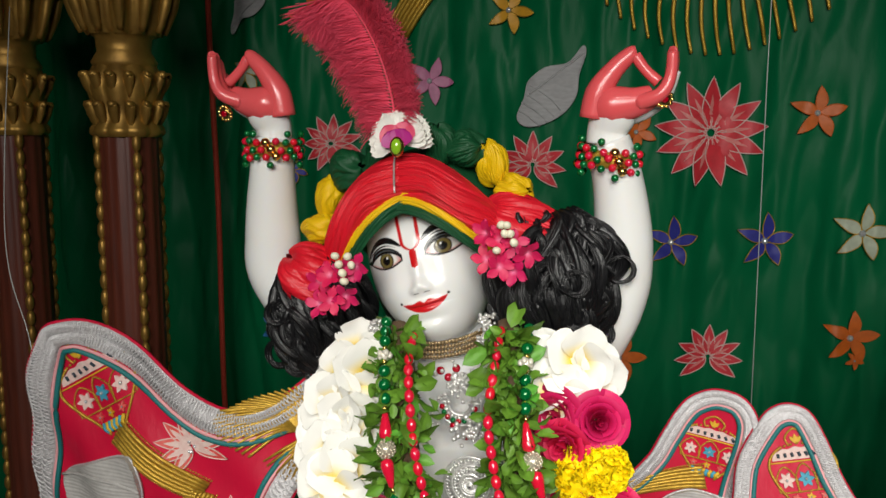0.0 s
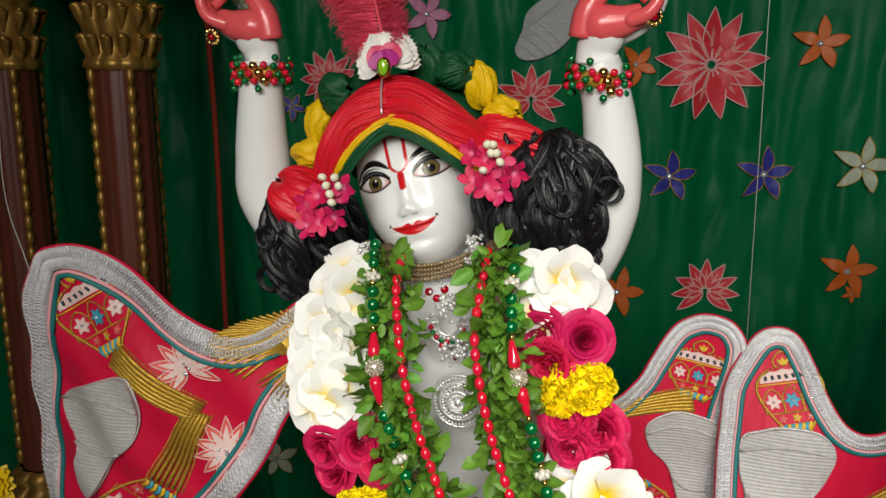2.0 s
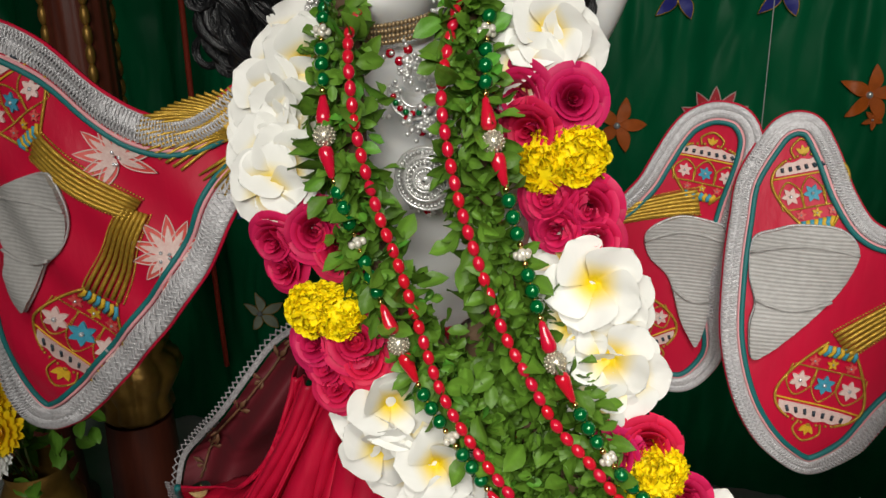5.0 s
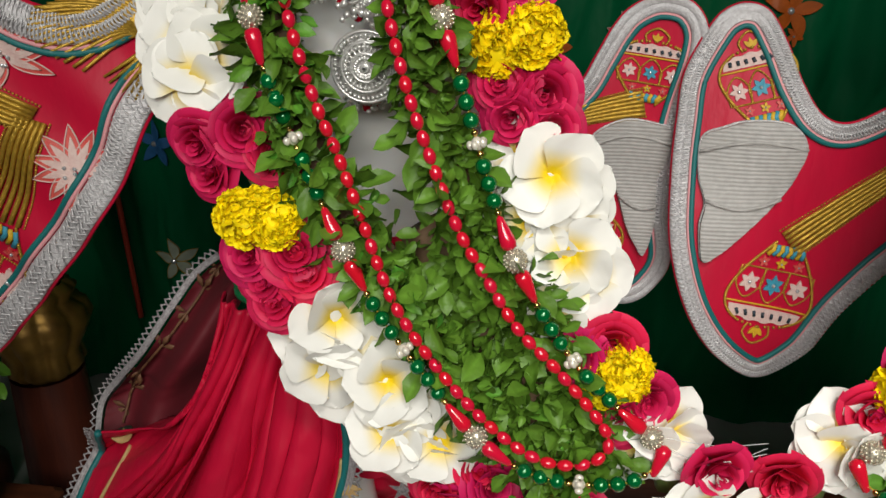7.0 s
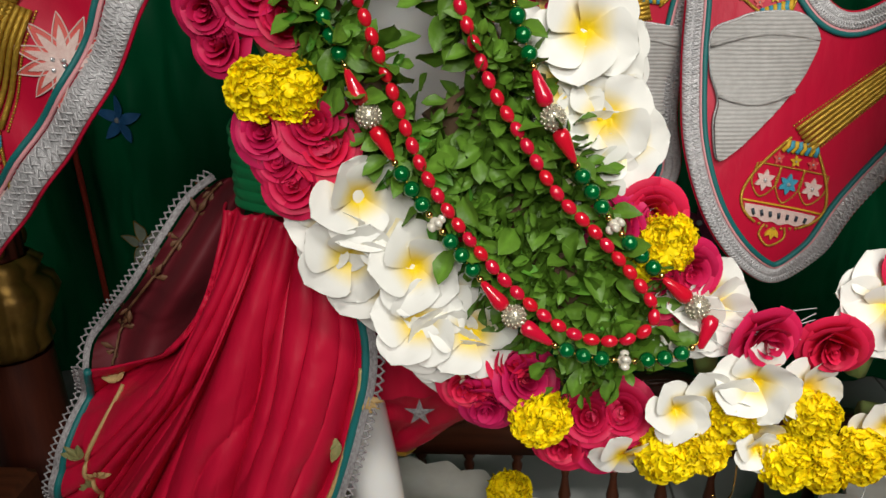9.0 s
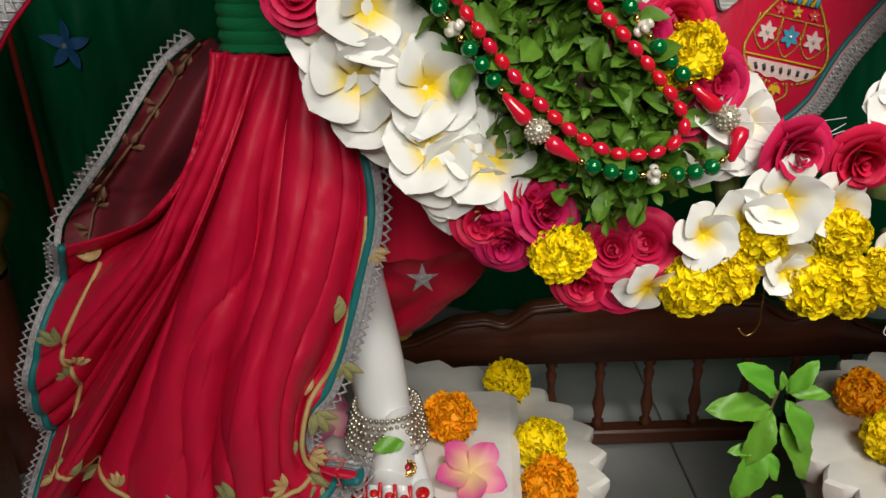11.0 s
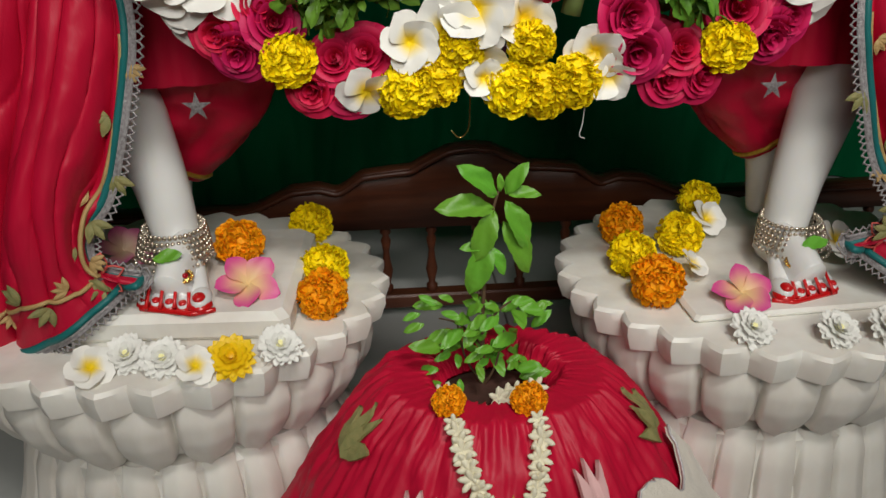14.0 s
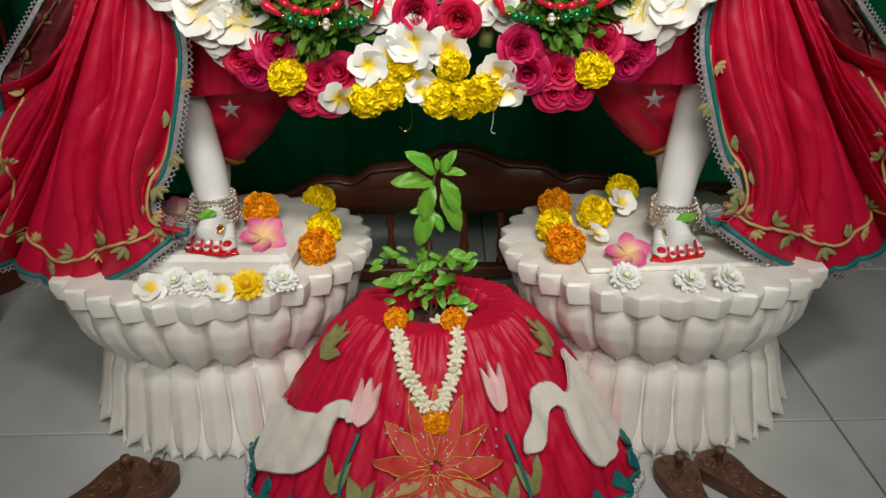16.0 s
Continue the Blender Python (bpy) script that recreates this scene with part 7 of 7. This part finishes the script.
def star_flower(key, x, z, R, a0):
    b, e = Build(), Build()
    for p in petals2d(x, z, 5, R, R * 0.22, a0, r0=R * 0.06, k=9, pointed=0.8):
        q = [(px + 0.10 * R * math.sin(3 * math.hypot(px - x, pz - z) / R), pz) for px, pz in p]
        b.add(raised(q, cs, 0.003, 0.003, 0.03))
        e.add(tube([cs(px, pz, 0.006) for px, pz in q], 0.0012, 5, closed=True))
    fl = part("flower", b, CF[key], cur, f"{'pale' if key == 'white' else key} satin star flower", at=under(cur))
    part("flower_edge", e, GOLD_THREAD if key in ("blue", "amber", "white") else CF[key], fl, "fine cord edge")
    part("flower_stone", Build().add(ball(R * 0.13, 10, 6), Matrix.Translation(cs(x, z, 0.008))), STONE, fl, "clear crystal")


for key, x, z, R, a0 in (("amber", -0.493, 1.760, 0.052, 1.2), ("orange", 0.191, 1.530, 0.056, 1.5), ("orange", 0.287, 1.036, 0.058, 1.45), ("orange", -0.212, 0.955, 0.060, 1.3), ("blue", -0.107, 1.235, 0.058, 1.5), ("blue", 0.099, 1.243, 0.062, 1.5), ("white", 0.296, 1.270, 0.062, 1.4),
                         ("pink", -0.685, 1.602, 0.056, 1.2), ("white", -1.156, 1.625, 0.052, 1.4), ("orange", -0.98, 1.756, 0.06, 1.8), ("orange", -0.195, 1.485, 0.045, 0.9), ("cyan", -1.125, 0.72, 0.055, 1.5), ("white", -1.112, 0.42, 0.058, 1.7), ("cyan", -1.09, 0.97, 0.04, 1.2),
                         ("orange", 0.300, 0.985, 0.02, 1.0), ("mauve", 0.215, 0.46, 0.06, 1.5), ("blue", -1.04, 1.38, 0.035, 1.0), ("amber", -1.03, 1.15, 0.03, 1.0)):
    star_flower(key, x, z, R, a0)


def curtain_lotus(x, z, R, n, arc, a0):
    b, i, e = Build(), Build(), Build()
    for p in petals2d(x, z, n, R, R * 0.19, a0, arc, r0=R * 0.08, k=10):
        b.add(raised(p, cs, 0.003, 0.002, 0.03))
        e.add(tube([cs(px, pz, 0.005) for px, pz in p], 0.0015, 5, closed=True))
    for p in petals2d(x, z, n, R * 0.55, R * 0.045, a0, arc, r0=R * 0.2, k=8):
        i.add(raised(p, cs, 0.005, 0.0015, 0.03))
    fl = part("lotus", b, CF["red"], cur, "coral red lotus with pale centres", at=under(cur))
    part("lotus_heart", i, HEART_TH, fl, "pale pink inner petals")
    part("lotus_edge", e, PALE_EDGE, fl, "pale cord edge")


curtain_lotus(-0.031, 1.485, 0.115, 13, 6.2832, math.pi / 2)
curtain_lotus(-0.434, 1.405, 0.075, 9, 4.6, math.pi / 2)
curtain_lotus(-0.009, 0.965, 0.072, 9, 4.4, math.pi / 2)
curtain_lotus(-0.939, 1.449, 0.068, 11, 6.2832, 0.3)
GREY_SHELL = material("grey_satin_shell", (0.50, 0.50, 0.51), 0.55, noise_scale=50, noise_amount=0.4, wave=0.5, wave_scale=40, stretch=(1, 1, 3))
for cx, cz, R, a in ((-0.385, 1.585, 0.115, 0.9), (-1.16, 1.80, 0.09, -2.2), (0.41, 1.63, 0.09, 2.2)):
    ca, sa2 = math.cos(a), math.sin(a)
    o = [(cx + R * (p * ca - q * sa2), cz + R * (p * sa2 + q * ca)) for p, q in ((0.98, 0.10), (0.55, 0.12), (0.2, 0.42), (-0.2, 0.5), (-0.55, 0.34), (-0.92, 0.22), (-0.97, 0.0), (-0.75, -0.24), (-0.3, -0.44), (0.15, -0.42), (0.5, -0.2), (0.9, -0.04))]
    p = spline(o, 60, True)
    sh = part("shell", Build().add(raised(p, cs, 0.003, 0.004, 0.02)), GREY_SHELL, cur, "grey satin conch shell", at=under(cur))
    rb = Build().add(tube([cs(x, z, 0.006) for x, z in p], 0.002, 5, closed=True))
    for s in (-0.85, -0.68, -0.5, -0.3):
        hwid = 0.48 * math.sqrt(max(0.05, 1 - (abs(s) * 0.9) ** 2))
        rb.add(tube([cs(cx + R * ((s + 0.08 * math.cos(3 * q)) * ca - q * sa2), cz + R * ((s + 0.08 * math.cos(3 * q)) * sa2 + q * ca), 0.008) for q in np.linspace(-hwid * 0.8, hwid * 0.9, 10)], 0.0018, 5))
    rb.add(tube([cs(cx + R * (q * ca - 0.5 * (0.9 - q) * 0.5 * sa2), cz + R * (q * sa2 + 0.5 * (0.9 - q) * 0.5 * ca), 0.009) for q in np.linspace(-0.4, 0.9, 12)], 0.0025, 5))
    part("shell_ridges", rb, GREY_SHELL, sh)
# gold feather fringe and a gold horn at the top
bl = Build()
for k in range(17):
    t = k / 16
    x = -0.29 + 0.47 * t
    zt = 1.655 + 0.34 * (t - 0.52) ** 2 * (1.6 if t < 0.5 else 1.2)
    bl.add(tube([cs(*p, 0.005) for p in spline([(-0.06 + (x + 0.06) * 0.55, 1.96), (x - 0.012, zt + 0.10), (x + 0.03 * (t - 0.4), zt)], 16)], np.linspace(0.006, 0.0035, 16), 6, flat=0.5))
part("feather_fringe", bl, GOLD_THREAD, cur, "gold thread feather fringe", at=under(cur))
bl = Build()
for k in range(7):
    bl.add(tube([cs(-0.80 + 0.009 * k + 0.12 * t, 1.73 + 0.17 * t - 0.004 * k, 0.006 + 0.003 * math.sin(k)) for t in np.linspace(0, 1.1, 10)], 0.006, 6))
part("gold_horn", bl, GOLD_THREAD, cur, "gold thread horn", at=under(cur))

# ---- rope, threads and pillars ----
ROPE = material("orange_red_rope", (0.42, 0.035, 0.012), 0.7, noise_scale=150, noise_amount=0.5, bump=0.6, bump_scale=400)
ob = part("curtain_rope", Build().add(tube(spline([(-1.222, 1.03, 3.03), (-1.216, 1.03, 1.8), (-1.205, 1.03, 1.3), (-1.20, 1.02, 0.85), (-1.185, 1.01, 0.55), (-1.178, 1.01, 0.30)], 50), 0.007, 8)), ROPE)
tagged(ob, "thin orange-red cord hanging in front of the curtain", "cord")
NYLON = material("clear_nylon", (0.6, 0.62, 0.6), 0.2)
ob = part("hanging_thread", Build().add(tube([(0.06, 1.06, 3.03), (0.072, 1.06, 1.6), (0.088, 1.06, 0.6)], 0.0012, 5)), NYLON)
tagged(ob, "fine white thread hanging before the curtain", "thread")
ob = part("hanging_thread", Build().add(tube(spline([(-1.41, 0.60, 1.72), (-1.28, 0.4, 1.30), (-1.20, 0.35, 1.12), (-1.15, 0.32, 0.95)], 30), 0.001, 5)), NYLON)
tagged(ob, "fine slack thread beside the pillar", "thread")
ob = part("hook_thread", Build().add(tube(spline([(-0.041, -0.075, 0.69), (-0.041, -0.075, 0.63), (-0.044, -0.075, 0.612), (-0.052, -0.075, 0.606), (-0.060, -0.075, 0.614)], 24), 0.0008, 5)), GOLD_BEAD)
tagged(ob, "loose gold thread hanging from the garland", "thread")
ob = part("hook_thread", Build().add(tube(spline([(0.08, -0.07, 0.68), (0.078, -0.07, 0.62), (0.075, -0.07, 0.602), (0.081, -0.07, 0.598)], 20), 0.0006, 5)), NYLON)
tagged(ob, "loose clear thread hanging from the garland", "thread")
nt_ = Build()
for k, (z, sg) in enumerate(((0.800, 0.010), (0.789, 0.003), (0.778, -0.012), (0.795, -0.006))):
    nt_.add(tube(spline([(-0.085, -0.066, z), (-0.035, -0.072, z - 0.012 + sg), (0.012, -0.066, z)], 16), 0.0004, 4))
ob = part("tie_threads", nt_, NYLON)
tagged(ob, "clear threads tying the two bead necklaces together", "thread")


def pillar(x, y):
    th = thing("pillar", "reddish brown fluted wooden pillar with gilded carved capital", "pillar", (x, y, FLOOR), "pillars")
    shaft = lathe([(0.055, 0.55), (0.055, 1.44)], 64, lambda w, z: 1 + 0.05 * (abs(math.sin(8 * w)) ** 0.5 - 0.6))
    part("shaft", Build().add(shaft), WOOD, th, "reddish brown fluted shaft")
    for k in range(4):
        w = k * math.pi / 2 - 2.3
        b = Build()
        for z in np.arange(0.56, 1.43, 0.034):
            b.add(ball((0.009, 0.009, 0.019), 8, 6), move(0.058 * math.cos(w), 0.058 * math.sin(w), z + 0.017))
        part("gold_rope", b, GOLD, th, "gilded bead moulding")
    lobes = lambda n, a: (lambda w, z: 1 + a * (abs(math.cos(n * w / 2)) ** 0.7 - 0.5))
    part("collar", Build().add(lathe([(0.060, 1.438), (0.068, 1.445), (0.066, 1.455), (0.056, 1.47), (0.060, 1.50), (0.070, 1.53), (0.068, 1.552), (0.060, 1.565), (0.056, 1.575)], 96, lobes(10, 0.09))), GOLD, th, "gilded carved collar")
    for k in range(14):
        w = k * 2 * math.pi / 14
        for zz, rr, hh in ((1.452, 0.058, 0.05), (1.512, 0.064, 0.045)):
            p = [(r * math.cos(w), r * math.sin(w), z) for r, z in ((rr - 0.004, zz), (rr + 0.005, zz + hh * 0.5), (rr + 0.010, zz + hh * 0.85), (rr + 0.016, zz + hh), (rr + 0.019, zz + hh * 0.85))]
            part("acanthus_leaf", Build().add(tube(spline(p, 10), [0.004, 0.007, 0.010, 0.012, 0.012, 0.012, 0.011, 0.009, 0.007, 0.004], 7, flat=0.6)), GOLD, th)
    part("neck", Build().add(lathe([(0.056, 1.57), (0.062, 1.58), (0.05, 1.60), (0.052, 1.625), (0.066, 1.635)], 40)), GOLD, th)
    part("bell", Build().add(lathe([(0.062, 1.63), (0.075, 1.65), (0.082, 1.69), (0.095, 1.73), (0.11, 1.76), (0.10, 1.765)], 96, lobes(12, 0.14))), GOLD, th, "gilded acanthus bell")
    for k in range(12):
        w = k * math.pi / 6
        p = [(r * math.cos(w), r * math.sin(w), z) for r, z in ((0.075, 1.635), (0.09, 1.68), (0.10, 1.72), (0.118, 1.735), (0.122, 1.725))]
        part("acanthus_leaf", Build().add(tube(spline(p, 14), [0.006, 0.008, 0.01, 0.012, 0.013, 0.013, 0.013, 0.013, 0.012, 0.011, 0.01, 0.008, 0.006, 0.004], 8, flat=0.7)), GOLD, th)
    for sx in (-1, 1):
        for sy in (-1, 1):
            sp = [(sx * (0.105 - 0.0 + 0.026 * (1 - t) * math.cos(8 * t) ), sy * 0.07, 1.79 + 0.028 * (1 - t) * math.sin(8 * t)) for t in np.linspace(0, 0.92, 24)]
            part("volute", Build().add(tube(sp, 0.009, 8)), GOLD, th)
    part("abacus", Build().add(box(0.24, 0.2, 0.04, 0.006), move(0, 0, 1.815)), DARK_WOOD, th, smooth=False)
    part("upper_post", Build().add(box(0.17, 0.14, 1.14, 0.006), move(0, 0, 1.856)), DARK_WOOD, th, smooth=False)
    part("lower_capital", Build().add(lathe([(0.058, 0.36), (0.075, 0.38), (0.07, 0.41), (0.085, 0.44), (0.10, 0.475), (0.092, 0.50), (0.07, 0.515), (0.08, 0.535), (0.06, 0.55)], 96, lobes(10, 0.1))), GOLD, th, "gilded carved band")
    part("base", Build().add(lathe([(0.1, 0.0), (0.1, 0.05), (0.08, 0.07), (0.075, 0.2), (0.07, 0.36)], 40)), WOOD, th)


pillar(-1.165, 0.61)
pillar(-1.47, 0.66)

# ---- flowers in a vase beside the pillar ----
vs = thing("flower_vase", "vase of yellow and white chrysanthemums on a low dark stand", "vase", (-1.16, 0.30, FLOOR))
part("stand", Build().add(box(0.26, 0.22, 0.25, 0.01)), DARK_WOOD, vs, smooth=False)
part("vase", Build().add(lathe([(0.04, 0.25), (0.07, 0.30), (0.075, 0.36), (0.05, 0.42), (0.055, 0.44)], 40)), GOLD, vs, "brass vase")
rv = random.Random(4)
LEAFV = Build()
for k in range(90):
    a = rv.uniform(0, 6.28)
    rr = rv.uniform(0.02, 0.13)
    LEAFV.add(LV[k % 3], facing((rr * math.cos(a), rr * math.sin(a), rv.uniform(0.42, 0.66)), (rv.uniform(-1, 1), rv.uniform(-1, 0.3), rv.uniform(0, 1)), a, 1.6), colour=True)
part("foliage", LEAFV, LEAF, vs)
for dx, dz, k in ((-0.05, 0.745, 0), (-0.025, 0.66, 0), (-0.005, 0.565, 0), (-0.10, 0.60, 1), (-0.095, 0.535, 1), (-0.01, 0.515, 0), (-0.06, 0.70, 0), (0.03, 0.62, 0), (-0.12, 0.68, 0), (0.04, 0.53, 1), (-0.05, 0.48, 1), (0.06, 0.58, 0)):
    part("chrysanthemum", CW[0] if k else CY[0], PETAL, vs, "white chrysanthemum" if k else "yellow chrysanthemum", at=facing((dx, -0.09 + rv.uniform(-0.02, 0.03), dz), (rv.uniform(-0.3, 0.5), -1, 0.4), rv.uniform(0, 6), 1.35))
    part("stalk", Build().add(tube([(dx, -0.08, dz), (dx * 0.4, -0.03, 0.44)], 0.002, 5)), STEM, vs)

# ---- embroidery on the pot cover ----
VELVET = material("cream_velvet", (0.74, 0.69, 0.61), 0.85, noise_scale=50, noise_amount=0.5, dark=(0.60, 0.54, 0.46), bump=0.6, bump_scale=300, sheen=0.4)
PINK_TH = material("pale_pink_satin", (0.76, 0.48, 0.47), 0.5, noise_scale=40, noise_amount=0.5, dark=(0.66, 0.32, 0.33))
THREADS.update(velvet=VELVET, pinkpale=PINK_TH)


def pot_surf(a, h, off):
    """a: metres round the pot from its front; h: metres up the slope from the hem."""
    v = 1 - h / 0.36
    u = (a / (2 * math.pi * 0.245)) % 1.0
    return pot_S((u + 0.5) % 1.0, v, off + 0.004)


FRONT = 0.0
bl = {}
for sd in (-1, 1):
    f = lambda pts: [(sd * x, z) for x, z in pts]
    body = [(-0.385, 0.10), (-0.385, 0.125), (-0.33, 0.15), (-0.245, 0.165), (-0.215, 0.172), (-0.20, 0.188), (-0.172, 0.202), (-0.145, 0.2), (-0.128, 0.188), (-0.145, 0.183), (-0.165, 0.184), (-0.176, 0.172), (-0.175, 0.152), (-0.178, 0.132), (-0.2, 0.105), (-0.245, 0.08), (-0.31, 0.055), (-0.365, 0.06)] if sd < 0 else \
        [(0.335, 0.22), (0.36, 0.165), (0.345, 0.115), (0.30, 0.08), (0.235, 0.09), (0.222, 0.14), (0.224, 0.172), (0.205, 0.18), (0.185, 0.163), (0.158, 0.146), (0.138, 0.138), (0.126, 0.147), (0.147, 0.176), (0.175, 0.203), (0.2, 0.21), (0.225, 0.205), (0.236, 0.19), (0.262, 0.19), (0.295, 0.205)]
    p = spline(body, 80, True)
    part("swan", Build().add(raised(p, pot_surf, 0.003, 0.004, 0.012)), VELVET, pot, "cream velvet swan", at=under(pot))
    part("swan_edge", Build().add(tube([pot_surf(x, z, 0.005) for x, z in p], 0.002, 5, closed=True)), SILVER_BRAID, pot, "silver cord edge", at=under(pot))
    tx = sd * 0.125 if sd < 0 else 0.105
    tb = Build()
    for q in petals2d(tx, 0.178 if sd < 0 else 0.195, 3, 0.058, 0.010, math.pi / 2, 0.75, k=8):
        tb.add(raised(q, pot_surf, 0.006, 0.004, 0.008))
    part("tulip", tb, PINK_TH, pot, "pale pink satin tulip", at=under(pot))
    part("tulip_stem", Build().add(tube([pot_surf(tx + 0.01 * sd * math.sin(3 * t), 0.17 - 0.13 * t, 0.004) for t in np.linspace(0, 1, 12)], 0.003, 6)), TEAL, pot, "teal cord stem", at=under(pot))
    lb = Build()
    for q in petals2d(tx + 0.02 * sd, 0.09, 2, 0.05, 0.008, math.pi / 2, 0.8, k=7) + petals2d(tx - 0.02 * sd, 0.08, 2, 0.045, 0.008, math.pi / 2, 0.9, k=7) + petals2d(sd * 0.29, 0.235, 4, 0.055, 0.009, math.pi / 2 + 0.3 * sd, 2.2, k=7):
        lb.add(raised(q, pot_surf, 0.003, 0.002, 0.03))
    part("sprig", lb, OLIVE_TH, pot, "olive leaf sprig", at=under(pot))
    # teal border scrolls
    tb = Build()
    for k in range(9):
        c0 = sd * (0.16 + 0.055 * k)
        for q in petals2d(c0, 0.03, 2, 0.032, 0.008, 0.7, 1.7, k=6):
            tb.add(raised(q, pot_surf, 0.003, 0.002, 0.03))
    part("teal_scroll", tb, TEAL, pot, "teal leaf border", at=under(pot))
POT_LOTUS = material("orange_red_thread", (0.55, 0.018, 0.03), 0.5, noise_scale=60, noise_amount=0.5, dark=(0.55, 0.08, 0.03), bump=0.4, bump_scale=400)
lb, le, li = Build(), Build(), Build()
for q in petals2d(-0.004, 0.14, 12, 0.088, 0.013, math.pi / 2, 6.2832, r0=0.008, k=9):
    lb.add(raised(q, pot_surf, 0.003, 0.0015, 0.008))
    le.add(tube([pot_surf(x, z, 0.004) for x, z in q], 0.0012, 5, closed=True))
for q in petals2d(-0.004, 0.13, 5, 0.055, 0.007, -math.pi / 2, 2.4, r0=0.02, k=7):
    li.add(raised(q, pot_surf, 0.004, 0.001, 0.03))
part("lotus", lb, POT_LOTUS, pot, "coral thread lotus", at=under(pot))
part("lotus_edge", le, GOLD_THREAD, pot, at=under(pot))
part("lotus_heart", li, SAND_TH, pot, at=under(pot))
part("sequin_scatter", (lambda b: [b.add(ball(0.0022, 6, 4), Matrix.Translation(pot_surf(rnd.uniform(-0.09, 0.09), rnd.uniform(0.06, 0.21), 0.005))) for _ in range(50)] and b)(Build()), STONE, pot, "small sequins", at=under(pot))
wb = Build()
for k in range(4):
    wb.add(tube([pot_surf(a, 0.014 + 0.012 * k + 0.004 * math.sin(26 * a + k), 0.003) for a in np.linspace(-0.16, 0.17, 60)], 0.0015, 5))
part("wavy_lines", wb, GOLD_THREAD, pot, "wavy gold thread lines", at=under(pot))
hb = Build()
hemp = [pot_S(u, 0.995, 0.004) for u in np.linspace(0, 1, 260, endpoint=False)]
part("hem_piping", Build().add(tube([pot_S(u, 0.95, 0.005) for u in np.linspace(0, 1, 200, endpoint=False)], 0.004, 6, closed=True)), TEAL, pot, "teal piping", at=under(pot))
for i, p in enumerate(hemp):
    hb.add(ball((0.006, 0.005, 0.008), 7, 5), Matrix.Translation(p + np.array([0, 0, 0.006])))
    if i % 2:
        hb.add(ball((0.004, 0.004, 0.007), 6, 5), Matrix.Translation(np.array(pot_S(i / 260, 0.97, 0.007))))
part("hem_braid", hb, SILVER_BRAID, pot, "silver braid hem", at=under(pot))

# ---- wooden sandals ----
SANDAL = material("carved_brown_wood", (0.12, 0.05, 0.022), 0.5, noise_scale=35, noise_amount=0.8, dark=(0.04, 0.016, 0.01), bump=0.8, bump_scale=90)
for x, y, a in ((-0.570, -0.205, -0.55), (-0.492, -0.225, -0.12), (0.380, -0.235, 0.12), (0.475, -0.215, 0.55)):
    th = thing("wooden_sandal", "dark carved wooden sandal with knob lying on the marble floor", "sandal", (x, y, FLOOR), "wooden sandals")
    o = spline([(0.0, 0.095), (0.028, 0.085), (0.036, 0.055), (0.024, 0.0), (0.026, -0.06), (0.012, -0.1), (-0.012, -0.1), (-0.026, -0.06), (-0.024, 0.0), (-0.034, 0.055), (-0.028, 0.085)], 60, True)
    v2, tris = fill2d(o, 0.012)
    n = len(o)
    top = [(p, q, 0.024 + 0.006 * math.cos(14 * q) * 0.5) for p, q in v2]
    low = [(p, q, 0.024 + 0.003 * math.cos(14 * q)) for p, q in o] + [(p * 0.94, q * 0.97, 0.0) for p, q in o]
    k0 = len(top)
    part("sole", Build().add((top + low, list(tris) + [(k0 + i, k0 + n + i, k0 + n + (i + 1) % n, k0 + (i + 1) % n) for i in range(n)])), SANDAL, th, at=rot("Z", a))
    cv = Build()
    for k in range(40):
        q = rnd.uniform(-0.085, 0.085)
        cv.add(ball((0.005, 0.009, 0.003), 7, 5), rot("Z", a) @ Matrix.Translation((rnd.uniform(-0.02, 0.02), q, 0.026)) @ rot("Z", rnd.uniform(0, 3)))
    part("carving", cv, SANDAL, th)
    part("knob", Build().add(lathe([(0.006, 0.024), (0.005, 0.04), (0.010, 0.048), (0.008, 0.055), (0.001, 0.057)], 14), rot("Z", a) @ Matrix.Translation((0.004, 0.06, 0))), SANDAL, th)

# ---- floor tiles ----
TILE = 0.595
tile_mesh = Build().add(box(TILE, TILE, 0.012, 0.0012)).mesh("floor_tile", [FLOOR_MARBLE], False)
for i in range(-4, 4):
    for j in range(-6, 3):
        x, y = 0.10 + (i + 0.5) * 0.6, -0.02 + (j + 0.5) * 0.6
        if abs(x) < 2.2 - 0.3 + 0.3 and -3.3 < y < 1.35:
            part("floor_tile", tile_mesh, FLOOR_MARBLE, floor, at=Matrix.Translation((x, y, FLOOR - 0.0125)))
